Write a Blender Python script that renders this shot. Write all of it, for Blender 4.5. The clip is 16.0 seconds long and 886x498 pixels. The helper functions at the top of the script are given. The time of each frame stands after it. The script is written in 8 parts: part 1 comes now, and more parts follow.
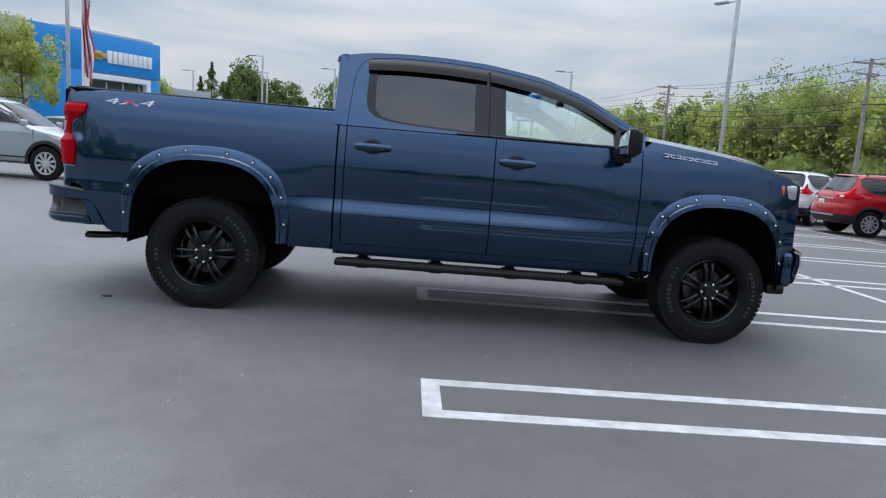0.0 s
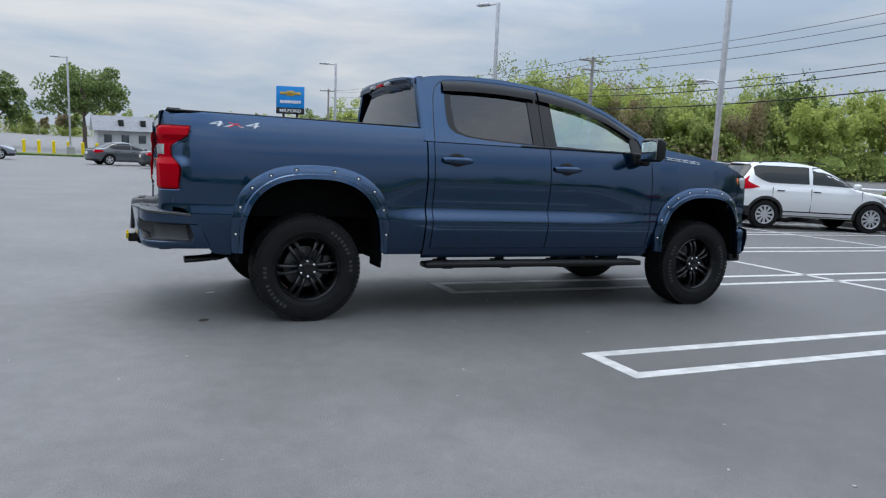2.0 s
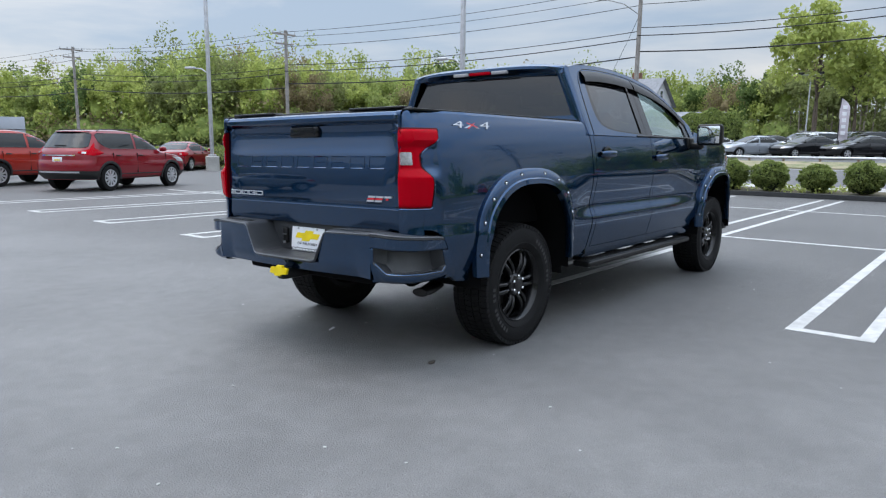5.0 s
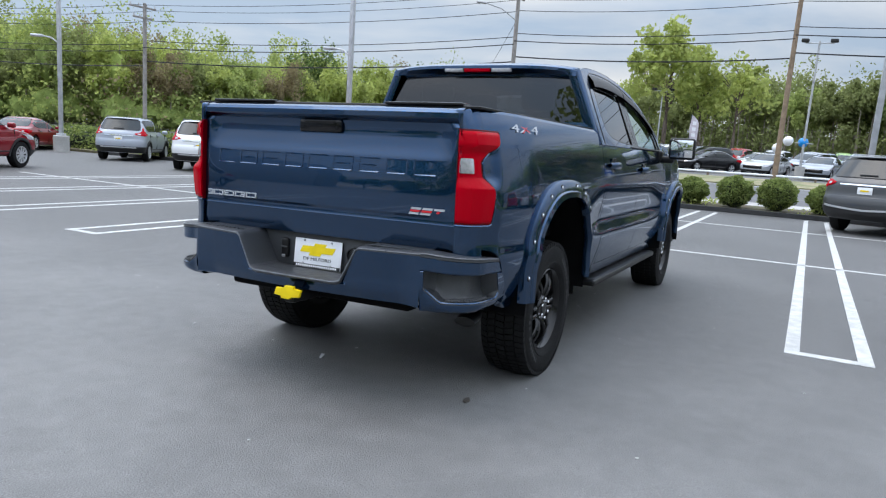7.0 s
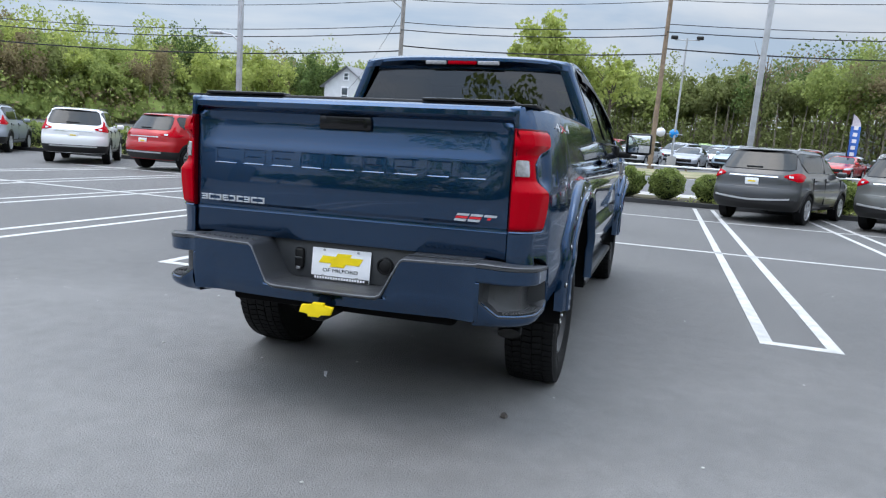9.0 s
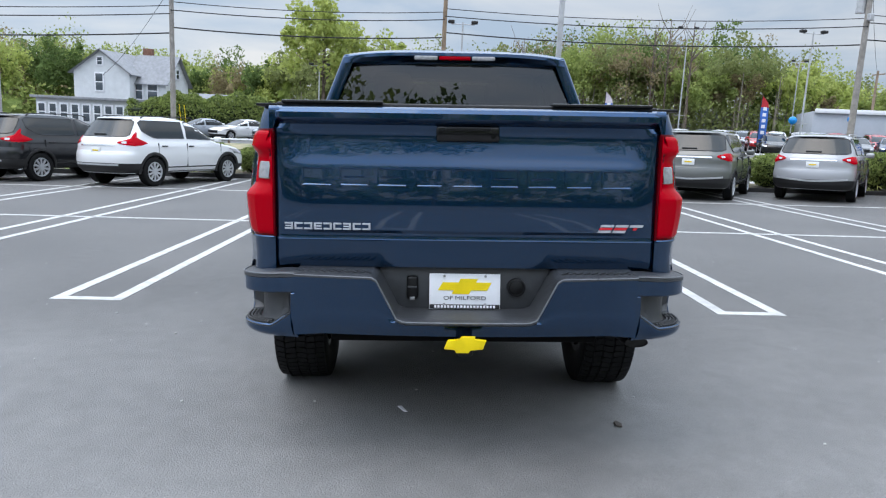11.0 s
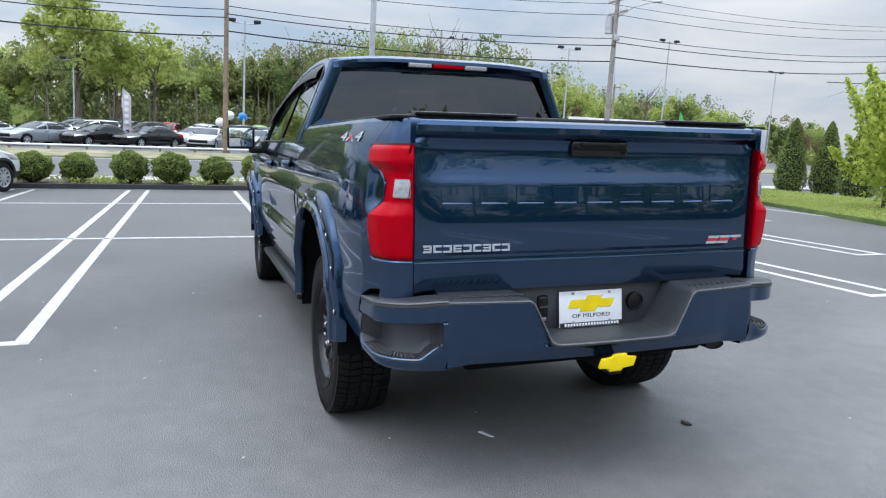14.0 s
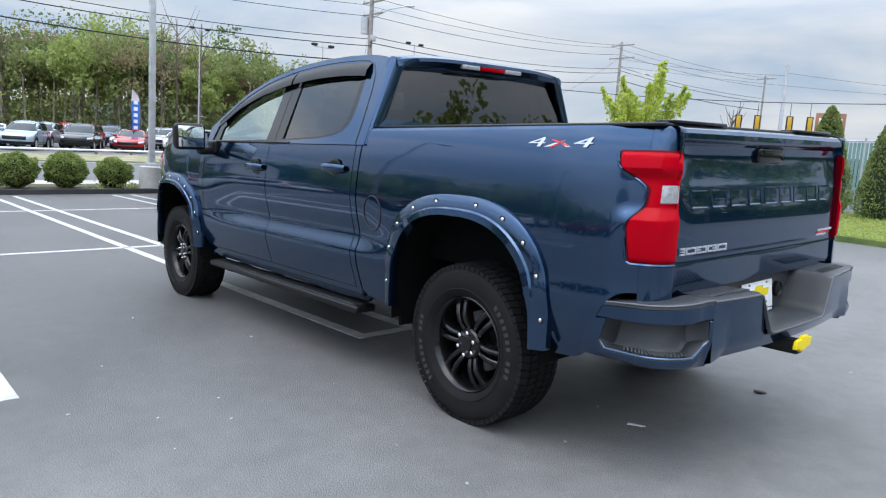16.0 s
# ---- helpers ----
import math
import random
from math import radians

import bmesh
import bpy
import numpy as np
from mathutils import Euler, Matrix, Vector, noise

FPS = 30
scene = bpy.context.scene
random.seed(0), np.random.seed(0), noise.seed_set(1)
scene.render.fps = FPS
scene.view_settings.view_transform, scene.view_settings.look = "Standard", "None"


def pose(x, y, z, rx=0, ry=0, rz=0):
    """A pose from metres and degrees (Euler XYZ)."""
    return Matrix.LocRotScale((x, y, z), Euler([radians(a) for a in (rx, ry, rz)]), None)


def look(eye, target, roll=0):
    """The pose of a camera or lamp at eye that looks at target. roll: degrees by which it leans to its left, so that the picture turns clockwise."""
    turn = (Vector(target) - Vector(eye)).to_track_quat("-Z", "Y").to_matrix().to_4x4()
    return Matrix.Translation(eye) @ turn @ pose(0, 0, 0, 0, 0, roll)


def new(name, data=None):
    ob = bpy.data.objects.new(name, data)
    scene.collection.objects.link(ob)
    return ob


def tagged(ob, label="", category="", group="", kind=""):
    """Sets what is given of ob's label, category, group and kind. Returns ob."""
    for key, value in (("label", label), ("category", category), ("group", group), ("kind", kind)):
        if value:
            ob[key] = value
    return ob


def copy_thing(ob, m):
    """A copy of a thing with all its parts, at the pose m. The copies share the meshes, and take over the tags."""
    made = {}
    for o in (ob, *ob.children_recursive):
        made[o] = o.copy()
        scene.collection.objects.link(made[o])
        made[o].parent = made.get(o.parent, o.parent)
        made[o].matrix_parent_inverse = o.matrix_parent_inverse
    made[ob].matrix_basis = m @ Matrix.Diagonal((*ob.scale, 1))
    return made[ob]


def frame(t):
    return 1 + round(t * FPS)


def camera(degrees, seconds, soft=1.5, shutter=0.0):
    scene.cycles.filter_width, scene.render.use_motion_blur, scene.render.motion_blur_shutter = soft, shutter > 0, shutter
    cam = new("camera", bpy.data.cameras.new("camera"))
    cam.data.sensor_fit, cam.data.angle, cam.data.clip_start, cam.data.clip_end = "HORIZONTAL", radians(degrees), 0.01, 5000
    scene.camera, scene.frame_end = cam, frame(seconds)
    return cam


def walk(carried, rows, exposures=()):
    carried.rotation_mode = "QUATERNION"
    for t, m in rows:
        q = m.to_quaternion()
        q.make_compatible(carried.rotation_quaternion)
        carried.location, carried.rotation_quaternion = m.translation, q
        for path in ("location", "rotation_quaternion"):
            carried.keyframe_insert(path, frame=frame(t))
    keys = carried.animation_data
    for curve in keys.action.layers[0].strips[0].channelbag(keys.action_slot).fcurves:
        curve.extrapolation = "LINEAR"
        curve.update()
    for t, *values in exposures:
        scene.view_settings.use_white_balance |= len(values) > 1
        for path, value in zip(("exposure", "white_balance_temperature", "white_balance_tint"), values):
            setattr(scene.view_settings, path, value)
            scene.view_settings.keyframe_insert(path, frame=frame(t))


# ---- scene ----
cam = camera(64.46, 16.0, soft=1.2)

PATH = [
    (0, pose(1.460, -5.987, 1.332, 81.17, -3.57, -2.55)),
    (0.5, pose(0.942, -6.140, 1.389, 80.88, -3.60, -6.57)),
    (1, pose(0.271, -6.171, 1.386, 80.87, -3.43, -11.71)),
    (1.5, pose(-0.476, -6.180, 1.378, 81.23, -2.94, -17.63)),
    (2, pose(-1.169, -6.048, 1.384, 81.41, -2.24, -23.59)),
    (2.5, pose(-1.853, -5.826, 1.405, 81.38, -1.40, -29.39)),
    (3, pose(-2.456, -5.486, 1.433, 80.99, -0.65, -34.68)),
    (3.5, pose(-3.006, -5.040, 1.449, 80.54, -0.31, -39.31)),
    (4, pose(-3.440, -4.561, 1.466, 80.12, -0.23, -43.31)),
    (4.2, pose(-3.569, -4.339, 1.458, 80.04, -0.14, -44.69)),
    (6.3, pose(-3.956, -2.304, 1.446, 80.44, -2.95, -60.41)),
    (6.5, pose(-3.957, -2.259, 1.449, 80.40, -3.28, -61.15)),
    (7, pose(-3.923, -2.213, 1.440, 80.10, -4.10, -62.30)),
    (7.5, pose(-3.909, -2.192, 1.439, 79.87, -4.67, -63.33)),
    (8, pose(-3.880, -2.121, 1.441, 79.83, -4.89, -65.13)),
    (8.5, pose(-3.925, -1.863, 1.411, 79.96, -4.88, -68.24)),
    (8.7, pose(-3.976, -1.688, 1.420, 79.97, -4.75, -69.73)),
    (10.8, pose(-3.959, 0.117, 1.440, 79.81, -2.90, -89.37)),
    (11, pose(-3.928, 0.189, 1.442, 79.79, -2.78, -90.99)),
    (11.5, pose(-3.901, 0.286, 1.457, 79.72, -2.79, -94.33)),
    (12, pose(-3.899, 0.320, 1.453, 79.73, -2.91, -96.84)),
    (12.5, pose(-3.866, 0.363, 1.445, 79.65, -3.14, -98.73)),
    (13, pose(-3.840, 0.647, 1.431, 79.75, -3.41, -101.25)),
    (13.5, pose(-3.748, 1.109, 1.426, 80.31, -2.96, -104.47)),
    (14, pose(-3.509, 1.613, 1.408, 81.05, -3.28, -109.60)),
    (14.5, pose(-3.225, 2.134, 1.387, 81.78, -3.53, -115.91)),
    (15, pose(-2.907, 2.589, 1.364, 82.21, -3.58, -121.71)),
    (15.5, pose(-2.670, 3.027, 1.330, 82.33, -3.65, -126.92)),
    (16, pose(-2.459, 3.310, 1.321, 82.14, -3.65, -130.99)),
]
walk(cam, PATH, [(0, 0.06), (0.5, 0.17), (1.0, 0.12), (1.5, 0.04), (2.5, 0.05), (3.5, 0.14), (4.2, 0.22), (6.5, 0.36), (8.5, 0.42), (11, 0.44), (13.5, 0.48), (16, 0.60)])

# ---- light ----
SUN_EL, SUN_AZ = 68.0, 340.0
world = bpy.data.worlds.new("overcast_sky")
world.use_nodes = True
scene.world = world
wt = world.node_tree
wt.nodes.clear()


def wnode(kind, **kw):
    n = wt.nodes.new(kind)
    for k, v in kw.items():
        n.inputs[k].default_value = v
    return n


w_out = wnode("ShaderNodeOutputWorld")
w_bg = wnode("ShaderNodeBackground")
w_bg.inputs["Strength"].default_value = 0.14
w_sky = wt.nodes.new("ShaderNodeTexSky")
w_sky.sky_type = "NISHITA"
w_sky.sun_disc = False
w_sky.sun_elevation, w_sky.sun_rotation = radians(SUN_EL), radians(SUN_AZ)
w_sky.air_density, w_sky.dust_density, w_sky.ozone_density = 1.0, 2.5, 1.0
w_co = wt.nodes.new("ShaderNodeTexCoord")
w_map = wnode("ShaderNodeMapping", Scale=(1.1, 1.1, 5.5))
w_noise = wnode("ShaderNodeTexNoise", Scale=2.1, Detail=7.0, Roughness=0.55, Distortion=0.35)
w_ramp = wt.nodes.new("ShaderNodeValToRGB")
w_ramp.color_ramp.elements[0].position, w_ramp.color_ramp.elements[0].color = 0.38, (4.0, 5.0, 6.4, 1)
w_ramp.color_ramp.elements[1].position, w_ramp.color_ramp.elements[1].color = 0.66, (7.4, 7.55, 7.8, 1)
w_mix = wt.nodes.new("ShaderNodeMix")
w_mix.data_type = "RGBA"
w_mix.inputs[0].default_value = 0.82
wt.links.new(w_co.outputs["Generated"], w_map.inputs["Vector"])
wt.links.new(w_map.outputs["Vector"], w_noise.inputs["Vector"])
wt.links.new(w_noise.outputs["Fac"], w_ramp.inputs["Fac"])
wt.links.new(w_sky.outputs["Color"], w_mix.inputs[6])
wt.links.new(w_ramp.outputs["Color"], w_mix.inputs[7])
# an overcast sky is about three times as bright overhead as at the horizon
w_sep = wt.nodes.new("ShaderNodeSeparateXYZ")
w_grad = wt.nodes.new("ShaderNodeMapRange")
w_grad.inputs["From Min"].default_value, w_grad.inputs["From Max"].default_value = 0.16, 0.75
w_grad.inputs["To Min"].default_value, w_grad.inputs["To Max"].default_value = 0.72, 2.6
w_mul = wt.nodes.new("ShaderNodeVectorMath")
w_mul.operation = "SCALE"
wt.links.new(w_co.outputs["Generated"], w_sep.inputs["Vector"])
wt.links.new(w_sep.outputs["Z"], w_grad.inputs["Value"])
wt.links.new(w_mix.outputs[2], w_mul.inputs[0])
w_south = wt.nodes.new("ShaderNodeMapRange")
w_south.inputs["From Min"].default_value, w_south.inputs["From Max"].default_value = -1.0, 1.0
w_south.inputs["To Min"].default_value, w_south.inputs["To Max"].default_value = 0.75, 1.0
w_both = wt.nodes.new("ShaderNodeMath")
w_both.operation = "MULTIPLY"
wt.links.new(w_sep.outputs["Y"], w_south.inputs["Value"])
wt.links.new(w_grad.outputs["Result"], w_both.inputs[0])
wt.links.new(w_south.outputs["Result"], w_both.inputs[1])
wt.links.new(w_both.outputs[0], w_mul.inputs["Scale"])
wt.links.new(w_mul.outputs["Vector"], w_bg.inputs["Color"])
wt.links.new(w_bg.outputs["Background"], w_out.inputs["Surface"])

sun_data = bpy.data.lights.new("sun", "SUN")
sun_data.energy, sun_data.angle, sun_data.color = 0.55, radians(45), (1.0, 0.97, 0.93)
sun = new("sun", sun_data)
sun.matrix_world = look((math.sin(radians(SUN_AZ)) * 50, math.cos(radians(SUN_AZ)) * 50, math.tan(radians(SUN_EL)) * 50), (0, 0, 0))
scene.view_settings.exposure = 0.0

# ---- materials ----


def material(name, base, rough=0.5, metal=0.0, vary=0.0, scale=8.0, bump=0.0, bump_scale=60.0, coat=0.0, second=None, spec=0.5, emit=None):
    """A principled material with two scales of colour variation and a fine relief."""
    m = bpy.data.materials.new(name)
    m.use_nodes = True
    t = m.node_tree
    p = t.nodes["Principled BSDF"]
    p.inputs["Base Color"].default_value = (*base, 1)
    p.inputs["Roughness"].default_value = rough
    p.inputs["Metallic"].default_value = metal
    p.inputs["Coat Weight"].default_value = coat
    p.inputs["Coat Roughness"].default_value = 0.03
    p.inputs["Specular IOR Level"].default_value = spec
    if emit:
        p.inputs["Emission Color"].default_value = (*emit[:3], 1)
        p.inputs["Emission Strength"].default_value = emit[3]
    co = t.nodes.new("ShaderNodeTexCoord")
    if vary:
        n1 = t.nodes.new("ShaderNodeTexNoise")
        n1.inputs["Scale"].default_value, n1.inputs["Detail"].default_value = scale, 6.0
        n2 = t.nodes.new("ShaderNodeTexNoise")
        n2.inputs["Scale"].default_value, n2.inputs["Detail"].default_value = scale * 14, 3.0
        add = t.nodes.new("ShaderNodeMath")
        add.operation = "MULTIPLY_ADD"
        add.inputs[1].default_value = 0.45
        t.links.new(co.outputs["Object"], n1.inputs["Vector"])
        t.links.new(co.outputs["Object"], n2.inputs["Vector"])
        t.links.new(n2.outputs["Fac"], add.inputs[0])
        t.links.new(n1.outputs["Fac"], add.inputs[2])
        ramp = t.nodes.new("ShaderNodeValToRGB")
        e = ramp.color_ramp.elements
        e[0].position, e[1].position = 0.5, 0.95
        dark = second or tuple(max(0.0, c * (1 - vary)) for c in base)
        e[0].color = (*dark, 1)
        e[1].color = (*(min(1.0, c * (1 + 0.5 * vary)) for c in base), 1)
        t.links.new(add.outputs[0], ramp.inputs["Fac"])
        t.links.new(ramp.outputs["Color"], p.inputs["Base Color"])
        rr = t.nodes.new("ShaderNodeMapRange")
        rr.inputs["To Min"].default_value, rr.inputs["To Max"].default_value = max(0.02, rough - 0.08), min(1.0, rough + 0.1)
        t.links.new(n1.outputs["Fac"], rr.inputs["Value"])
        t.links.new(rr.outputs["Result"], p.inputs["Roughness"])
    if bump:
        n3 = t.nodes.new("ShaderNodeTexNoise")
        n3.inputs["Scale"].default_value, n3.inputs["Detail"].default_value = bump_scale, 4.0
        b = t.nodes.new("ShaderNodeBump")
        b.inputs["Strength"].default_value, b.inputs["Distance"].default_value = bump, 0.01
        t.links.new(co.outputs["Object"], n3.inputs["Vector"])
        t.links.new(n3.outputs["Fac"], b.inputs["Height"])
        t.links.new(b.outputs["Normal"], p.inputs["Normal"])
    return m


def glass_material(name, tint, clear, rough=0.0, sheen=0.08, cast=(0.95, 0.97, 1.0)):
    """A thin pane: tinted see-through mixed with a mirror-like face by Fresnel."""
    m = bpy.data.materials.new(name)
    m.use_nodes = True
    t = m.node_tree
    t.nodes.clear()
    out = t.nodes.new("ShaderNodeOutputMaterial")
    see = t.nodes.new("ShaderNodeBsdfTransparent")
    see.inputs["Color"].default_value = (*(c * clear for c in tint), 1)
    gloss = t.nodes.new("ShaderNodeBsdfGlossy")
    gloss.inputs["Roughness"].default_value = rough
    gloss.inputs["Color"].default_value = (*cast, 1)
    lay = t.nodes.new("ShaderNodeLayerWeight")
    lay.inputs["Blend"].default_value = 0.5
    power = t.nodes.new("ShaderNodeMath")
    power.operation = "POWER"
    power.inputs[1].default_value = 4.5
    fr = t.nodes.new("ShaderNodeMapRange")
    fr.inputs["To Min"].default_value = sheen
    t.links.new(lay.outputs["Facing"], power.inputs[0])
    t.links.new(power.outputs[0], fr.inputs["Value"])
    mix = t.nodes.new("ShaderNodeMixShader")
    t.links.new(fr.outputs["Result"], mix.inputs["Fac"])
    t.links.new(see.outputs["BSDF"], mix.inputs[1])
    t.links.new(gloss.outputs["BSDF"], mix.inputs[2])
    t.links.new(mix.outputs["Shader"], out.inputs["Surface"])
    return m


def paint_by_object(name, metal=0.2, rough=0.3):
    """Car paint whose colour is the object's own colour."""
    m = material(name, (0.5, 0.5, 0.5), rough, metal, coat=1.0)
    t = m.node_tree
    t.nodes["Principled BSDF"].inputs["Specular IOR Level"].default_value = 0.12
    info = t.nodes.new("ShaderNodeObjectInfo")
    t.links.new(info.outputs["Color"], t.nodes["Principled BSDF"].inputs["Base Color"])
    return m


M_PAINT = material("dark_blue_metallic_paint", (0.007, 0.041, 0.104), 0.20, 0.92, coat=1.0)
M_PAINT.node_tree.nodes["Principled BSDF"].inputs["Specular Tint"].default_value = (0.45, 0.55, 0.70, 1)
M_PAINT.node_tree.nodes["Principled BSDF"].inputs["Coat IOR"].default_value = 1.54
M_PLASTIC = material("charcoal_textured_plastic", (0.030, 0.033, 0.038), 0.42, 0.0, vary=0.2, scale=30, bump=0.25, bump_scale=420, spec=0.75)
# lighter than the pad plastic: the rounded edge's highlight as a colour
M_PADGLINT = material("worn_pad_edge", (0.11, 0.12, 0.135), 0.3, vary=0.3, scale=30, spec=0.8)
M_BLACK = material("black_satin_plastic", (0.007, 0.007, 0.0075), 0.38, vary=0.2, scale=40, spec=0.3)
M_GLOSSBLACK = material("gloss_black", (0.005, 0.005, 0.006), 0.14, coat=0.15, spec=0.3)
M_LINER = material("wheel_arch_liner", (0.005, 0.005, 0.0055), 0.9, vary=0.3, scale=12, spec=0.1)
M_RUBBER = material("tyre_rubber", (0.011, 0.011, 0.0115), 0.65, vary=0.35, scale=18, bump=0.2, bump_scale=160, spec=0.15)
M_LETTER = material("raised_grey_lettering", (0.042, 0.042, 0.043), 0.7, vary=0.3, scale=60, spec=0.3)
M_RIM = material("gloss_black_alloy", (0.0045, 0.0045, 0.005), 0.26, 0.1, coat=0.3, spec=0.3)
M_STEEL = material("brushed_steel", (0.42, 0.42, 0.44), 0.35, 0.9, vary=0.2, scale=40)
M_DISC = material("brake_steel", (0.16, 0.16, 0.165), 0.35, 0.9, vary=0.3, scale=20)
M_DARKSTEEL = material("sooty_steel", (0.03, 0.03, 0.03), 0.4, 0.8, vary=0.3, scale=20)
M_CHROME = material("chrome", (0.82, 0.83, 0.85), 0.08, 1.0)
M_REDLENS = material("red_lamp_lens", (0.40, 0.0, 0.007), 0.10, coat=0.05, spec=0.06)
M_DEEPRED = material("deep_red_lens", (0.10, 0.0, 0.003), 0.12, spec=0.15)
M_CLEARLENS = material("clear_lamp_lens", (0.48, 0.48, 0.50), 0.1, 0.4, coat=1.0, vary=0.3, scale=60)
M_AMBER = material("amber_lamp_lens", (0.7, 0.16, 0.02), 0.15, coat=1.0)
M_WHITE = material("white_plate_paint", (0.8, 0.81, 0.84), 0.4, vary=0.06, scale=20)
M_YELLOW = material("yellow_enamel", (0.83, 0.62, 0.0), 0.35, vary=0.1, scale=14)
M_INK = material("black_ink", (0.01, 0.01, 0.012), 0.5)
M_REDINK = material("red_badge_enamel", (0.6, 0.02, 0.03), 0.25)
M_BADGE = material("silver_badge", (0.50, 0.52, 0.56), 0.4, 0.35)
M_SEAT = material("dark_grey_cloth", (0.035, 0.036, 0.04), 0.85, vary=0.25, scale=50)
M_GLASS_DARK = glass_material("privacy_glass", (0.55, 0.60, 0.62), 0.08, sheen=0.07)
M_GLASS_CLEAR = glass_material("clear_glass", (0.84, 0.95, 0.93), 0.96, sheen=0.27, cast=(0.84, 0.97, 0.92))
M_CARPAINT = paint_by_object("car_paint")
M_CARGLASS = material("car_window_glass", (0.012, 0.016, 0.017), 0.05, coat=0.0, spec=0.55)
M_TRIM = material("grey_black_trim", (0.014, 0.014, 0.015), 0.55, vary=0.2, scale=20)
M_HALL = material("pale_grey_hall", (0.42, 0.45, 0.50), 0.7, vary=0.1, scale=0.8)
M_ALLOY = material("silver_alloy", (0.58, 0.59, 0.61), 0.34, 0.55)

# ---- mesh helpers ----


def finish(me, angle=32.0):
    me.shade_smooth()
    me.set_sharp_from_angle(angle=radians(angle))
    return me


def part(name, bm, mat, parent=None, label="", angle=32.0, at=None):
    """Links a bmesh as one mesh object under a thing or a part."""
    bmesh.ops.recalc_face_normals(bm, faces=bm.faces)
    me = bpy.data.meshes.new(name)
    bm.to_mesh(me)
    bm.free()
    me.materials.append(mat)
    finish(me, angle)
    ob = new(name, me)
    if parent is not None:
        ob.parent = parent
    if at is not None:
        ob.matrix_basis = at
    return tagged(ob, label)


def raw(name, verts, faces, mat, parent=None, label="", angle=32.0, at=None):
    me = bpy.data.meshes.new(name)
    me.from_pydata([tuple(map(float, v)) for v in verts], [], faces)
    bm = bmesh.new()
    bm.from_mesh(me)
    bmesh.ops.remove_doubles(bm, verts=bm.verts, dist=1e-5)
    bmesh.ops.dissolve_degenerate(bm, edges=bm.edges, dist=1e-6)
    bpy.data.meshes.remove(me)
    return part(name, bm, mat, parent, label, angle, at)


def face_out(ob, way):
    """Turns an open sheet so that its outside looks along way."""
    me = ob.data
    total = Vector((0, 0, 0))
    for f in me.polygons:
        total += f.normal * f.area
    if total.dot(Vector(way)) < 0:
        me.flip_normals()
    return ob


def another(ob, name, parent, at):
    """A part that shares the mesh of a like part."""
    o = new(name, ob.data)
    o.parent, o.matrix_basis = parent, at
    return o


def thing(name, m, label, category, group="", kind=""):
    e = new(name)
    e.empty_display_size = 0.2
    e.matrix_basis = m
    return tagged(e, label, category, group, kind)


def add_box(bm, c, s, bevel=0.0, m=None, seg=2):
    mm = Matrix.Translation(c) @ Matrix.Diagonal((*s, 1))
    if m is not None:
        mm = m @ mm
    r = bmesh.ops.create_cube(bm, size=1.0, matrix=mm)
    if bevel:
        es = list({e for v in r["verts"] for e in v.link_edges})
        bmesh.ops.bevel(bm, geom=es, offset=bevel, segments=seg, affect="EDGES", profile=0.5)
    return bm


def box(c, s, bevel=0.0, m=None, seg=2):
    return add_box(bmesh.new(), c, s, bevel, m, seg)


def add_cyl(bm, p, q, r, r2=None, n=16, caps=True):
    p, q = Vector(p), Vector(q)
    d = q - p
    m = Matrix.Translation((p + q) / 2) @ d.to_track_quat("Z", "Y").to_matrix().to_4x4()
    bmesh.ops.create_cone(bm, cap_ends=caps, segments=n, radius1=r, radius2=r if r2 is None else r2, depth=d.length, matrix=m)
    return bm


def cyl(p, q, r, r2=None, n=16):
    return add_cyl(bmesh.new(), p, q, r, r2, n)


def tube(points, r, n=8, taper=None, closed=False):
    """A bent round bar through points."""
    bm = bmesh.new()
    pts = [Vector(p) for p in points]
    rings = []
    for i, p in enumerate(pts):
        a = pts[max(0, i - 1)]
        b = pts[min(len(pts) - 1, i + 1)]
        d = (b - a).normalized()
        q = d.to_track_quat("Z", "Y")
        rr = r if taper is None else r + (taper - r) * i / (len(pts) - 1)
        rings.append([bm.verts.new(p + q @ Vector((math.cos(2 * math.pi * k / n) * rr, math.sin(2 * math.pi * k / n) * rr, 0))) for k in range(n)])
    for a, b in zip(rings, rings[1:]):
        for k in range(n):
            bm.faces.new((a[k], a[(k + 1) % n], b[(k + 1) % n], b[k]))
    bm.faces.new(rings[0]), bm.faces.new(rings[-1])
    return bm


def lathe(profile, n=48, axis="Y"):
    """Turns a profile of (along the axis, radius) round the y axis."""
    bm = bmesh.new()
    rings = [[bm.verts.new((math.cos(2 * math.pi * k / n) * r, a, math.sin(2 * math.pi * k / n) * r)) for k in range(n)] for a, r in profile]
    for a, b in zip(rings, rings[1:]):
        for k in range(n):
            bm.faces.new((a[k], a[(k + 1) % n], b[(k + 1) % n], b[k]))
    return bm


def prism(outline, a, b, plane="xz", bevel=0.0):
    """A solid from an outline in a plane, between a and b along the third axis."""
    bm = bmesh.new()

    def p3(u, v, w):
        return {"xz": (u, w, v), "yz": (w, u, v), "xy": (u, v, w)}[plane]

    lo = [bm.verts.new(p3(u, v, a)) for u, v in outline]
    hi = [bm.verts.new(p3(u, v, b)) for u, v in outline]
    bm.faces.new(lo), bm.faces.new(hi)
    n = len(outline)
    for k in range(n):
        bm.faces.new((lo[k], lo[(k + 1) % n], hi[(k + 1) % n], hi[k]))
    if bevel:
        bmesh.ops.bevel(bm, geom=list(bm.edges), offset=bevel, segments=2, affect="EDGES", profile=0.5)
    return bm


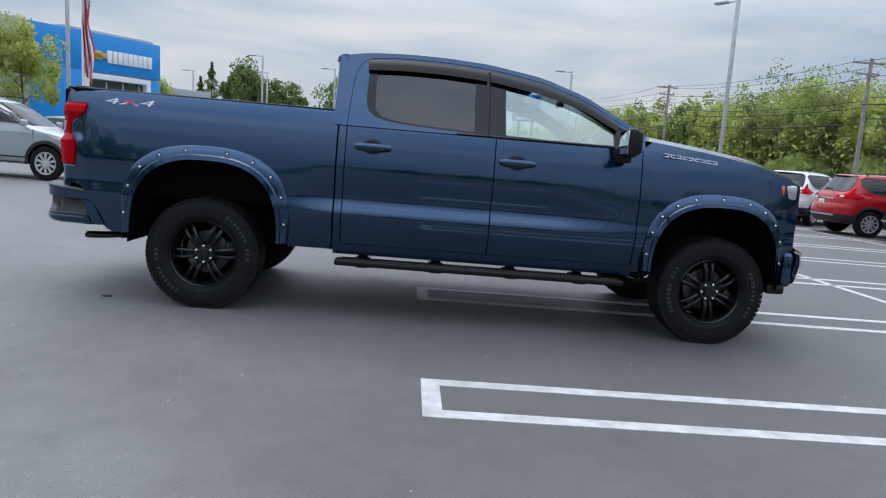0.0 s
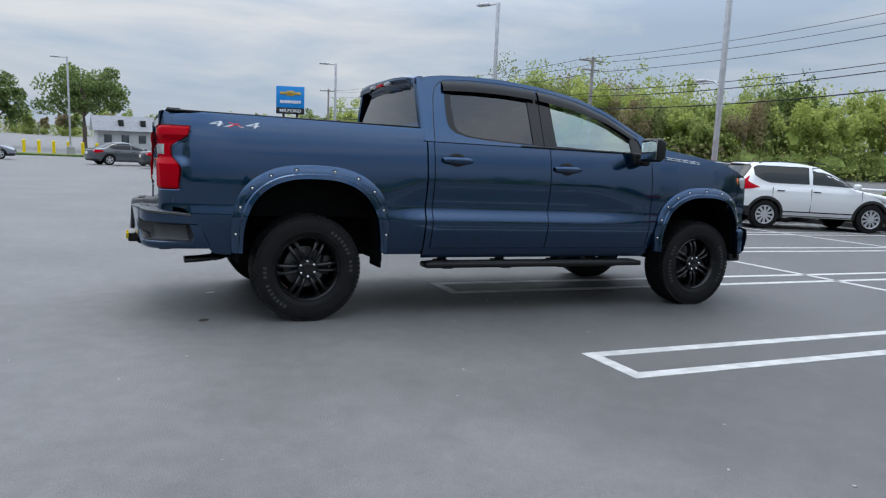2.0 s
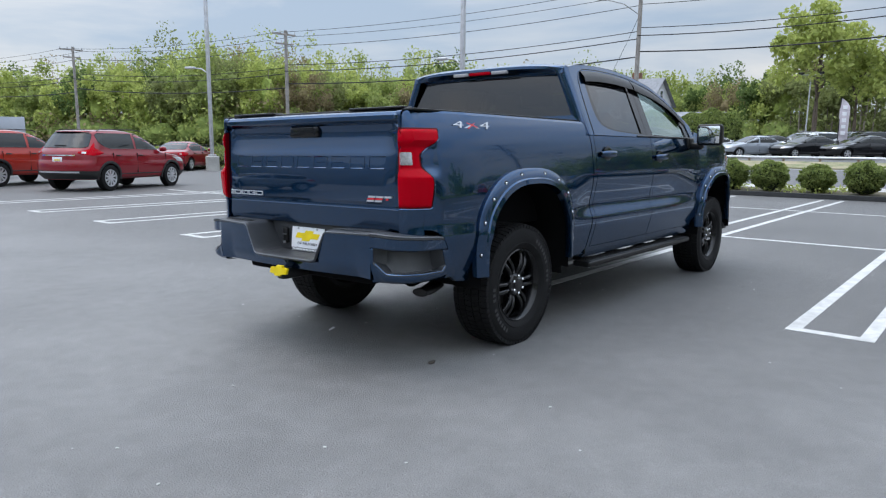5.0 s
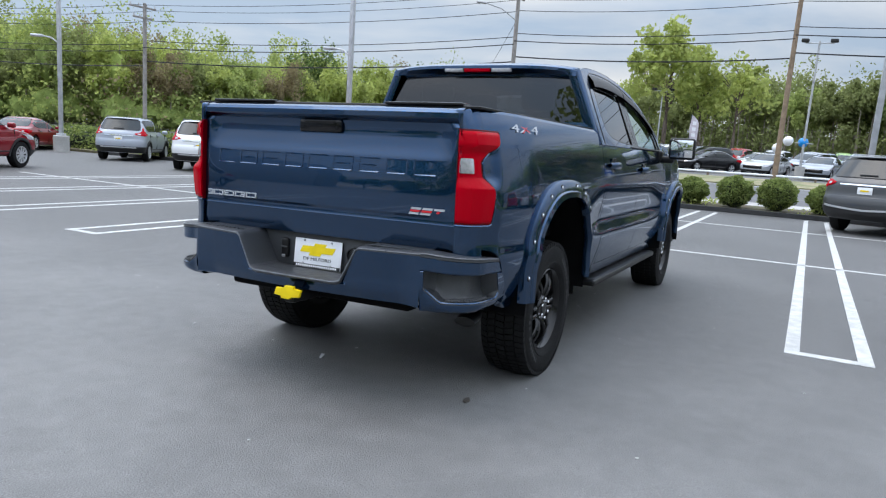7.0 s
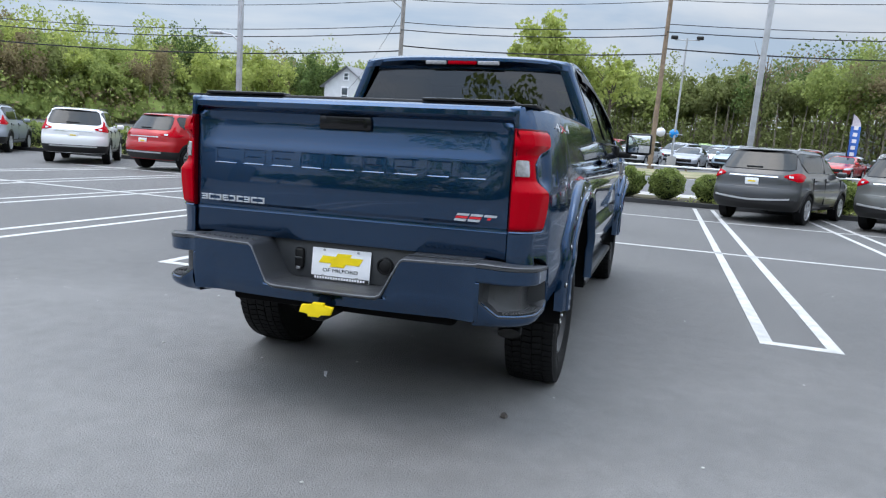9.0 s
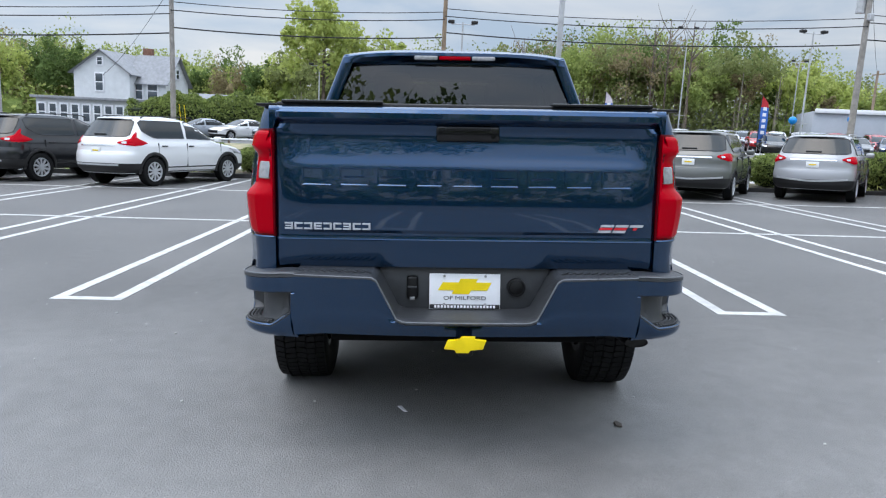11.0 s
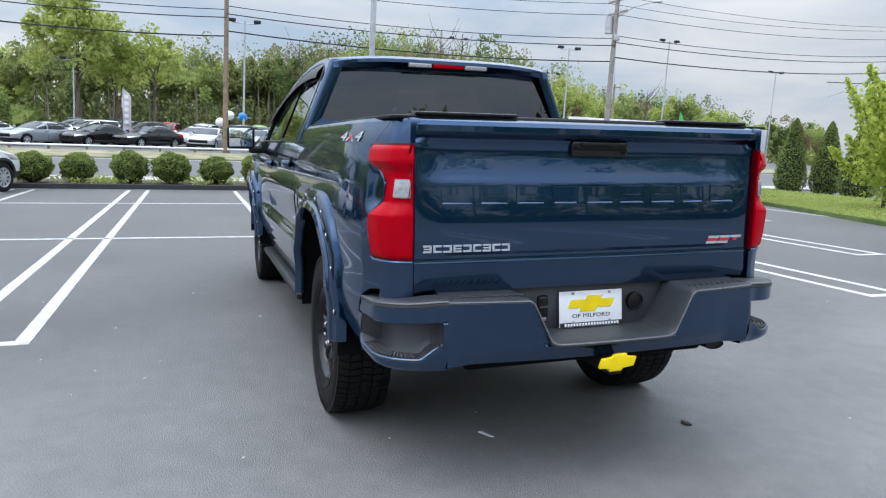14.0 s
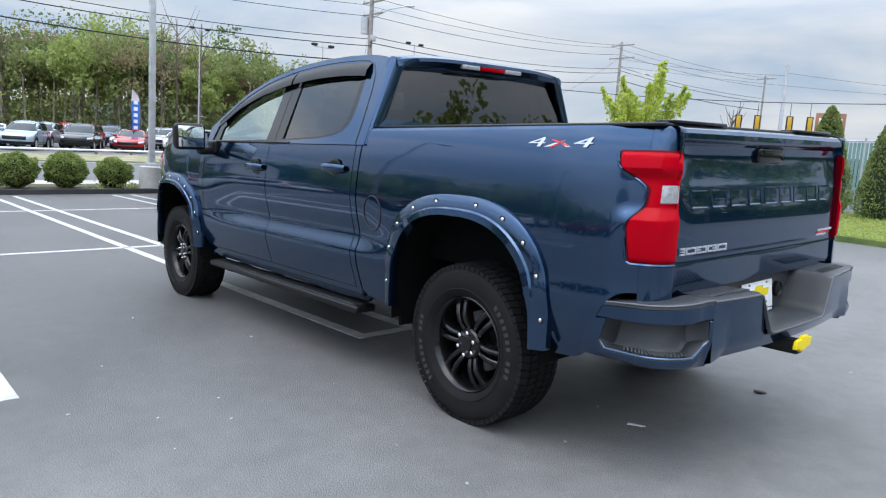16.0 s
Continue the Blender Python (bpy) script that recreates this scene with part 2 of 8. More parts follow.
def grid(rows):
    """Vertices and faces of a sheet from rows of points."""
    n = len(rows[0])
    verts = [p for r in rows for p in r]
    faces = [(i * n + j, i * n + j + 1, (i + 1) * n + j + 1, (i + 1) * n + j) for i in range(len(rows) - 1) for j in range(n - 1)]
    return verts, faces


def curve_table(pairs, step=0.005, soft=0.012):
    """A smooth function through a few control pairs."""
    xs, ys = np.array([p[0] for p in pairs]), np.array([p[1] for p in pairs])
    g = np.arange(xs[0] - 0.2, xs[-1] + 0.2, step)
    v = np.interp(g, xs, ys)
    k = np.exp(-0.5 * (np.arange(-40, 41) * step / soft) ** 2)
    v = np.convolve(np.pad(v, 40, mode="edge"), k / k.sum(), mode="valid")
    return lambda x: float(np.interp(x, g, v))


def cross_outline(y, z, w, h, w2, h2, lean):
    """The outline of a plain slanted cross: half sizes of its bar and of its block."""
    pts = [(-w, -h), (-w2, -h), (-w2, -h2), (w2, -h2), (w2, -h), (w, -h), (w, h), (w2, h), (w2, h2), (-w2, h2), (-w2, h), (-w, h)]
    return [(y + a - lean * b / h, z + b) for a, b in pts]


def text_part(name, body, size, mat, parent, m, depth=0.002, squeeze=1.0, bold=0.0, lean=0.0):
    """Solid letters, centred, that lie in the xy plane of m."""
    cu = bpy.data.curves.new(name, "FONT")
    cu.body, cu.size, cu.extrude, cu.offset = body, size, depth, bold
    cu.align_x, cu.align_y = "CENTER", "CENTER"
    cu.resolution_u = 3
    tmp = new(name, cu)
    dg = bpy.context.evaluated_depsgraph_get()
    me = bpy.data.meshes.new_from_object(tmp.evaluated_get(dg))
    bpy.data.objects.remove(tmp)
    me.transform(Matrix(((squeeze, lean, 0, 0), (0, 1, 0, 0), (0, 0, 1, 0), (0, 0, 0, 1))))
    me.materials.clear()
    me.materials.append(mat)
    ob = new(name, me)
    ob.parent, ob.matrix_basis = parent, m
    return ob


# ---- the lie of the land ----
SLOPE_X, SLOPE_Y = -0.02228, -0.01967
LOT = Matrix(((0.99975, -0.00022, 0.02227, 0), (-0.00022, 0.99981, 0.01966, 0), (-0.02227, -0.01966, 0.99956, 0), (0, 0, 0, 1)))
GX = ((-2500, 1.2), (-60, 1.2), (-40, -40 * SLOPE_X), (17, 17 * SLOPE_X), (24, 17 * SLOPE_X - 0.04), (37, 17 * SLOPE_X - 0.04), (41, 17 * SLOPE_X + 0.16), (60, 17 * SLOPE_X + 0.16), (140, 17 * SLOPE_X + 0.1), (2500, 17 * SLOPE_X + 0.1))
GY = ((-2500, 0.7), (-50, 0.7), (-34, -34 * SLOPE_Y), (48, 48 * SLOPE_Y), (75, -1.15), (2500, -1.15))


def ground_z(x, y):
    return float(np.interp(x, [a for a, _ in GX], [b for _, b in GX]) + np.interp(y, [a for a, _ in GY], [b for _, b in GY]))


def on_lot(x, y, yaw=0.0, z=0.0):
    """A pose on the sloping car park."""
    return LOT @ pose(x, y, z, 0, 0, yaw)


def on_ground(x, y, yaw=0.0, z=0.0):
    """An upright pose on the ground."""
    return pose(x, y, ground_z(x, y) + z, 0, 0, yaw)

# ---- ground ----
M_ASPHALT = material("sealed_asphalt", (0.170, 0.168, 0.165), 0.58, vary=0.26, scale=0.55, bump=0.7, bump_scale=130, spec=0.45)
tree_a = M_ASPHALT.node_tree
bsdf_a = tree_a.nodes["Principled BSDF"]
# fine mineral grain and sparse pale stones over the broad patches
grain_co = tree_a.nodes.new("ShaderNodeTexCoord")
grain = tree_a.nodes.new("ShaderNodeTexNoise")
grain.inputs["Scale"].default_value, grain.inputs["Detail"].default_value = 170.0, 2.0
grain_ramp = tree_a.nodes.new("ShaderNodeMapRange")
grain_ramp.inputs["From Min"].default_value, grain_ramp.inputs["From Max"].default_value = 0.3, 0.7
grain_ramp.inputs["To Min"].default_value, grain_ramp.inputs["To Max"].default_value = 0.78, 1.22
stones = tree_a.nodes.new("ShaderNodeTexVoronoi")
stones.inputs["Scale"].default_value = 26.0
stone_ramp = tree_a.nodes.new("ShaderNodeMapRange")
stone_ramp.inputs["From Min"].default_value, stone_ramp.inputs["From Max"].default_value = 0.045, 0.085
stone_ramp.inputs["To Min"].default_value, stone_ramp.inputs["To Max"].default_value = 1.7, 1.0
both = tree_a.nodes.new("ShaderNodeMath")
both.operation = "MULTIPLY"
scaled = tree_a.nodes.new("ShaderNodeVectorMath")
scaled.operation = "SCALE"
base_from = bsdf_a.inputs["Base Color"].links[0].from_socket
tree_a.links.new(grain_co.outputs["Object"], grain.inputs["Vector"])
tree_a.links.new(grain_co.outputs["Object"], stones.inputs["Vector"])
tree_a.links.new(grain.outputs["Fac"], grain_ramp.inputs["Value"])
tree_a.links.new(stones.outputs["Distance"], stone_ramp.inputs["Value"])
tree_a.links.new(grain_ramp.outputs["Result"], both.inputs[0])
tree_a.links.new(stone_ramp.outputs["Result"], both.inputs[1])
tree_a.links.new(base_from, scaled.inputs[0])
tree_a.links.new(both.outputs[0], scaled.inputs["Scale"])
# the asphalt is paler towards the aisle and darker towards the stalls
aisle_sep = tree_a.nodes.new("ShaderNodeSeparateXYZ")
aisle_noise = tree_a.nodes.new("ShaderNodeTexNoise")
aisle_noise.inputs["Scale"].default_value, aisle_noise.inputs["Detail"].default_value = 0.35, 4.0
aisle_add = tree_a.nodes.new("ShaderNodeMath")
aisle_add.operation = "MULTIPLY_ADD"
aisle_add.inputs[1].default_value = 3.0
aisle = tree_a.nodes.new("ShaderNodeMapRange")
aisle.interpolation_type = "SMOOTHSTEP"
aisle.inputs["From Min"].default_value, aisle.inputs["From Max"].default_value = 0.6, 4.2
aisle.inputs["To Min"].default_value, aisle.inputs["To Max"].default_value = 1.04, 0.64
worn = tree_a.nodes.new("ShaderNodeVectorMath")
worn.operation = "SCALE"
tree_a.links.new(grain_co.outputs["Object"], aisle_sep.inputs["Vector"])
tree_a.links.new(grain_co.outputs["Object"], aisle_noise.inputs["Vector"])
tree_a.links.new(aisle_noise.outputs["Fac"], aisle_add.inputs[0])
tree_a.links.new(aisle_sep.outputs["X"], aisle_add.inputs[2])
tree_a.links.new(aisle_add.outputs[0], aisle.inputs["Value"])
tree_a.links.new(scaled.outputs["Vector"], worn.inputs[0])
tree_a.links.new(aisle.outputs["Result"], worn.inputs["Scale"])
tree_a.links.new(worn.outputs["Vector"], bsdf_a.inputs["Base Color"])
M_LINE = material("worn_white_road_paint", (0.53, 0.53, 0.52), 0.6, vary=0.3, second=(0.37, 0.37, 0.36), scale=9, bump=0.3, bump_scale=80)
xs, ys = [a for a, _ in GX], [a for a, _ in GY]
xs = sorted(set(xs + [-150, -20, 0, 10, 36, 48, 90, 300]))
ys = sorted(set(ys + [-200, -90, -15, 0, 15, 30, 60, 110, 250]))
verts, faces = grid([[(x, y, ground_z(x, y)) for y in ys] for x in xs])
ground = raw("ground", verts, faces, M_ASPHALT)
tagged(ground, "dark grey sealed asphalt car park surface", "ground", kind="structure")


def painted(x0, x1, y0, y1):
    ob = part("stall_line", box(((x0 + x1) / 2, (y0 + y1) / 2, 0.0), (x1 - x0, y1 - y0, 0.008)), M_LINE)
    ob.matrix_basis = LOT.copy()
    return tagged(ob, "worn white painted parking line on asphalt", "road marking", "painted lines of the car park", "structure")


for k in range(-3, 6):
    c = 0.19 + 2.70 * k
    x0 = 1.585 if k > -3 else 4.0
    for d in (-0.235, 0.235):
        painted(x0, 16.9, c + d - 0.05, c + d + 0.05)
    painted(x0, x0 + 0.10, c - 0.185, c + 0.185)
for k in range(-3, 3):
    c = 0.70 + 2.70 * k
    for d in (-0.235, 0.235):
        painted(-12.2, -6.6, c + d - 0.05, c + d + 0.05)
    painted(-6.7, -6.6, c - 0.185, c + 0.185)
painted(6.93, 7.03, -8.5, 15.5)
painted(12.7, 12.8, -11.5, 15.5)

# ---- the pickup truck ----
truck = thing("pickup_truck", LOT.copy(), "lifted dark blue crew-cab pickup truck with black wheels on asphalt", "pickup truck")
WB, TR, TW = 3.745, 0.408, 0.30
side_y = curve_table([(0.44, 0.885), (0.50, 0.915), (0.56, 0.938), (0.70, 0.978), (0.785, 0.992), (0.86, 0.982), (0.96, 0.990), (1.03, 0.992), (1.10, 0.988), (1.16, 0.982), (1.25, 0.971), (1.33, 0.957), (1.40, 0.939), (1.455, 0.922), (1.50, 0.90)], soft=0.02)
ledge = curve_table([(0.60, 0.0), (0.775, 0.0), (0.80, 0.012), (0.875, 0.034), (0.93, 0.026), (1.1, 0.0)])
ledge_x = curve_table([(0.3, 0.0), (0.62, 0.0), (0.9, 1.0), (2.5, 1.0), (3.05, 0.0), (3.5, 0.0)], soft=0.05)
roof_z = curve_table([(0.86, 1.885), (0.95, 1.915), (1.10, 1.938), (1.35, 1.951), (1.65, 1.950), (1.98, 1.928), (2.36, 1.866), (2.67, 1.764), (2.93, 1.622), (3.18, 1.490), (3.35, 1.40)], soft=0.05)
hood_z = curve_table([(3.05, 1.475), (3.2, 1.462), (3.62, 1.41), (3.97, 1.355), (4.22, 1.285), (4.34, 1.235), (4.5, 1.20)], soft=0.04)


def body_y(x, z):
    y = side_y(z) - ledge(z) * ledge_x(x)
    if x > 3.75:
        y *= 1 - 0.20 * ((x - 3.75) / 0.75) ** 2
    if x < -0.45:
        y *= 1 - 0.078 * ((-0.45 - x) / 0.55) ** 2
    if x > 3.2:
        y += 0.02 * min(1.0, (x - 3.2) / 0.2)
    if x < -0.84 and 1.13 < z < 1.33:
        y -= 0.026 * min(1.0, (-0.84 - x) / 0.04) * min(1.0, (z - 1.13) / 0.045, (1.33 - z) / 0.035)
    if x < -0.84 and z < 1.15:
        y -= 0.026 * min(1.0, (1.15 - z) / 0.19) * min(1.0, (-0.84 - x) / 0.14)
    return y


def cab_y(x, z):
    y = 0.950 - 0.41 * (z - 1.40)
    if x > 2.6:
        y -= 0.05 * (x - 2.6) ** 2
    return y


def arch(cx, a, b, n, x, z0=0.48):
    u = abs(x - cx) / a
    return z0 if u >= 1 else z0 + b * (1 - u ** n) ** (1 / n)


def sheet(name, xs, lo, hi, s, mat, label="", yf=body_y, flange=0.03, step=0.024):
    """A body panel: columns along x between two edges, with turned-in borders."""
    zmin, zmax = min(map(lo, xs)), max(map(hi, xs))
    levels = np.linspace(zmin, zmax, int((zmax - zmin) / step) + 2)
    rows = []
    for x in xs:
        a, b = lo(x), hi(x)
        rows.append([(x, s * yf(x, min(max(z, a), b)), min(max(z, a), b)) for z in levels])
    verts, faces = grid(rows)
    n, m = len(levels), len(xs)
    ring = [i * n for i in range(m)] + [(m - 1) * n + j for j in range(1, n)] + [i * n + n - 1 for i in range(m - 2, -1, -1)] + [j for j in range(n - 2, 0, -1)]
    base = len(verts)
    verts += [(verts[k][0], verts[k][1] - s * flange, verts[k][2]) for k in ring]
    q = len(ring)
    faces += [(ring[k], ring[(k + 1) % q], base + (k + 1) % q, base + k) for k in range(q)]
    return raw(name, verts, faces, mat, truck, label)


def span(a, b, step=0.025):
    return list(np.linspace(a, b, max(2, int(abs(b - a) / step) + 1)))


def arch_span(cx, a):
    return [cx - a * math.cos(math.pi * k / 48) for k in range(49)]


bed_tail = curve_table([(-1.05, 0.838), (-0.90, 0.836), (-0.85, 0.815), (-0.80, 0.75), (-0.72, 0.56), (-0.68, 0.51), (-0.5, 0.50), (1.0, 0.50)], soft=0.02)
RA, FA = (0.02, 0.575, 0.635, 2.6), (3.715, 0.535, 0.60, 2.6)
for s in (-1, 1):
    xs = span(-0.944, -0.80, 0.012) + span(-0.79, RA[0] - RA[1] - 0.001) + arch_span(RA[0], RA[1]) + span(RA[0] + RA[1] + 0.001, 0.906)
    sheet("bedside", xs, lambda x: max(arch(*RA, x), bed_tail(x)), lambda x: 1.478 - 0.004 * x, s, M_PAINT, step=0.015)
    sheet("cab_corner", span(0.918, 0.968), lambda x: 0.50, lambda x: 1.40, s, M_PAINT)
    sheet("rear_door", span(0.975, 2.034), lambda x: 0.552, lambda x: 1.402, s, M_PAINT)
    sheet("front_door", span(2.042, 3.108), lambda x: 0.552, lambda x: 1.402, s, M_PAINT)
    sheet("rocker_panel", span(0.92, 3.13), lambda x: 0.47, lambda x: 0.549, s, M_PAINT)
    xs = span(3.116, FA[0] - FA[1] - 0.001, 0.012) + arch_span(FA[0], FA[1]) + span(FA[0] + FA[1] + 0.001, 4.36)
    sheet("front_fender", xs, lambda x: max(arch(*FA, x), 0.50), lambda x: min(1.402 + max(0, x - 3.116) * 0.9, hood_z(x)), s, M_PAINT)

    # pocket flares with bolt heads
    for cx, ai, bi, ao, bo, name in ((0.02, 0.505, 0.585, 0.625, 0.69, "rear_flare"), (3.715, 0.475, 0.55, 0.565, 0.645, "front_flare")):
        rows = []
        prof = ((0.0, 0.985, 0.90), (0.0, 1.015, 0.90), (0.06, 1.035, 1.0), (0.35, 1.03, 1.0), (0.42, 1.02, 1.0), (0.52, 1.018, 1.0), (0.9, 1.008, 1.0), (1.0, 0.998, 1.0), (1.0, 0.965, 1.0))
        for k in range(61):
            th = math.pi * k / 60
            c, d = math.cos(th), math.sin(th)
            ex = 2 / 2.6
            px = math.copysign(abs(c) ** ex, c)
            pz = abs(d) ** ex
            row = []
            for w, y, _ in prof:
                slim = w * (0.62 + 0.38 * min(1.0, 1.6 * d))
                x = cx - px * (ai + (ao - ai) * slim)
                z = 0.525 + pz * (bi - 0.05 + (bo - bi) * w)
                yy = y + (body_y(x, max(z, 0.70)) - 0.985) * 0.9
                row.append((x, s * yy, z))
            rows.append(row)
        verts, faces = grid(rows)
        flare = raw(name, verts, faces, M_PAINT, truck, "blue pocket-style fender flare with bolts")
        nb = 10 if name == "rear_flare" else 11
        bolt = None
        for k in range(nb):
            th = math.pi * (0.045 + 0.91 * k / (nb - 1))
            c, d = math.cos(th), math.sin(th)
            w = 0.66
            x = cx - math.copysign(abs(c) ** ex, c) * (ai + (ao - ai) * w * (0.62 + 0.38 * min(1.0, 1.6 * d)))
            z = 0.525 + abs(d) ** ex * (bi - 0.05 + (bo - bi) * w)
            y = s * (1.012 + (body_y(x, max(z, 0.70)) - 0.985) * 0.9)
            m = pose(x, y, z, 0, 0, 0 if s < 0 else 180)
            if bolt is None:
                bolt = part("bolt", lathe([(0.004, 0.0165), (-0.003, 0.0165), (-0.0035, 0.012), (0.0, 0.0115), (-0.006, 0.0075), (-0.008, 0.003), (-0.008, 0.0)], 14), M_CHROME, flare, "bright bolt head with its shaded recess painted dark", at=m)
                # outer ring painted dark to stand for the shade in the bolt's recess
                bolt.data.materials.append(M_INK)
                for f in bolt.data.polygons:
                    f.material_index = 1 if math.hypot(f.center.x, f.center.z) > 0.0098 else 0
            else:
                another(bolt, "bolt", flare, m)
        # liner behind the flare
        rows = []
        for k in range(41):
            th = math.pi * k / 40
            c, d = math.cos(th), math.sin(th)
            x = cx - math.copysign(abs(c) ** ex, c) * (ai + 0.03)
            z = 0.45 + abs(d) ** ex * (bi + 0.05)
            rows.append([(x, s * y, z) for y in (0.985, 0.85, 0.62, 0.50)] + [(cx + (x - cx) * 0.55, s * 0.48, 0.45 + (z - 0.45) * 0.8), (cx, s * 0.47, 0.62)])
        verts, faces = grid(rows)
        raw("wheel_arch_liner", verts, faces, M_LINER, truck)

    # greenhouse side: painted ring round the windows
    outer = [(0.885, 1.395), (0.893, 1.60), (0.905, 1.80)] + [(x, roof_z(x) - 0.002) for x in span(0.925, 3.13, 0.05)] + [(3.13, 1.395)]
    dlo_top = [(x, roof_z(x) - 0.062 - 0.012 * max(0, (x - 2.3))) for x in span(1.10, 2.99, 0.05)]
    dlo = [(1.09, 1.62), (1.097, 1.548), (1.115, 1.508), (1.16, 1.472), (1.26, 1.445), (1.40, 1.430), (1.65, 1.419), (2.0, 1.406), (2.5, 1.396), (3.03, 1.394)]

    def ray_out(poly, c, ang):
        best, dx, dz = None, math.cos(ang), math.sin(ang)
        for (x0, z0), (x1, z1) in zip(poly, poly[1:] + poly[:1]):
            den = dx * (z1 - z0) - dz * (x1 - x0)
            if abs(den) < 1e-12:
                continue
            t = ((x0 - c[0]) * (z1 - z0) - (z0 - c[1]) * (x1 - x0)) / den
            w = ((x0 - c[0]) * dz - (z0 - c[1]) * dx) / den
            if t > 0 and -1e-9 <= w <= 1 + 1e-9 and (best is None or t < best):
                best = t
        return c[0] + dx * best, c[1] + dz * best

    def ring_between(outer_poly, inner_poly, c, f, depth, s, extra=()):
        angs = sorted({round(math.atan2(z - c[1], x - c[0]), 5) for x, z in list(outer_poly) + list(inner_poly)} | {round(-math.pi + 2 * math.pi * k / 90, 5) for k in range(90)})
        rows = []
        for a in angs + angs[:1]:
            xo, zo = ray_out(list(outer_poly), c, a)
            xi, zi = ray_out(list(inner_poly), c, a)
            row = [(xo, s * (f(xo, zo) - depth), zo)]
            for k in range(5):
                x, z = xo + (xi - xo) * k / 4, zo + (zi - zo) * k / 4
                row.append((x, s * f(x, z), z))
            row.append((xi, s * (f(xi, zi) - depth), zi))
            rows.append(row)
        return grid(rows)

    dlo_all = dlo_top + dlo[::-1]
    verts, faces = ring_between(outer, dlo_all, (1.95, 1.62), cab_y, 0.035, s)
    raw("cab_side_frame", verts, faces, M_PAINT, truck)
    rear_dlo = [(x, z) for x, z in dlo_top if x < 1.97] + [(1.975, roof_z(1.975) - 0.062), (1.975, 1.407)] + [(x, z) for x, z in dlo[::-1] if x < 1.97]
    front_dlo = [(1.985, roof_z(1.985) - 0.062)] + [(x, z) for x, z in dlo_top if x > 1.99] + [(3.03, 1.394), (2.5, 1.396), (1.985, 1.406)]
    rear_pane = [(1.150, 1.70), (1.158, 1.805), (1.30, 1.81), (1.87, 1.802), (1.878, 1.423), (1.65, 1.432), (1.42, 1.443), (1.27, 1.460), (1.195, 1.485), (1.160, 1.53)]
    front_pane = [(2.092, 1.79), (2.25, 1.772), (2.42, 1.735), (2.60, 1.672), (2.77, 1.583), (2.895, 1.50), (2.90, 1.41), (2.5, 1.410), (2.105, 1.418)]
    for nm, big, small, c, glass in (("rear_side_window", rear_dlo, rear_pane, (1.53, 1.63), M_GLASS_DARK), ("front_side_window", front_dlo, front_pane, (2.40, 1.57), M_GLASS_CLEAR)):
        inset = [(c[0] + (x - c[0]) * 1.004, c[1] + (z - c[1]) * 1.006) for x, z in big]
        verts, faces = ring_between(inset, small, c, lambda x, z: cab_y(x, z) - 0.008, 0.02, s)
        raw("window_surround", verts, faces, M_GLOSSBLACK, truck, "gloss black window surround")
        n = len(small)
        verts = [(c[0], s * (cab_y(*c) - 0.016), c[1])] + [(c[0] + (x - c[0]) * 1.02, s * (cab_y(x, z) - 0.016), c[1] + (z - c[1]) * 1.02) for x, z in small]
        pane = raw(nm, verts, [(0, 1 + k, 1 + (k + 1) % n) for k in range(n)], glass, truck, "tinted rear side glass" if nm[0] == "r" else "clear front side glass")
        face_out(pane, (0, s, 0)).visible_shadow = False
    # rain guards
    for nm, x0, x1 in (("rain_guard", 1.085, 1.955), ("rain_guard", 1.975, 2.93)):
        rows = []
        for x in span(x0, x1, 0.03):
            k = (x - x0) / (x1 - x0)
            w = 0.085 if x0 < 1.5 else 0.085 - 0.045 * max(0, k - 0.35)
            zt = roof_z(x) - 0.045 - 0.012 * max(0, (x - 2.3))
            xo = -0.3 * max(0.0, x - 2.1) * w
            rows.append([(x, s * (cab_y(x, zt) - 0.004), zt), (x, s * (cab_y(x, zt) + 0.010), zt - 0.006), (x + xo * 0.4, s * (cab_y(x, zt - w * 0.55) + 0.026), zt - w * 0.55), (x + xo, s * (cab_y(x, zt - w) + 0.024), zt - w), (x + xo, s * (cab_y(x, zt - w) + 0.018), zt - w + 0.001)])
        verts, faces = grid(rows)
        raw(nm, verts, faces, M_BLACK, truck, "smoked black rain guard over the window")
    # rounded rear corner of the cab
    rows = []
    for z in span(1.40, 1.905, 0.05):
        y = cab_y(0.9, z)
        rows.append([(0.915, s * (y + 0.0015), z), (0.892, s * (y - 0.001), z), (0.874, s * (y - 0.012), z), (0.866, s * (y - 0.034), z), (0.872, s * (y - 0.085), z)])
    verts, faces = grid(rows)
    raw("cab_rear_corner", verts, faces, M_PAINT, truck)
    # seams of the doors over the windows
    seam = [(0.972, 1.40), (0.978, 1.55), (0.992, 1.72), (1.015, 1.82), (1.06, 1.875), (1.13, 1.902)] + [(x, roof_z(x) - 0.034 - 0.006 * max(0, x - 2.3)) for x in span(1.22, 3.0, 0.12)]
    part("door_seam", tube([(x, s * (cab_y(x, z) + 0.0005), z) for x, z in seam], 0.0032, 6), M_INK, truck, "dark seam round the door frames")
    # belt moulding
    rows = [[(x, s * (cab_y(x, 1.40) + d), zz) for d, zz in ((-0.005, 1.395), (0.005, 1.397), (0.006, 1.402), (0.0, 1.408))] for x in span(1.75, 3.03, 0.1)]
    verts, faces = grid(rows)
    raw("belt_moulding", verts, faces, M_BLACK, truck)
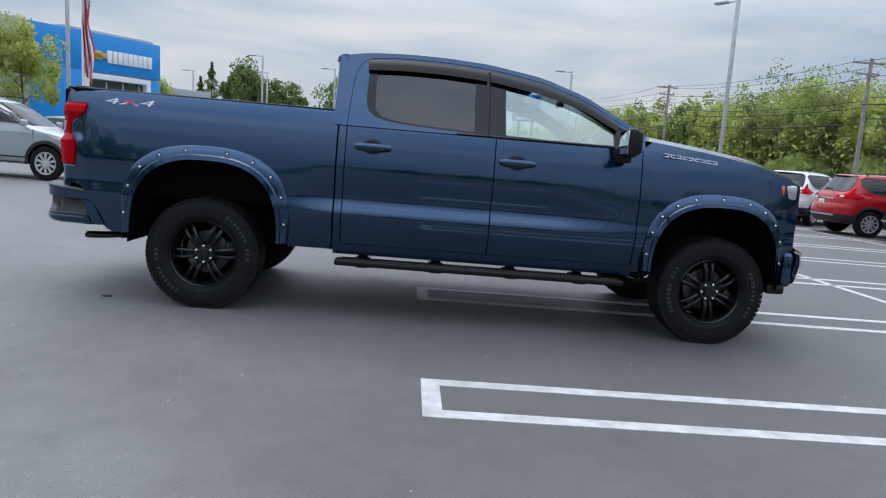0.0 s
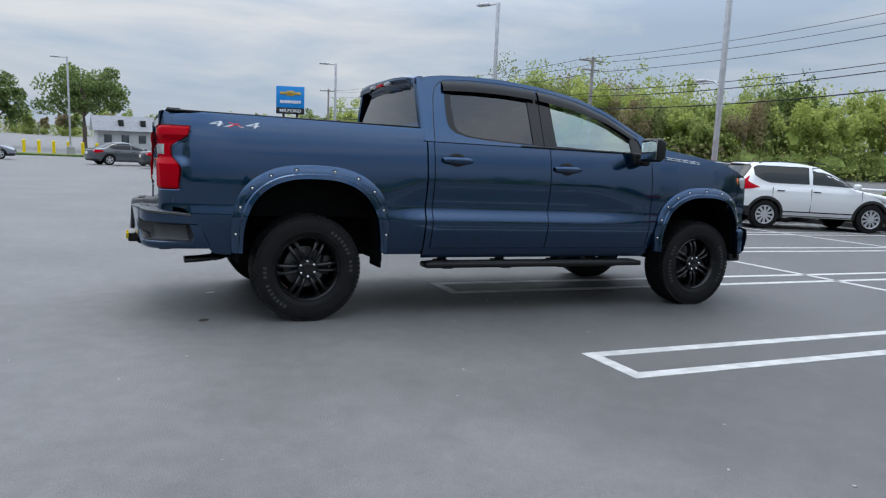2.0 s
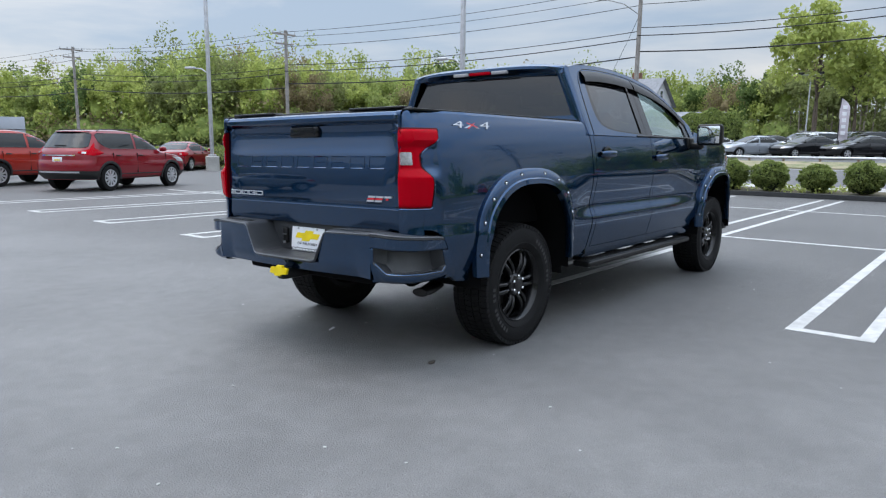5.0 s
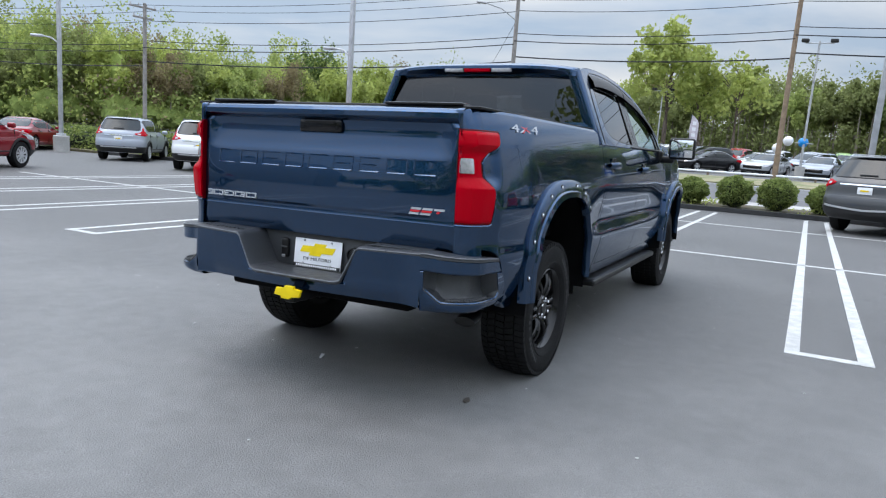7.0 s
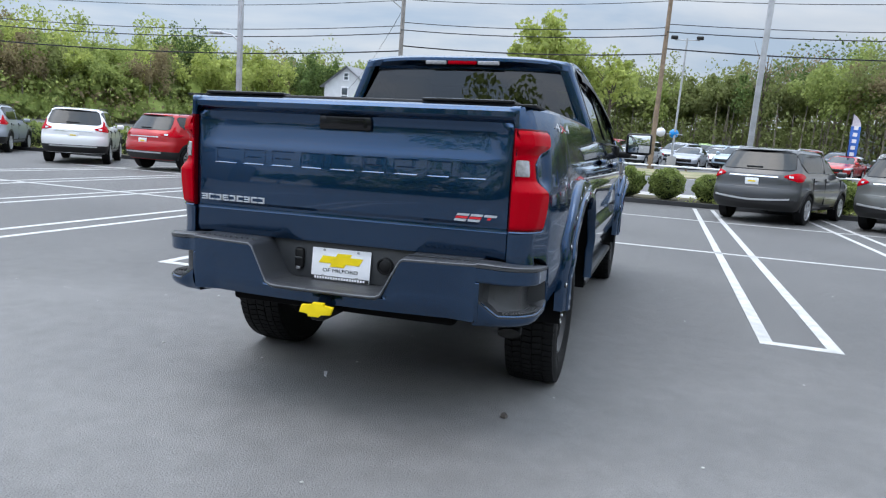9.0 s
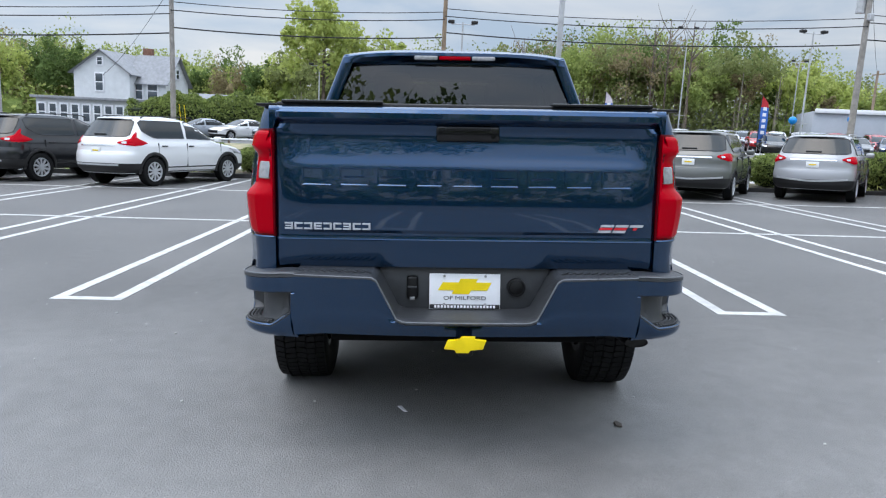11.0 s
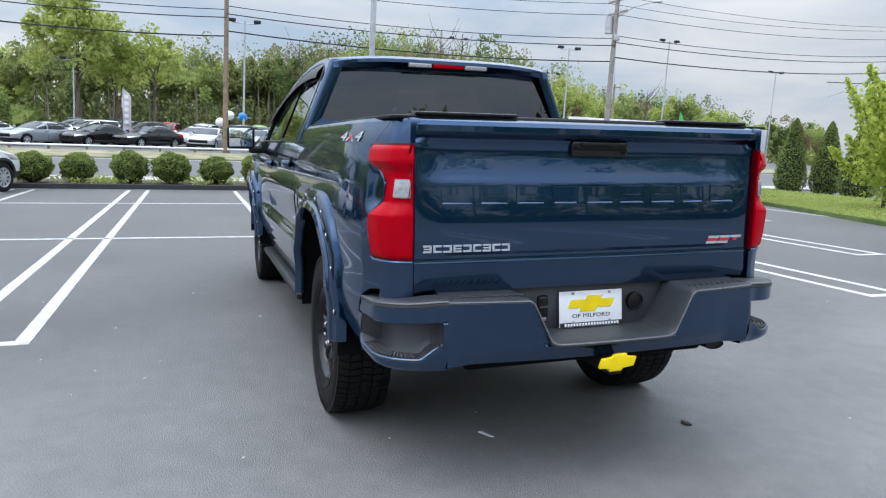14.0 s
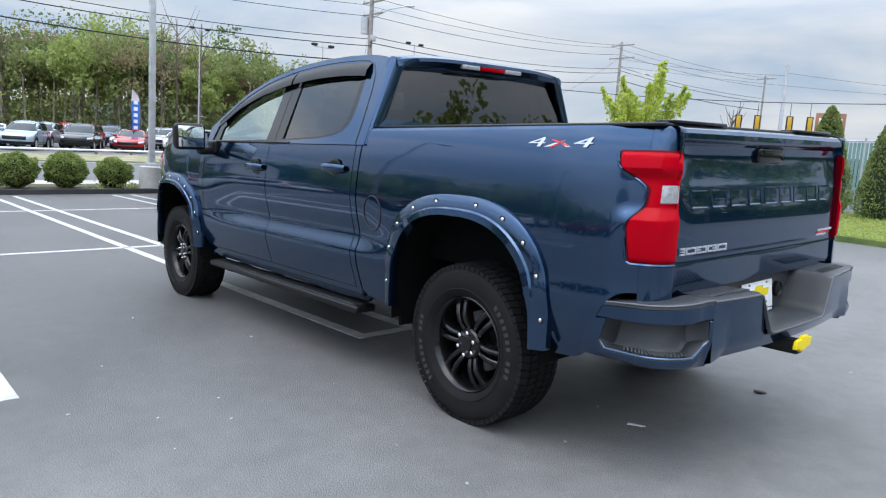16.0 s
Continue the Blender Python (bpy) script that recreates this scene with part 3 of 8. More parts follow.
    part("centre_pillar_trim", box((1.98, s * (cab_y(1.98, 1.62) - 0.022), 1.63), (0.05, 0.012, 0.46), 0.003, Matrix.Translation((0, s * cab_y(1.98, 1.62), 1.62)) @ Matrix.Rotation(s * 0.389, 4, "X") @ Matrix.Translation((0, -s * cab_y(1.98, 1.62), -1.62))), M_BLACK, truck)
    # door handles
    for hx, hz in ((1.165, 1.254), (2.20, 1.226)):
        y0 = body_y(hx, hz)
        rows = []
        for k in range(13):
            u = -1 + k / 6
            bow = 0.028 * (1 - abs(u) ** 3) + 0.008
            hgt = 0.026 * (1 - 0.35 * abs(u) ** 3)
            rows.append([(hx + u * 0.130, s * (y0 + bow + 0.016 * math.cos(a)), hz + hgt * math.sin(a)) for a in [2 * math.pi * q / 10 for q in range(11)]])
        verts, faces = grid(rows)
        handle = raw("door_handle", verts, faces, M_PAINT, truck, "blue door handle with a dark cup behind")
        part("handle_cup", lathe([(0.0, 0.0), (0.002, 0.05), (0.012, 0.066), (0.016, 0.070)], 24), M_GLOSSBLACK, handle, at=pose(hx - 0.005, s * (y0 + 0.010), hz + 0.002, 0, 0, 180 if s > 0 else 0) @ Matrix.Diagonal((1.05, 0.35, 0.80, 1)))
        part("key_cap", box((0, 0, 0), (0.030, 0.008, 0.016), 0.003), M_CHROME, handle, "bright handle insert", at=pose(hx - 0.02, s * (y0 + 0.046), hz, 0, 0, 0))
    # mirror
    mx, mz = 2.955, 1.43
    bm = bmesh.new()
    add_box(bm, (mx - 0.012, s * 1.155, mz), (0.080, 0.235, 0.20), 0.030, seg=4)
    for v in bm.verts:
        if v.co.x > mx:
            v.co.x += 0.028 * (1 - ((v.co.z - mz) / 0.12) ** 2)
            v.co.z = mz + (v.co.z - mz) * 0.86
    mirror = part("door_mirror", bm, M_BLACK, truck, "black door mirror housing")
    part("mirror_glass", box((mx - 0.054, s * 1.158, mz), (0.006, 0.195, 0.16), 0.002), material("mirror_silver", (0.8, 0.82, 0.83), 0.03, 1.0), mirror, "mirror glass")
    bm = bmesh.new()
    add_box(bm, (mx + 0.0, s * 1.02, mz - 0.105), (0.075, 0.14, 0.065), 0.022, seg=3)
    add_box(bm, (mx + 0.005, s * 0.955, mz - 0.075), (0.13, 0.05, 0.10), 0.02, seg=3)
    part("mirror_arm", bm, M_BLACK, mirror)
    # running board
    bm = bmesh.new()
    add_box(bm, (2.01, s * 0.885, 0.412), (2.14, 0.150, 0.046), 0.016, seg=3)
    step_bar = part("running_board", bm, M_BLACK, truck, "black running board on brackets")
    tread = part("tread_strip", box((2.01, s * 0.888, 0.4365), (2.05, 0.11, 0.006), 0.002), M_PLASTIC, step_bar, "ribbed step pad")
    for k in range(6):
        part("tread_rib", box((2.01, s * (0.847 + k * 0.016), 0.4400), (2.03, 0.006, 0.005)), M_BLACK, tread)
    for bx in (1.14, 1.68, 2.24, 2.75):
        bm = bmesh.new()
        add_box(bm, (bx, s * 0.79, 0.428), (0.11, 0.12, 0.026), 0.008)
        add_box(bm, (bx, s * 0.80, 0.470), (0.07, 0.05, 0.10), 0.01)
        add_box(bm, (bx, s * 0.89, 0.388), (0.09, 0.10, 0.016), 0.006)
        part("step_bracket", bm, M_BLACK, step_bar)
    # side badge on the bed and on the fender
    ang = 0 if s < 0 else 180
    ya, yb = body_y(-0.40, 1.425), body_y(-0.68, 1.425)
    y44 = (ya + yb) / 2 + 0.004
    lean44 = math.degrees(math.atan2(ya - yb, 0.28)) * (-1 if s < 0 else 1)
    badge = text_part("side_badge", "4X4", 0.066, M_BADGE, truck, pose(-0.54, s * y44, 1.422, 0, 0, lean44) @ pose(0, 0, 0, 90, 0, ang) @ pose(0, 0, 0, -22.5, 0, 0), 0.001, 3.05, 0.0, 0.5)
    tagged(badge, "silver and red four-wheel-drive lettering")
    for sx in (-1, 1):
        part("red_cross_stroke", box((0, 0, 0.001), (0.098, 0.007, 0.002), 0, pose(0, 0, 0, 0, 0, 5 + sx * 22)), M_REDINK, badge, "red stroke of the badge")
    bm = bmesh.new()
    for k in range(9):
        for dz in (-0.010, 0.010):
            add_box(bm, (-0.18 + k * 0.045, dz, 0), (0.036, 0.007, 0.006), 0.002)
        add_box(bm, (-0.18 + k * 0.045 + 0.0145 * (-1) ** k, 0, 0), (0.007, 0.026, 0.006), 0.002)
    part("fender_badge", bm, M_BADGE, truck, "row of silver badge letters as plain blocks", at=pose(3.46, s * (body_y(3.46, 1.36) + 0.002), 1.36, 90, 0, ang) @ pose(0, 0, 0, -22, 0, 4 * s))
    # fuel door on the left side only
    if s > 0:
        ring = [(0.745 + 0.085 * math.cos(2 * math.pi * k / 40), 1.015 + 0.098 * math.sin(2 * math.pi * k / 40)) for k in range(41)]
        part("fuel_door_seam", tube([(x, body_y(x, z) + 0.001, z) for x, z in ring], 0.0035, 6), M_INK, truck, "round fuel door outline")
    # bottom moulding behind the flare and mud flap
    part("mud_guard", box((0.565, s * 0.80, 0.47), (0.02, 0.24, 0.15), 0.006), M_LINER, truck)

# roof and windscreen
rows = []
for x in span(0.90, 2.46, 0.04):
    ye = cab_y(x, roof_z(x))
    rows.append([(x, ye * v, roof_z(x) + 0.034 * (1 - abs(v) ** 2.4)) for v in np.linspace(-1, 1, 25)])
verts, faces = grid(rows)
raw("roof", verts, faces, M_PAINT, truck)
rows = []
for x in span(2.44, 3.17, 0.05):
    ye = cab_y(x, roof_z(x)) - 0.03
    k = (x - 2.44) / 0.73
    rows.append([(x + (0.06 + 0.10 * k) * (1 - v * v), ye * v, roof_z(x + (0.06 + 0.10 * k) * (1 - v * v)) - 0.006 + 0.03 * (1 - v * v)) for v in np.linspace(-1, 1, 21)])
verts, faces = grid(rows)
pane = raw("windscreen", verts, faces, M_GLASS_CLEAR, truck, "clear windscreen")
face_out(pane, (1, 0, 1)).visible_shadow = False
# hood
rows = []
for x in span(3.13, 4.40, 0.04):
    ye = body_y(x, hood_z(x)) - 0.004
    rows.append([(x + (0.10 + 0.12 * (x - 3.13)) * (1 - v * v) * 0.8, ye * v, hood_z(x) + 0.05 * (1 - abs(v) ** 3) + 0.018 * math.exp(-((abs(v) - 0.55) / 0.10) ** 2)) for v in np.linspace(-1, 1, 33)])
verts, faces = grid(rows)
raw("hood", verts, faces, M_PAINT, truck)
part("cowl", box((3.22, 0, 1.40), (0.2, 1.7, 0.1), 0.02), M_BLACK, truck)
# nose
rows = []
for z in span(0.66, 1.24, 0.05):
    rows.append([(4.30 + 0.26 * (1 - abs(v) ** 2.5) + 0.05 * (1.24 - z), 0.86 * v, z) for v in np.linspace(-1, 1, 25)])
verts, faces = grid(rows)
raw("grille", verts, faces, M_BLACK, truck, "black front grille")
for k in range(4):
    rows = [[(4.315 + 0.26 * (1 - abs(v) ** 2.5) + 0.05 * (1.24 - z) + d, 0.70 * v, z) for v in np.linspace(-1, 1, 25)] for z, d in ((0.80 + k * 0.1, 0.0), (0.815 + k * 0.1, 0.025), (0.835 + k * 0.1, 0.0))]
    verts, faces = grid(rows)
    raw("grille_bar", verts, faces, M_GLOSSBLACK, truck)
rows = []
for z, d in ((0.50, -0.03), (0.53, 0.03), (0.66, 0.06), (0.74, 0.05), (0.76, 0.0)):
    rows.append([(4.36 + d + 0.24 * (1 - abs(v) ** 3), 0.90 * v, z - 0.02 * abs(v)) for v in np.linspace(-1, 1, 25)])
verts, faces = grid(rows)
raw("front_bumper", verts, faces, M_PAINT, truck, "body-coloured front bumper")
for s in (-1, 1):
    bm = bmesh.new()
    add_box(bm, (4.26, s * 0.855, 1.18), (0.12, 0.12, 0.11), 0.02, seg=3)
    lamp = part("headlight", bm, M_CLEARLENS, truck, "clear wrap-around headlight")
    part("amber_marker", box((4.195, s * 0.905, 1.185), (0.035, 0.05, 0.09), 0.008), M_AMBER, lamp, "amber corner lens")
    bm = bmesh.new()
    add_box(bm, (4.325, s * 0.83, 0.60), (0.09, 0.16, 0.26), 0.03, seg=3)
    part("bumper_corner", bm, M_PAINT, truck)
    part("tow_step", box((4.24, s * 0.86, 0.45), (0.14, 0.16, 0.07), 0.02), M_BLACK, truck)

# cab back wall with the rear window
def back_x(y, z):
    return 0.862 + 0.05 * (z - 1.47) / 0.4 - 0.008 * (1 - (y / 0.8) ** 2)


outer = [(-0.915, 1.42), (-0.75, 1.895), (-0.70, 1.912), (0.0, 1.93), (0.70, 1.912), (0.75, 1.895), (0.915, 1.42)]
inner = [(-0.805, 1.54), (-0.805, 1.56), (-0.722, 1.835), (-0.70, 1.85), (0.0, 1.862), (0.70, 1.85), (0.722, 1.835), (0.805, 1.56), (0.805, 1.54), (0.0, 1.53)]
cc = (0.0, 1.70)
angs = sorted({round(math.atan2(z - cc[1], y - cc[0]), 5) for y, z in outer + inner} | {round(-math.pi + 2 * math.pi * k / 80, 5) for k in range(80)})
rows = []
for a in angs + angs[:1]:
    yo, zo = ray_out(outer, cc, a)
    yi, zi = ray_out(inner, cc, a)
    rows.append([(back_x(yo, zo) + 0.03, yo, zo)] + [(back_x(yo + (yi - yo) * k / 3, zo + (zi - zo) * k / 3), yo + (yi - yo) * k / 3, zo + (zi - zo) * k / 3) for k in range(4)] + [(back_x(yi, zi) + 0.02, yi, zi)])
verts, faces = grid(rows)
raw("cab_back_panel", verts, faces, M_PAINT, truck)
rows = [[(back_x(0.815 * v, z) + 0.009, (0.822 - 0.092 * (z - 1.56) / 0.31) * v, z) for v in np.linspace(-1, 1, 13)] for z in span(1.52, 1.868, 0.05)]
verts, faces = grid(rows)
rear_glass = raw("rear_window", verts, faces, M_GLASS_DARK, truck, "dark tinted rear window")
face_out(rear_glass, (-1, 0, 0)).visible_shadow = False
# roof lip and third brake light
rows = []
for v in np.linspace(-1, 1, 41):
    y = 0.735 * v
    dip = 0.034 * abs(v) ** 4
    rows.append([(0.93, y, 1.952 - 0.034 * abs(v) ** 2.4 - 0.004), (0.860 + 0.03 * abs(v) ** 4, y, 1.945 - dip), (0.812 + 0.05 * abs(v) ** 4, y, 1.925 - dip), (0.810 + 0.05 * abs(v) ** 4, y, 1.905 - dip), (0.85, y, 1.874 - dip * 0.6), (0.90, y, 1.868 - dip * 0.4)])
verts, faces = grid(rows)
faces += [tuple(range(6)), tuple(range(len(verts) - 6, len(verts)))]
raw("roof_lip", verts, faces, M_PAINT, truck, "painted lip over the rear window")
brake = part("third_brake_light", box((0.826, 0, 1.894), (0.03, 0.21, 0.030), 0.008), M_REDLENS, truck, "red high-mounted brake light")
for s in (-1, 1):
    part("cargo_lamp", box((0.826, s * 0.19, 1.894), (0.03, 0.155, 0.034), 0.008), M_CLEARLENS, brake, "clear cargo lamp lens")

# bed: rails, tonneau cover, front wall
for s in (-1, 1):
    rows = []
    for x in span(-0.944, 0.885, 0.06):
        z = 1.476 - 0.004 * x
        rows.append([(x, s * body_y(x, z), z), (x, s * (body_y(x, z) - 0.012), z + 0.016), (x, s * 0.80, z + 0.018), (x, s * 0.79, z - 0.05)])
    verts, faces = grid(rows)
    raw("bed_rail", verts, faces, M_PAINT, truck)
    cap = part("rail_cap", box((-0.06, s * 0.835, 1.497), (1.86, 0.085, 0.012), 0.004), M_BLACK, truck, "black bed rail cap")
cover = part("tonneau_cover", box((-0.06, 0, 1.499), (1.80, 1.60, 0.022), 0.008), M_TRIM, truck, "black flat tonneau cover over the bed")
for s in (-1, 1):
    part("cover_corner_strip", box((-0.935, s * 0.565, 1.512), (0.09, 0.42, 0.014), 0.005), M_GLOSSBLACK, cover)
for k in range(2):
    part("cover_fold", box((-0.36 + 0.6 * k, 0, 1.5115), (0.03, 1.56, 0.004), 0.001), M_BLACK, cover)
# added near-black filler that stands for the dark gap behind the cab
for s in (-1, 1):
    part("bed_gap_seal", box((0.908, s * 0.86, 0.96), (0.016, 0.14, 0.92)), M_LINER, truck)
part("bed_tub", box((-0.05, 0, 1.10), (1.80, 1.5, 0.66), 0.02), M_LINER, truck)
part("bed_floor_frame", box((-0.1, 0, 0.73), (1.75, 1.1, 0.12), 0.02), M_LINER, truck)
part("cab_floor", box((2.05, 0, 0.72), (2.22, 1.80, 0.36), 0.03), M_LINER, truck)
part("engine_bay", box((3.72, 0, 0.95), (1.1, 1.02, 0.50), 0.03), M_LINER, truck)

# tailgate
gate_profile = ((-1.0, 0.822), (-1.03, 0.828), (-1.037, 0.86), (-1.035, 0.935), (-1.038, 0.944), (-1.036, 0.95), (-1.035, 0.963), (-1.035, 0.972), (-1.0415, 0.985), (-1.0425, 1.03), (-1.0428, 1.07), (-1.0418, 1.11), (-1.0375, 1.16), (-1.031, 1.21), (-1.0275, 1.238), (-1.0255, 1.255), (-1.022, 1.267), (-1.015, 1.3), (-1.008, 1.345), (-1.003, 1.385), (-1.007, 1.402), (-1.016, 1.42), (-1.035, 1.433), (-1.045, 1.446), (-1.044, 1.468), (-1.034, 1.484), (-1.015, 1.493), (-0.96, 1.496))


def gate_x(z):
    return float(np.interp(z, [p[1] for p in gate_profile[1:-1]], [p[0] for p in gate_profile[1:-1]]))


rows = []
for x, z in gate_profile:
    row = []
    for y in [-0.796, -0.794, -0.785] + list(np.linspace(-0.76, 0.76, 41)) + [0.785, 0.794, 0.796]:
        e = min(1.0, (0.796 - abs(y)) / 0.10)
        soft = x if not 0.97 < z < 1.42 else x + (1 - e) * (-1.034 - x) * 0.8
        rim = 0.005 * max(0.0, (abs(y) - 0.784) / 0.012) ** 2
        crown = 0.012 * (y / 0.8) ** 2
        row.append((soft + rim + crown, y, z))
    rows.append([(-0.96, row[0][1], z)] + row + [(-0.96, row[-1][1], z)])
verts, faces = grid(rows)
gate = raw("tailgate", verts, faces, M_PAINT, truck, "blue tailgate with an embossed row of blocks", angle=25)
# embossed row of plain strokes
def pressed_stroke(y, z, wid, high=0.008):
    """A narrow wedge with a facet that looks up, pressed out of the tailgate."""
    x = gate_x(z) + 0.012 * (y / 0.8) ** 2
    x2 = gate_x(z + high) + 0.012 * (y / 0.8) ** 2
    bm = prism([(x + 0.006, z - 0.005), (x - 0.0035, z - 0.003), (x - 0.0035, z), (x2 + 0.003, z + high), (x2 + 0.012, z + high)], y - wid / 2, y + wid / 2)
    part("embossed_stroke", bm, M_PAINT, gate)


def pressed_edge(y, z0, z1):
    x0, x1 = (gate_x(z) + 0.012 * (y / 0.8) ** 2 for z in (z0, z1))
    verts = [(x + d, y + e, z) for x, z in ((x0, z0), (x1, z1)) for d, e in ((0.006, -0.007), (-0.003, -0.003), (-0.003, 0.003), (0.006, 0.007))]
    raw("embossed_stroke", verts, [(0, 1, 5, 4), (1, 2, 6, 5), (2, 3, 7, 6), (0, 1, 2, 3), (4, 5, 6, 7)], M_PAINT, gate, angle=15)


for k in range(9):
    y = 0.625 - k * 0.156
    kind = k % 4
    pressed_stroke(y, 1.172, (0.122, 0.112, 0.118, 0.100)[kind], 0.008)
    pressed_stroke(y, 1.240, (0.122, 0.118, 0.118, 0.110)[kind], 0.006)
    if kind in (1, 2):
        pressed_stroke(y, 1.206, 0.085, 0.006)
    for side in ((1,), (1, -1), (1,), (-1, 1))[kind]:
        pressed_edge(y + side * 0.058, 1.172, 1.246)
for k in range(9):
    bm = bmesh.new()
    y = 0.742 - k * 0.0405
    x = gate_x(1.0) - 0.001 + 0.012 * (y / 0.8) ** 2
    add_box(bm, (x, y, 1.011), (0.008, 0.034, 0.007), 0.001)
    add_box(bm, (x, y, 0.989), (0.008, 0.034, 0.007), 0.001)
    add_box(bm, (x, y + (0.013 if k % 2 else -0.013), 1.0), (0.008, 0.008, 0.026), 0.001)
    if k % 3 == 0:
        add_box(bm, (x, y, 1.0), (0.008, 0.030, 0.005), 0.001)
    part("badge_block", bm, M_BADGE, gate, "bright silver badge block")
for k in range(3):
    y = -0.585 - k * 0.062
    x = gate_x(1.0) - 0.001 + 0.012 * (y / 0.8) ** 2
    for dz, mat, nm in ((0.012, M_BADGE, "trim_badge"), (-0.012, M_BADGE, "trim_badge"), (0.0, M_REDINK, "trim_badge_fill")):
        if k == 2 and dz < 0:
            continue
        wid = 0.054 if k < 2 or dz > 0 else 0.016
        bm = prism([(y - wid / 2 - dz * 0.5, 1.003 + dz - 0.005), (y + wid / 2 - dz * 0.5, 1.003 + dz - 0.005), (y + wid / 2 - dz * 0.5 - 0.005, 1.003 + dz + 0.005), (y - wid / 2 - dz * 0.5 - 0.005, 1.003 + dz + 0.005)], x - 0.003, x + 0.004, "yz")
        part(nm, bm, mat, gate, "slanted stroke of the trim badge")
bm = bmesh.new()
add_box(bm, (-1.011, 0, 1.388), (0.028, 0.262, 0.066), 0.010, seg=3)
latch = part("tailgate_handle", bm, M_GLOSSBLACK, gate, "black tailgate handle in a recess")
part("handle_lip", box((-1.026, 0, 1.408), (0.008, 0.19, 0.014), 0.003), M_BLACK, latch)
part("camera_eye", cyl((-1.019, -0.105, 1.378), (-1.028, -0.105, 1.378), 0.010, n=14), M_GLOSSBLACK, latch)

# tail lamps in the rounded rear corners of the bed
lamp_proud = curve_table([(0.95, 0.004), (0.975, 0.010), (1.128, 0.016), (1.172, 0.005), (1.282, 0.005), (1.312, 0.014), (1.375, 0.013), (1.41, 0.004)], soft=0.004)
lamp_fore = curve_table([(0.95, -0.905), (1.10, -0.894), (1.13, -0.905), (1.185, -0.950), (1.255, -0.954), (1.30, -0.885), (1.325, -0.850), (1.345, -0.838), (1.41, -0.832)], soft=0.008)


def corner_plan(z):
    """The plan of the bed's rear corner at a height, from the tailgate round to the flank."""
    yo = body_y(-0.945, z)
    return [(-1.034, 0.7985), (-1.034, 0.815), (-1.0295, yo - 0.080), (-1.018, yo - 0.052), (-0.999, yo - 0.028), (-0.975, yo - 0.010), (-0.945, yo)] + [(x, body_y(x, z)) for x in (-0.92, -0.895, -0.87, -0.845, -0.82, -0.80)]


def corner_run(z, y_from, x_to, off, n=18):
    """Points along that plan between a y and an x, pushed outwards."""
    pts = np.array(corner_plan(z))
    seg = np.concatenate([[0], np.cumsum(np.hypot(*np.diff(pts, axis=0).T))])
    a = y_from - 0.7985
    b = float(np.interp(x_to, pts[1:, 0], seg[1:]))
    out = []
    for k in range(n):
        u = a + (b - a) * k / (n - 1)
        p, q = ([np.interp(min(max(v, 0), seg[-1]), seg, pts[:, i]) for i in (0, 1)] for v in (u - 0.006, u + 0.006))
        tx, ty = q[0] - p[0], q[1] - p[1]
        ln = math.hypot(tx, ty)
        o = off if not callable(off) else off(k / (n - 1))
        out.append((float(np.interp(u, seg, pts[:, 0]) - ty / ln * o), float(np.interp(u, seg, pts[:, 1]) + tx / ln * o)))
    return out


def lamp_piece(name, mat, parent, label, s, z0, z1, lens):
    rows = []
    zs = [z0, z0 + 0.006] + span(z0 + 0.012, z1 - 0.012, 0.008) + [z1 - 0.006, z1]
    for i, z in enumerate(zs):
        e = 0.006 if i in (0, len(zs) - 1) else 0.002 if i in (1, len(zs) - 2) else 0.0
        block = 1.0 if z < 1.14 or z > 1.31 else 0.0
        off = (lambda q: lamp_proud(z) - e + 0.004 * block * max(0.0, 1 - abs(q - 0.36) / 0.07)) if lens else 0.003 - 0.3 * e
        xf = lamp_fore(z) - (0.009 if lens else 0.0)
        run_p = corner_run(z, 0.8055 if lens else 0.7985, xf, off)
        (xa, ya), (xb, yb) = run_p[0], run_p[-1]
        row = [(-0.97, ya, z), (xa + 0.006, ya - 0.001, z)] + [(x, y, z) for x, y in run_p] + [(xb + 0.003, yb - 0.008, z), (xb + 0.002, yb - 0.03, z)]
        rows.append([(x, s * y, zz) for x, y, zz in row])
    verts, faces = grid(rows)
    n = len(rows[0])
    faces += [tuple(range(n)), tuple(len(verts) - n + k for k in range(n))]
    return raw(name, verts, faces, mat, parent, label, angle=24)


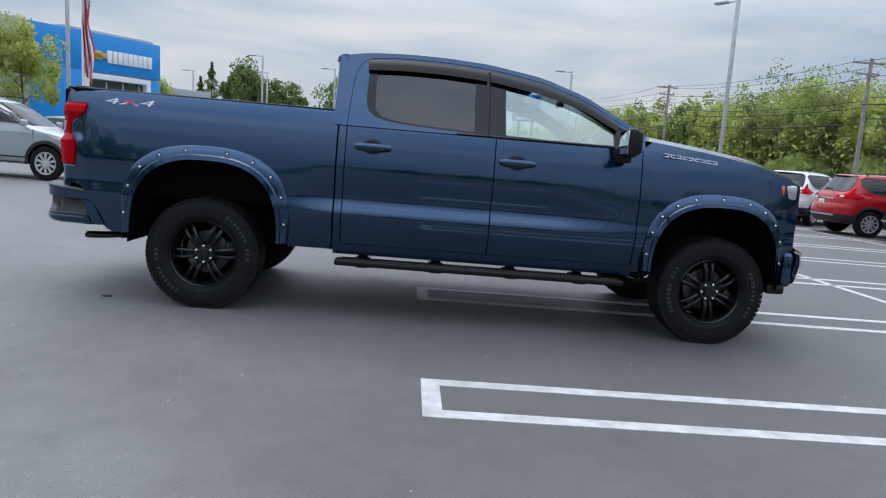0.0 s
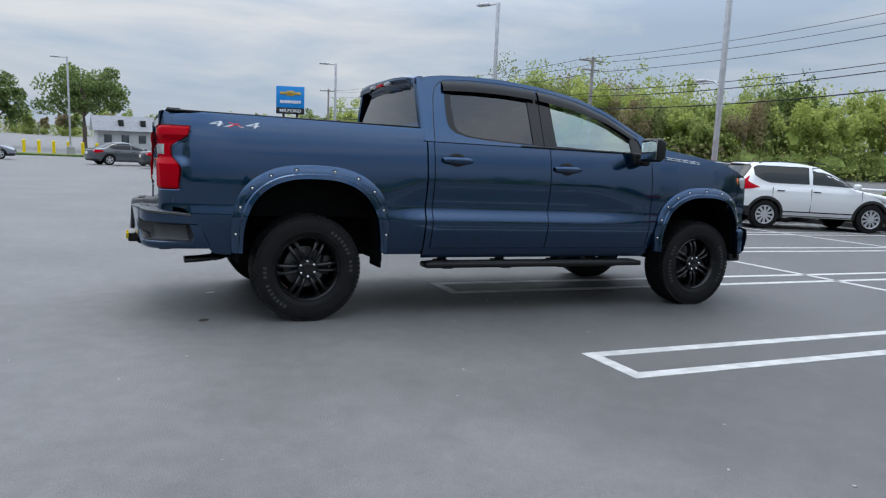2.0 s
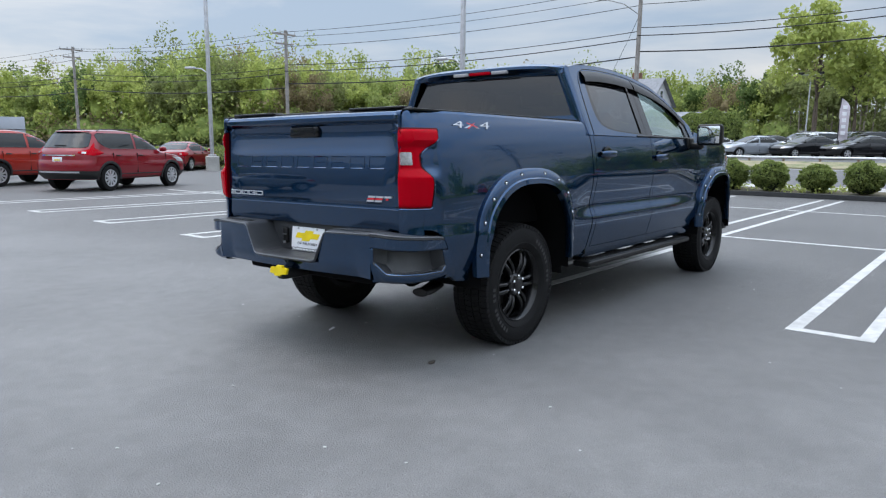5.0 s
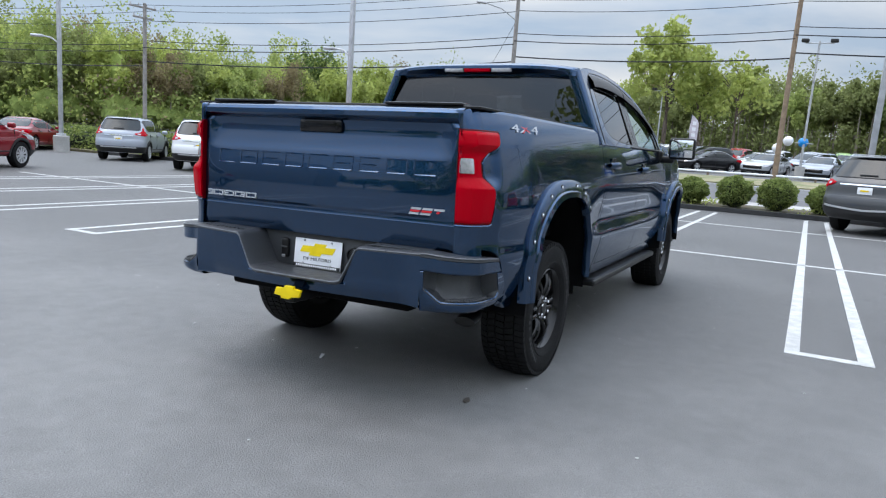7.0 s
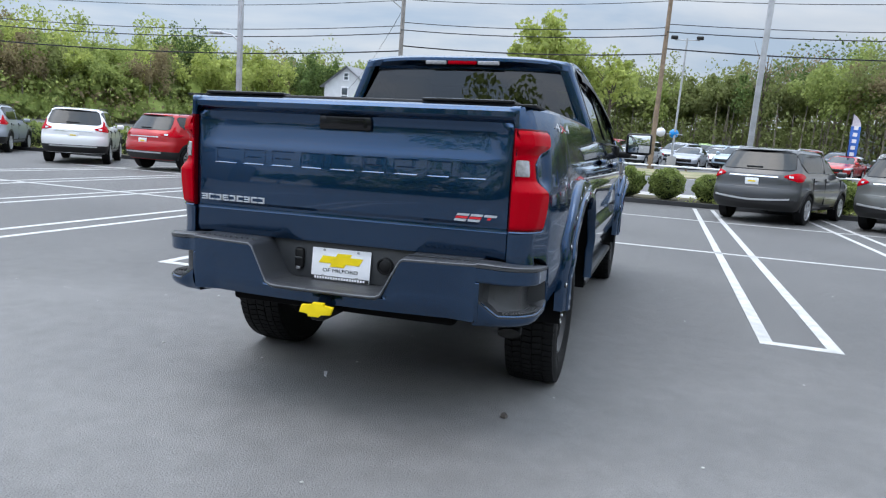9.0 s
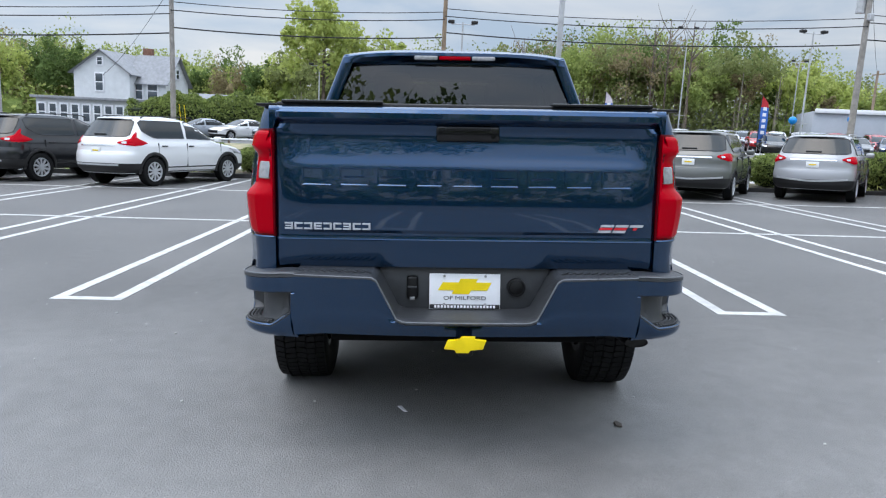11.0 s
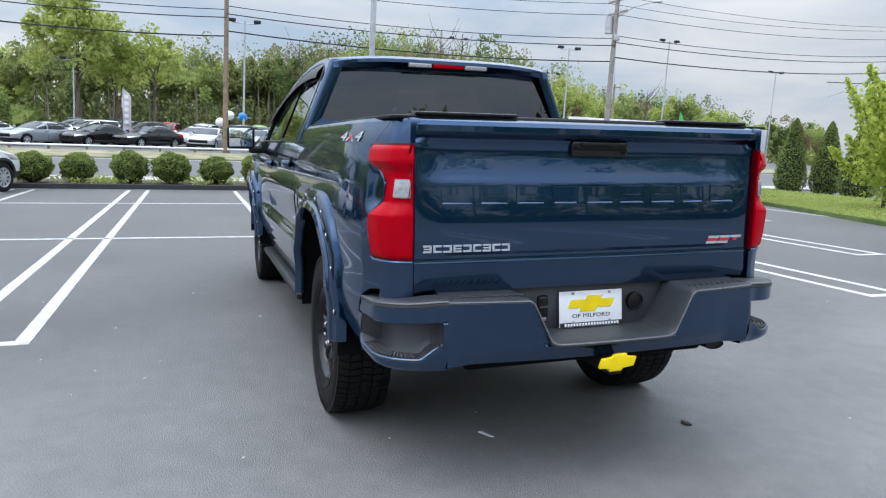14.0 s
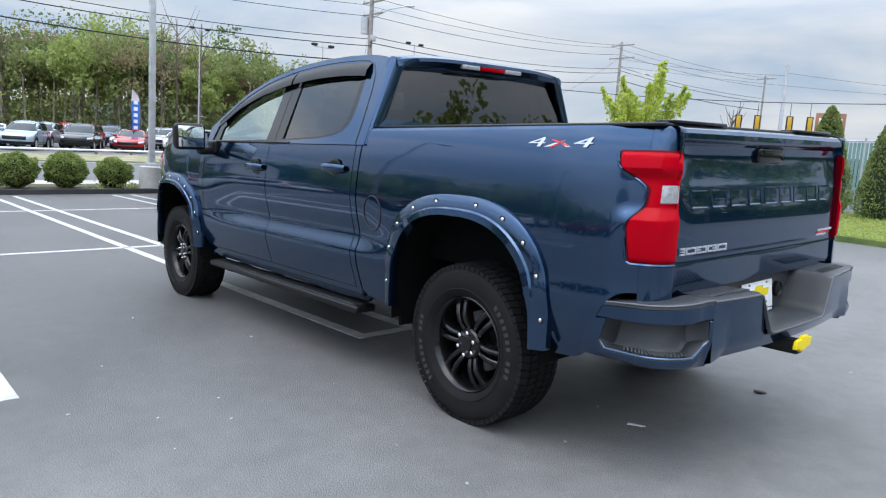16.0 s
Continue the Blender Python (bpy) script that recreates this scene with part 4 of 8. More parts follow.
for s in (-1, 1):
    lamp = lamp_piece("tail_lamp", M_DEEPRED, truck, "red C-shaped tail lamp with a clear reverse lens", s, 0.955, 1.398, False)
    lamp_piece("lens", M_REDLENS, lamp, "glossy red outer lens", s, 0.963, 1.390, True)
    rows = []
    for z, e in ((1.194, 0.004), (1.197, 0.0), (1.22, -0.001), (1.245, -0.001), (1.262, 0.0), (1.265, 0.004)):
        pts = corner_run(z, 0.812, -0.995, lambda q: 0.012 - e - 0.004 * (q in (0.0, 1.0)), 9)
        rows.append([(x, s * y, z) for x, y in pts])
    verts, faces = grid(rows)
    face_out(raw("reverse_lens", verts, faces, M_CLEARLENS, lamp, "clear reverse lamp lens"), (-1, 0, 0))
    # bright lip of the body round the lamp
    rim = [(x, y, 0.951) for x, y in corner_run(0.951, 0.803, -0.915, 0.001, 12)]
    rim += [(lamp_fore(z) + 0.007, body_y(lamp_fore(z), z) + 0.0015, z) if lamp_fore(z) > -0.945 else (*corner_run(z, 0.803, lamp_fore(z) + 0.007, 0.0015, 3)[-1], z) for z in span(0.960, 1.392, 0.012)]
    part("lamp_lip", tube([(x, s * y, z) for x, y, z in rim], 0.0065, 6), M_PAINT, truck, "thin painted lip round the tail lamp")
    # body corner round the lamp
    rows = []
    for z in span(0.80, 1.478, 0.02):
        rows.append([(x, s * y, z) for x, y in corner_plan(z)[6::-1]] + [(-0.97, s * 0.801, z)])
    for z, e in ((1.485, 0.03), (1.490, 0.10), (1.493, 0.25), (1.494, 1.0)):
        ring = [(x + (-0.93 - x) * e, y + (0.83 - y) * e) for x, y in corner_plan(1.478)[6::-1]]
        rows.append([(x, s * y, z) for x, y in ring] + [(-0.97 + 0.04 * e, s * (0.801 + 0.029 * e), z)])
    verts, faces = grid(rows)
    raw("bed_corner_post", verts, faces, M_PAINT, truck)

# rear bumper


def bumper_x(y):
    return -1.215 + 0.05 * (abs(y) / 0.7) ** 2


def bumper_top(y):
    return float(np.interp(abs(y), [0.0, 0.255, 0.285, 0.365, 0.385, 0.7], [0.632, 0.632, 0.645, 0.800, 0.812, 0.815]))


ys = sorted(set([round(v, 4) for v in np.linspace(-0.70, 0.70, 71)] + [-0.365, 0.365, -0.27, 0.27, -0.385, 0.385, -0.285, 0.285]))
rows = []
for y in ys:
    x, zt = bumper_x(y), bumper_top(y)
    zs = [0.560, 0.568, 0.60, 0.628] + [0.632 + (zt - 0.632) * k / 6 for k in range(1, 7)]
    row = [(x + 0.10, y, 0.556)]
    for z in zs:
        fade = max(0.0, min(1.0, (0.70 - abs(y)) / 0.12))
        lower = 0.012 + 0.030 * (0.628 - z) / 0.068
        upper = 0.018 - 0.021 * (z - 0.632) / 0.18
        bulge = fade * (lower if z < 0.630 else upper)
        row.append((x + bulge + (0.02 if z < 0.563 else 0.0), y, z))
    rows.append(row)
verts, faces = grid(rows)
bumper = raw("rear_bumper", verts, faces, M_PAINT, truck, "blue rear bumper with grey step pads", angle=40)
rows = []
for y in ys:
    x, zt = bumper_x(y), bumper_top(y)
    rows.append([(x + 0.008, y, zt - 0.012), (x - 0.004, y, zt - 0.004), (x - 0.002, y, zt + 0.006), (x + 0.016, y, zt + 0.012), (x + 0.05, y, zt + 0.012), (-1.045, y, zt + 0.013), (-0.985, y, zt + 0.012), (-0.982, y, zt - 0.06)])
verts, faces = grid(rows)
pad = raw("step_pad", verts, faces, M_PLASTIC, bumper, "charcoal textured step pad", angle=40)
# pale bead painted as the highlight along the pad's edge
part("pad_edge", tube([(bumper_x(y) - 0.003, y, bumper_top(y) + 0.003) for y in ys], 0.0035, 6), M_PADGLINT, pad, "pale painted highlight on the step pad edge")
for s in (-1, 1):
    for k in range(10):
        y = 0.405 + k * 0.031
        part("tread_bar", box((0, 0, 0), (0.055, 0.012, 0.005), 0.002, pose((bumper_x(y) - 1.06) / 2, s * y, 0.8285, 0, 0, 35 * s)), M_PLASTIC, pad)
part("plate_panel", box((-0.985, 0, 0.73), (0.02, 0.74, 0.215), 0.006), M_PLASTIC, bumper)
socket = part("trailer_socket", box((-1.001, 0.225, 0.735), (0.025, 0.05, 0.105), 0.014, seg=3), M_BLACK, bumper, "black trailer socket cover")
part("socket_latch", box((-1.016, 0.225, 0.74), (0.008, 0.04, 0.008), 0.002), M_PLASTIC, socket)
part("socket_tab", box((-1.016, 0.225, 0.69), (0.008, 0.022, 0.014), 0.002), M_STEEL, socket)
part("round_plug", lathe([(0.0, 0.04), (-0.018, 0.039), (-0.02, 0.033), (-0.014, 0.03), (-0.018, 0.02), (-0.019, 0.0)], 24), M_BLACK, bumper, "round black plug", at=pose(-0.995, -0.222, 0.74, 0, 0, -90))
plate = part("number_plate", box((-1.085, 0.0, 0.722), (0.004, 0.304, 0.152), 0.0015), M_WHITE, bumper, "white dealer plate with a yellow emblem", at=Matrix.Translation((-1.012, 0, 0.722)) @ pose(0, 0, 0, 0, 6, 0) @ Matrix.Translation((1.085, 0, -0.722)))
bm = prism(cross_outline(0.0, 0.744, 0.105, 0.017, 0.037, 0.033, 0.010), -1.0900, -1.0865, "yz")
part("emblem", bm, M_YELLOW, plate, "plain yellow cross-shaped emblem")
text_part("plate_lettering", "OF MILFORD", 0.024, M_INK, plate, pose(-1.0885, 0, 0.693, 90, 0, -90), 0.0006, 1.35)
part("plate_frame_strip", box((-1.0890, 0, 0.657), (0.006, 0.30, 0.018), 0.002), M_INK, plate, "black lower frame strip")
bm = bmesh.new()
for k in range(19):
    add_box(bm, (-1.0925, 0.126 - k * 0.014, 0.657), (0.002, 0.009, 0.011))
part("frame_marks", bm, M_WHITE, plate, "small white marks on the frame")
for s in (-1, 1):
    for zz in (0.788, 0.667):
        part("plate_screw", cyl((-1.086, s * 0.088, zz - 0.0), (-1.0935, s * 0.088, zz), 0.0055, n=10), M_STEEL, plate)
# corner steps: a blue shell round the corner with a pocket cut into it
corner_path = [(-1.165 + 0.015 * k / 3, 0.70 + 0.045 * k / 3) for k in range(3)] + [(-0.965 - 0.185 * math.cos(math.radians(90 * k / 10)), 0.745 + 0.20 * math.sin(math.radians(90 * k / 10))) for k in range(11)] + [(-0.965 + 0.225 * k / 6, 0.945 + 0.006 * k / 6) for k in range(1, 7)]
run = [0.0]
for p, q in zip(corner_path, corner_path[1:]):
    run.append(run[-1] + math.hypot(q[0] - p[0], q[1] - p[1]))
END = run[-1]
P0, P1 = 0.018, END - 0.075


def corner_at(u, d, z):
    """The shell's point at run u, d inwards, at height z; the far end slants."""
    f = [np.interp(v, run, [p[i] for p in corner_path]) for v in (max(0, u - 0.012), min(END, u + 0.012)) for i in (0, 1)]
    tx, ty = f[2] - f[0], f[3] - f[1]
    ln = math.hypot(tx, ty)
    slant = 0.42 * (0.66 - z) * max(0.0, (u - (END - 0.2)) / 0.2)
    return float(np.interp(u, run, [p[0] for p in corner_path]) + ty / ln * d + slant), float(np.interp(u, run, [p[1] for p in corner_path]) - tx / ln * d)


def pocket_low(u):
    return float(np.interp(u, [P0 - 0.001, P0, P0 + 0.085, P1 - 0.03, P1, P1 + 0.001], [0.742, 0.665, 0.606, 0.606, 0.640, 0.742]))


def pocket_deep(u):
    return 0.004 + 0.075 * min(1.0, max(0.0, (u - P0) / 0.03)) * min(1.0, max(0.0, (P1 - u) / 0.03))


us = sorted(set([0.0, P0 - 0.001, P0, P1, P1 + 0.001, END] + list(np.linspace(0, END, 44))))
uin = [u for u in us if P0 <= u <= P1]
for s in (-1, 1):
    def shell(rows_of, cols):
        return grid([[(corner_at(u, d, z)[0], s * corner_at(u, d, z)[1], z - 0.034 * (u / END) * (z - 0.545) / 0.28) for d, z in rows_of(u)] for u in cols])

    verts, faces = shell(lambda u: ((0.11, 0.828), (0.03, 0.829), (0.010, 0.825), (-0.001, 0.816), (-0.001, 0.806)), us)
    cap = raw("corner_cap", verts, faces, M_PLASTIC, bumper, "charcoal bumper corner cap")
    edge = [(*corner_at(u, 0.001, 0.822), 0.822 - 0.034 * (u / END)) for u in us]
    part("pad_edge", tube([(x, s * y, z) for x, y, z in edge], 0.0035, 6), M_PADGLINT, cap, "pale painted highlight on the corner cap edge")
    verts, faces = shell(lambda u: ((0.004, 0.808), (0.0, 0.803), (0.0, 0.775), (0.0, 0.748), (0.004, 0.742)), us)
    raw("corner_band", verts, faces, M_PAINT, bumper)
    verts, faces = shell(lambda u: [(0.004, pocket_low(u))] + [(-0.002 * math.sin(math.pi * k / 5) + 0.03 * (k / 5) ** 3, pocket_low(u) - 0.004 + (0.552 - pocket_low(u)) * k / 5) for k in range(6)] + [(0.12, 0.545)], us)
    raw("corner_side", verts, faces, M_PAINT, bumper)
    verts, faces = shell(lambda u: ((0.003, 0.743), (pocket_deep(u) * 0.8, 0.741), (pocket_deep(u), 0.725), (pocket_deep(u), pocket_low(u) + 0.03), (pocket_deep(u) * 0.85, pocket_low(u) + 0.004), (0.02 * min(1.0, pocket_deep(u) / 0.1), pocket_low(u) + 0.001), (-0.002, pocket_low(u) - 0.006), (0.0, pocket_low(u) - 0.014)), uin)
    corner = raw("step_pocket", verts, faces, M_PLASTIC, bumper, "grey corner step pocket with tread bumps")
    nub = None
    for k in range(17):
        for j in range(4):
            u = P0 + 0.11 + (k + 0.5 * (j % 2)) * 0.0165
            if u > P1 - 0.05:
                continue
            x, y = corner_at(u, 0.014 + j * 0.014, 0.61)
            m = pose(x, s * y, 0.6085, 0, 0, 0)
            if nub is None:
                nub = part("tread_bump", box((0, 0, 0), (0.010, 0.010, 0.010), 0.003, seg=1), M_PLASTIC, corner, at=m)
            else:
                another(nub, "tread_bump", corner, m)
    part("side_gap_filler", box((-0.86, s * 0.79, 0.72), (0.30, 0.08, 0.24), 0.02), M_LINER, truck)
part("bumper_core", box((-0.92, 0, 0.69), (0.09, 1.5, 0.22), 0.02), M_LINER, truck)

# tow hitch with its yellow cover
hitch = part("hitch_receiver", box((-1.115, 0.006, 0.532), (0.23, 0.066, 0.066), 0.01), M_BLACK, truck, "black tow hitch receiver")
bm = prism(cross_outline(0.006, 0.553, 0.078, 0.019, 0.028, 0.034, 0.007), -1.245, -1.227, "yz", 0.003)
part("hitch_cover", bm, M_YELLOW, hitch, "yellow cross-shaped hitch cover")
part("hitch_crossbar", box((-0.98, 0, 0.545), (0.10, 1.15, 0.09), 0.02), M_LINER, truck)
tip = part("exhaust_tip", tube([(0, 0, 0), (0.10, 0.012, 0.006), (0.22, 0.05, 0.02)], 0.044, 20), M_DARKSTEEL, truck, "dark oval exhaust tip under the bumper", at=pose(-0.86, -0.80, 0.458) @ Matrix.Diagonal((1, 1.25, 0.55, 1)))
part("exhaust_mouth", lathe([(0.0, 0.043), (0.05, 0.04), (0.05, 0.0)], 20), M_INK, tip, at=pose(-0.002, 0, 0, 0, 0, -90))
part("exhaust_pipe", tube([(0.7, -0.42, 0.50), (-0.40, -0.55, 0.52), (-0.65, -0.745, 0.475)], 0.038, 12), M_LINER, truck)
for s in (-1, 1):
    part("frame_rail", box((1.9, s * 0.42, 0.60), (5.2, 0.09, 0.16), 0.01), M_LINER, truck)
    part("leaf_spring", tube([(-0.72, s * 0.55, 0.56), (-0.4, s * 0.55, 0.46), (0, s * 0.55, 0.42), (0.4, s * 0.55, 0.46), (0.75, s * 0.55, 0.56)], 0.03, 8), M_LINER, truck)
    part("shock_absorber", cyl((0.12, s * 0.50, 0.40), (0.30, s * 0.46, 0.80), 0.035), M_TRIM, truck)
part("rear_axle", cyl((0, -0.72, TR), (0, 0.72, TR), 0.05), M_LINER, truck)
part("differential", lathe([(-0.12, 0.02), (-0.09, 0.10), (0, 0.15), (0.09, 0.10), (0.12, 0.02)], 20), M_LINER, truck, at=pose(0, 0, TR))
part("front_axle", cyl((WB, -0.72, TR), (WB, 0.72, TR), 0.04), M_LINER, truck)
part("spare_tyre", lathe([(-0.10, 0.2), (-0.11, 0.30), (-0.05, 0.36), (0.05, 0.36), (0.11, 0.30), (0.10, 0.2), (-0.1, 0.2)], 28), M_LINER, truck, at=pose(-0.62, 0, 0.60, 90, 0, 0))

# wheels


def build_wheel():
    w = part("wheel", lathe([(0.10, 0.20), (0.10, 0.236), (0.02, 0.222), (-0.09, 0.226), (-0.118, 0.240), (-0.126, 0.243), (-0.130, 0.238), (-0.122, 0.230), (-0.10, 0.216), (0.09, 0.205)], 56), M_RIM, truck, "gloss black split-spoke alloy wheel")
    prof = [(0.098, 0.235), (0.114, 0.262), (0.122, 0.31), (0.121, 0.358), (0.112, 0.386), (0.094, 0.397), (-0.114, 0.397), (-0.134, 0.388), (-0.147, 0.360), (-0.150, 0.31), (-0.146, 0.285), (-0.149, 0.282), (-0.140, 0.262), (-0.124, 0.244), (-0.116, 0.235)]
    tyre = part("tyre", lathe(prof, 72), M_RUBBER, w, "black all-terrain tyre with grey sidewall marks", angle=50)
    verts, faces = [], []
    nb = 68
    for k in range(nb):
        for row, (y0, y1) in enumerate(((-0.142, -0.092), (-0.084, -0.034), (-0.027, 0.021), (0.028, 0.069), (0.076, 0.116))):
            shift = (row % 2) * 0.5 + (0.18 if row in (1, 3) else 0)
            a0 = 2 * math.pi * (k + shift) / nb
            a1 = a0 + 2 * math.pi / nb * 0.82
            base = len(verts)
            skew = 0.016 * (1 if row % 2 else -1)
            for rr in (0.385, TR):
                for a, y in ((a0, y0), (a1, y0), (a1 + skew, y1), (a0 + skew, y1)):
                    r = rr - (0.008 if y < -0.13 or y > 0.11 else 0.0)
                    verts.append((math.cos(a) * r, y, math.sin(a) * r))
            faces += [tuple(base + i for i in f) for f in ((4, 5, 6, 7), (0, 1, 5, 4), (1, 2, 6, 5), (2, 3, 7, 6), (3, 0, 4, 7))]
    raw("tread", verts, faces, M_RUBBER, tyre, angle=20)
    mark = None
    for base_a in (0.35, 0.35 + math.pi):
        for k in range(11):
            if k == 7:
                continue
            m = Matrix.Rotation(base_a + k * 0.105, 4, "Y")
            if mark is None:
                mark = part("sidewall_mark", box((0, -0.1495, 0.322), (0.018, 0.004, 0.026)), M_LETTER, tyre, "dark grey raised sidewall mark", at=m)
            else:
                another(mark, "sidewall_mark", tyre, m)
    spoke = None
    for k in range(6):
        for sgn in (-1, 1):
            m = Matrix.Rotation(math.radians(60 * k + 15), 4, "Y") @ Matrix.Diagonal((sgn, 1, 1, 1))
            if spoke is None:
                rows = []
                for i in range(9):
                    u = i / 8
                    r = 0.052 + u * 0.182
                    y = -0.088 - 0.026 * math.sin(math.pi * min(1.0, u * 1.15)) - 0.010 * u
                    c = 0.0165 + 0.0145 * u ** 0.8
                    wd = 0.0125 + 0.003 * u + 0.006 * max(0.0, u - 0.8) / 0.2
                    rows.append([(c - wd, y + 0.055, r), (c - wd, y + 0.008, r), (c - wd * 0.7, y + 0.003, r), (c + wd * 0.1, y, r), (c + wd * 0.75, y + 0.006, r), (c + wd, y + 0.014, r), (c + wd, y + 0.055, r)])
                verts, faces = grid(rows)
                spoke = raw("spoke", verts, faces, M_RIM, w, at=m, angle=20)
            else:
                another(spoke, "spoke", w, m)
    part("hub", lathe([(-0.03, 0.078), (-0.098, 0.078), (-0.108, 0.070), (-0.108, 0.045), (-0.112, 0.036), (-0.118, 0.034), (-0.120, 0.0)], 30), M_RIM, w)
    nut = None
    for k in range(6):
        m = Matrix.Rotation(math.radians(60 * k + 45), 4, "Y") @ pose(0, -0.108, 0.0585)
        if nut is None:
            nut = part("lug_nut", lathe([(0.0, 0.011), (-0.016, 0.0105), (-0.02, 0.006), (-0.02, 0.0)], 6), M_CHROME, w, "chrome lug nut", at=m)
        else:
            another(nut, "lug_nut", w, m)
    part("brake_disc", lathe([(0.0, 0.06), (0.0, 0.155), (0.02, 0.155), (0.02, 0.06)], 40), M_DISC, w, "grey brake disc")
    part("brake_caliper", box((0.145, -0.01, 0.05), (0.07, 0.075, 0.15), 0.02), M_TRIM, w)
    part("wheel_back", lathe([(0.05, 0.2), (0.05, 0.0)], 30), M_LINER, w)
    return w


first = build_wheel()
WY, HUB = 0.808, TR - 0.012
first.matrix_basis = pose(0, -WY, HUB, 0, 12, 0)
for x, s, spin in ((WB, -1, 40), (0, 1, 25), (WB, 1, 5)):
    copy_thing(first, pose(x, s * WY, HUB, 0, 0, 0 if s < 0 else 180) @ pose(0, 0, 0, 0, spin, 0))

# cabin
part("dashboard", box((2.95, 0, 1.22), (0.40, 1.66, 0.26), 0.06, seg=3), M_TRIM, truck)
part("steering_wheel", lathe([(0.0, 0.165), (-0.018, 0.18), (0.0, 0.195), (0.018, 0.18), (0.0, 0.165)], 28), M_TRIM, truck, at=pose(2.62, 0.40, 1.28, 0, 0, 90) @ pose(0, 0, 0, -25, 0, 0))
for sx, sz, sy in ((2.12, 0.98, 0.40), (2.12, 0.98, -0.40), (1.30, 0.98, 0.0)):
    wide = 0.50 if sy else 1.45
    seat = part("seat", box((sx + 0.1, sy, sz), (0.52, wide, 0.20), 0.06, seg=3), M_SEAT, truck, "dark cloth seat")
    part("backrest", box((0, 0, 0), (0.14, wide, 0.62), 0.06, seg=3), M_SEAT, seat, at=pose(sx - 0.19, sy, sz + 0.33, 0, -14, 0))
    for hy in ([sy] if sy else [-0.42, 0.42]):
        part("headrest", box((sx - 0.29, hy, sz + 0.735), (0.10, 0.26, 0.19), 0.04, seg=3), M_SEAT, seat)
part("rear_view_mirror", box((2.66, 0, 1.76), (0.03, 0.24, 0.06), 0.015), M_BLACK, truck)
part("headliner", box((1.5, 0, 1.865), (1.05, 1.36, 0.02), 0.005), M_SEAT, truck)
part("cab_inner_floor", box((2.0, 0, 0.915), (2.0, 1.7, 0.03)), M_LINER, truck)
for s in (-1, 1):
    part("inner_door_trim", box((2.0, s * 0.885, 1.14), (2.1, 0.03, 0.50), 0.01), M_TRIM, truck)

# the body leans a little on its springs
lean = Matrix.Translation((0, -0.8, 1.0)) @ Matrix.Rotation(radians(-0.75), 4, "X") @ Matrix.Translation((0, 0.8, -1.0))
for ob in truck.children:
    if not any(w in ob.name for w in ("wheel", "axle", "differential", "spring")) or "liner" in ob.name:
        ob.matrix_basis = lean @ ob.matrix_basis

# ---- parked vehicles ----


def table(pairs):
    """A straight-line function through a few control pairs."""
    xs, ys = [p[0] for p in pairs], [p[1] for p in pairs]
    return lambda v: float(np.interp(v, xs, ys))


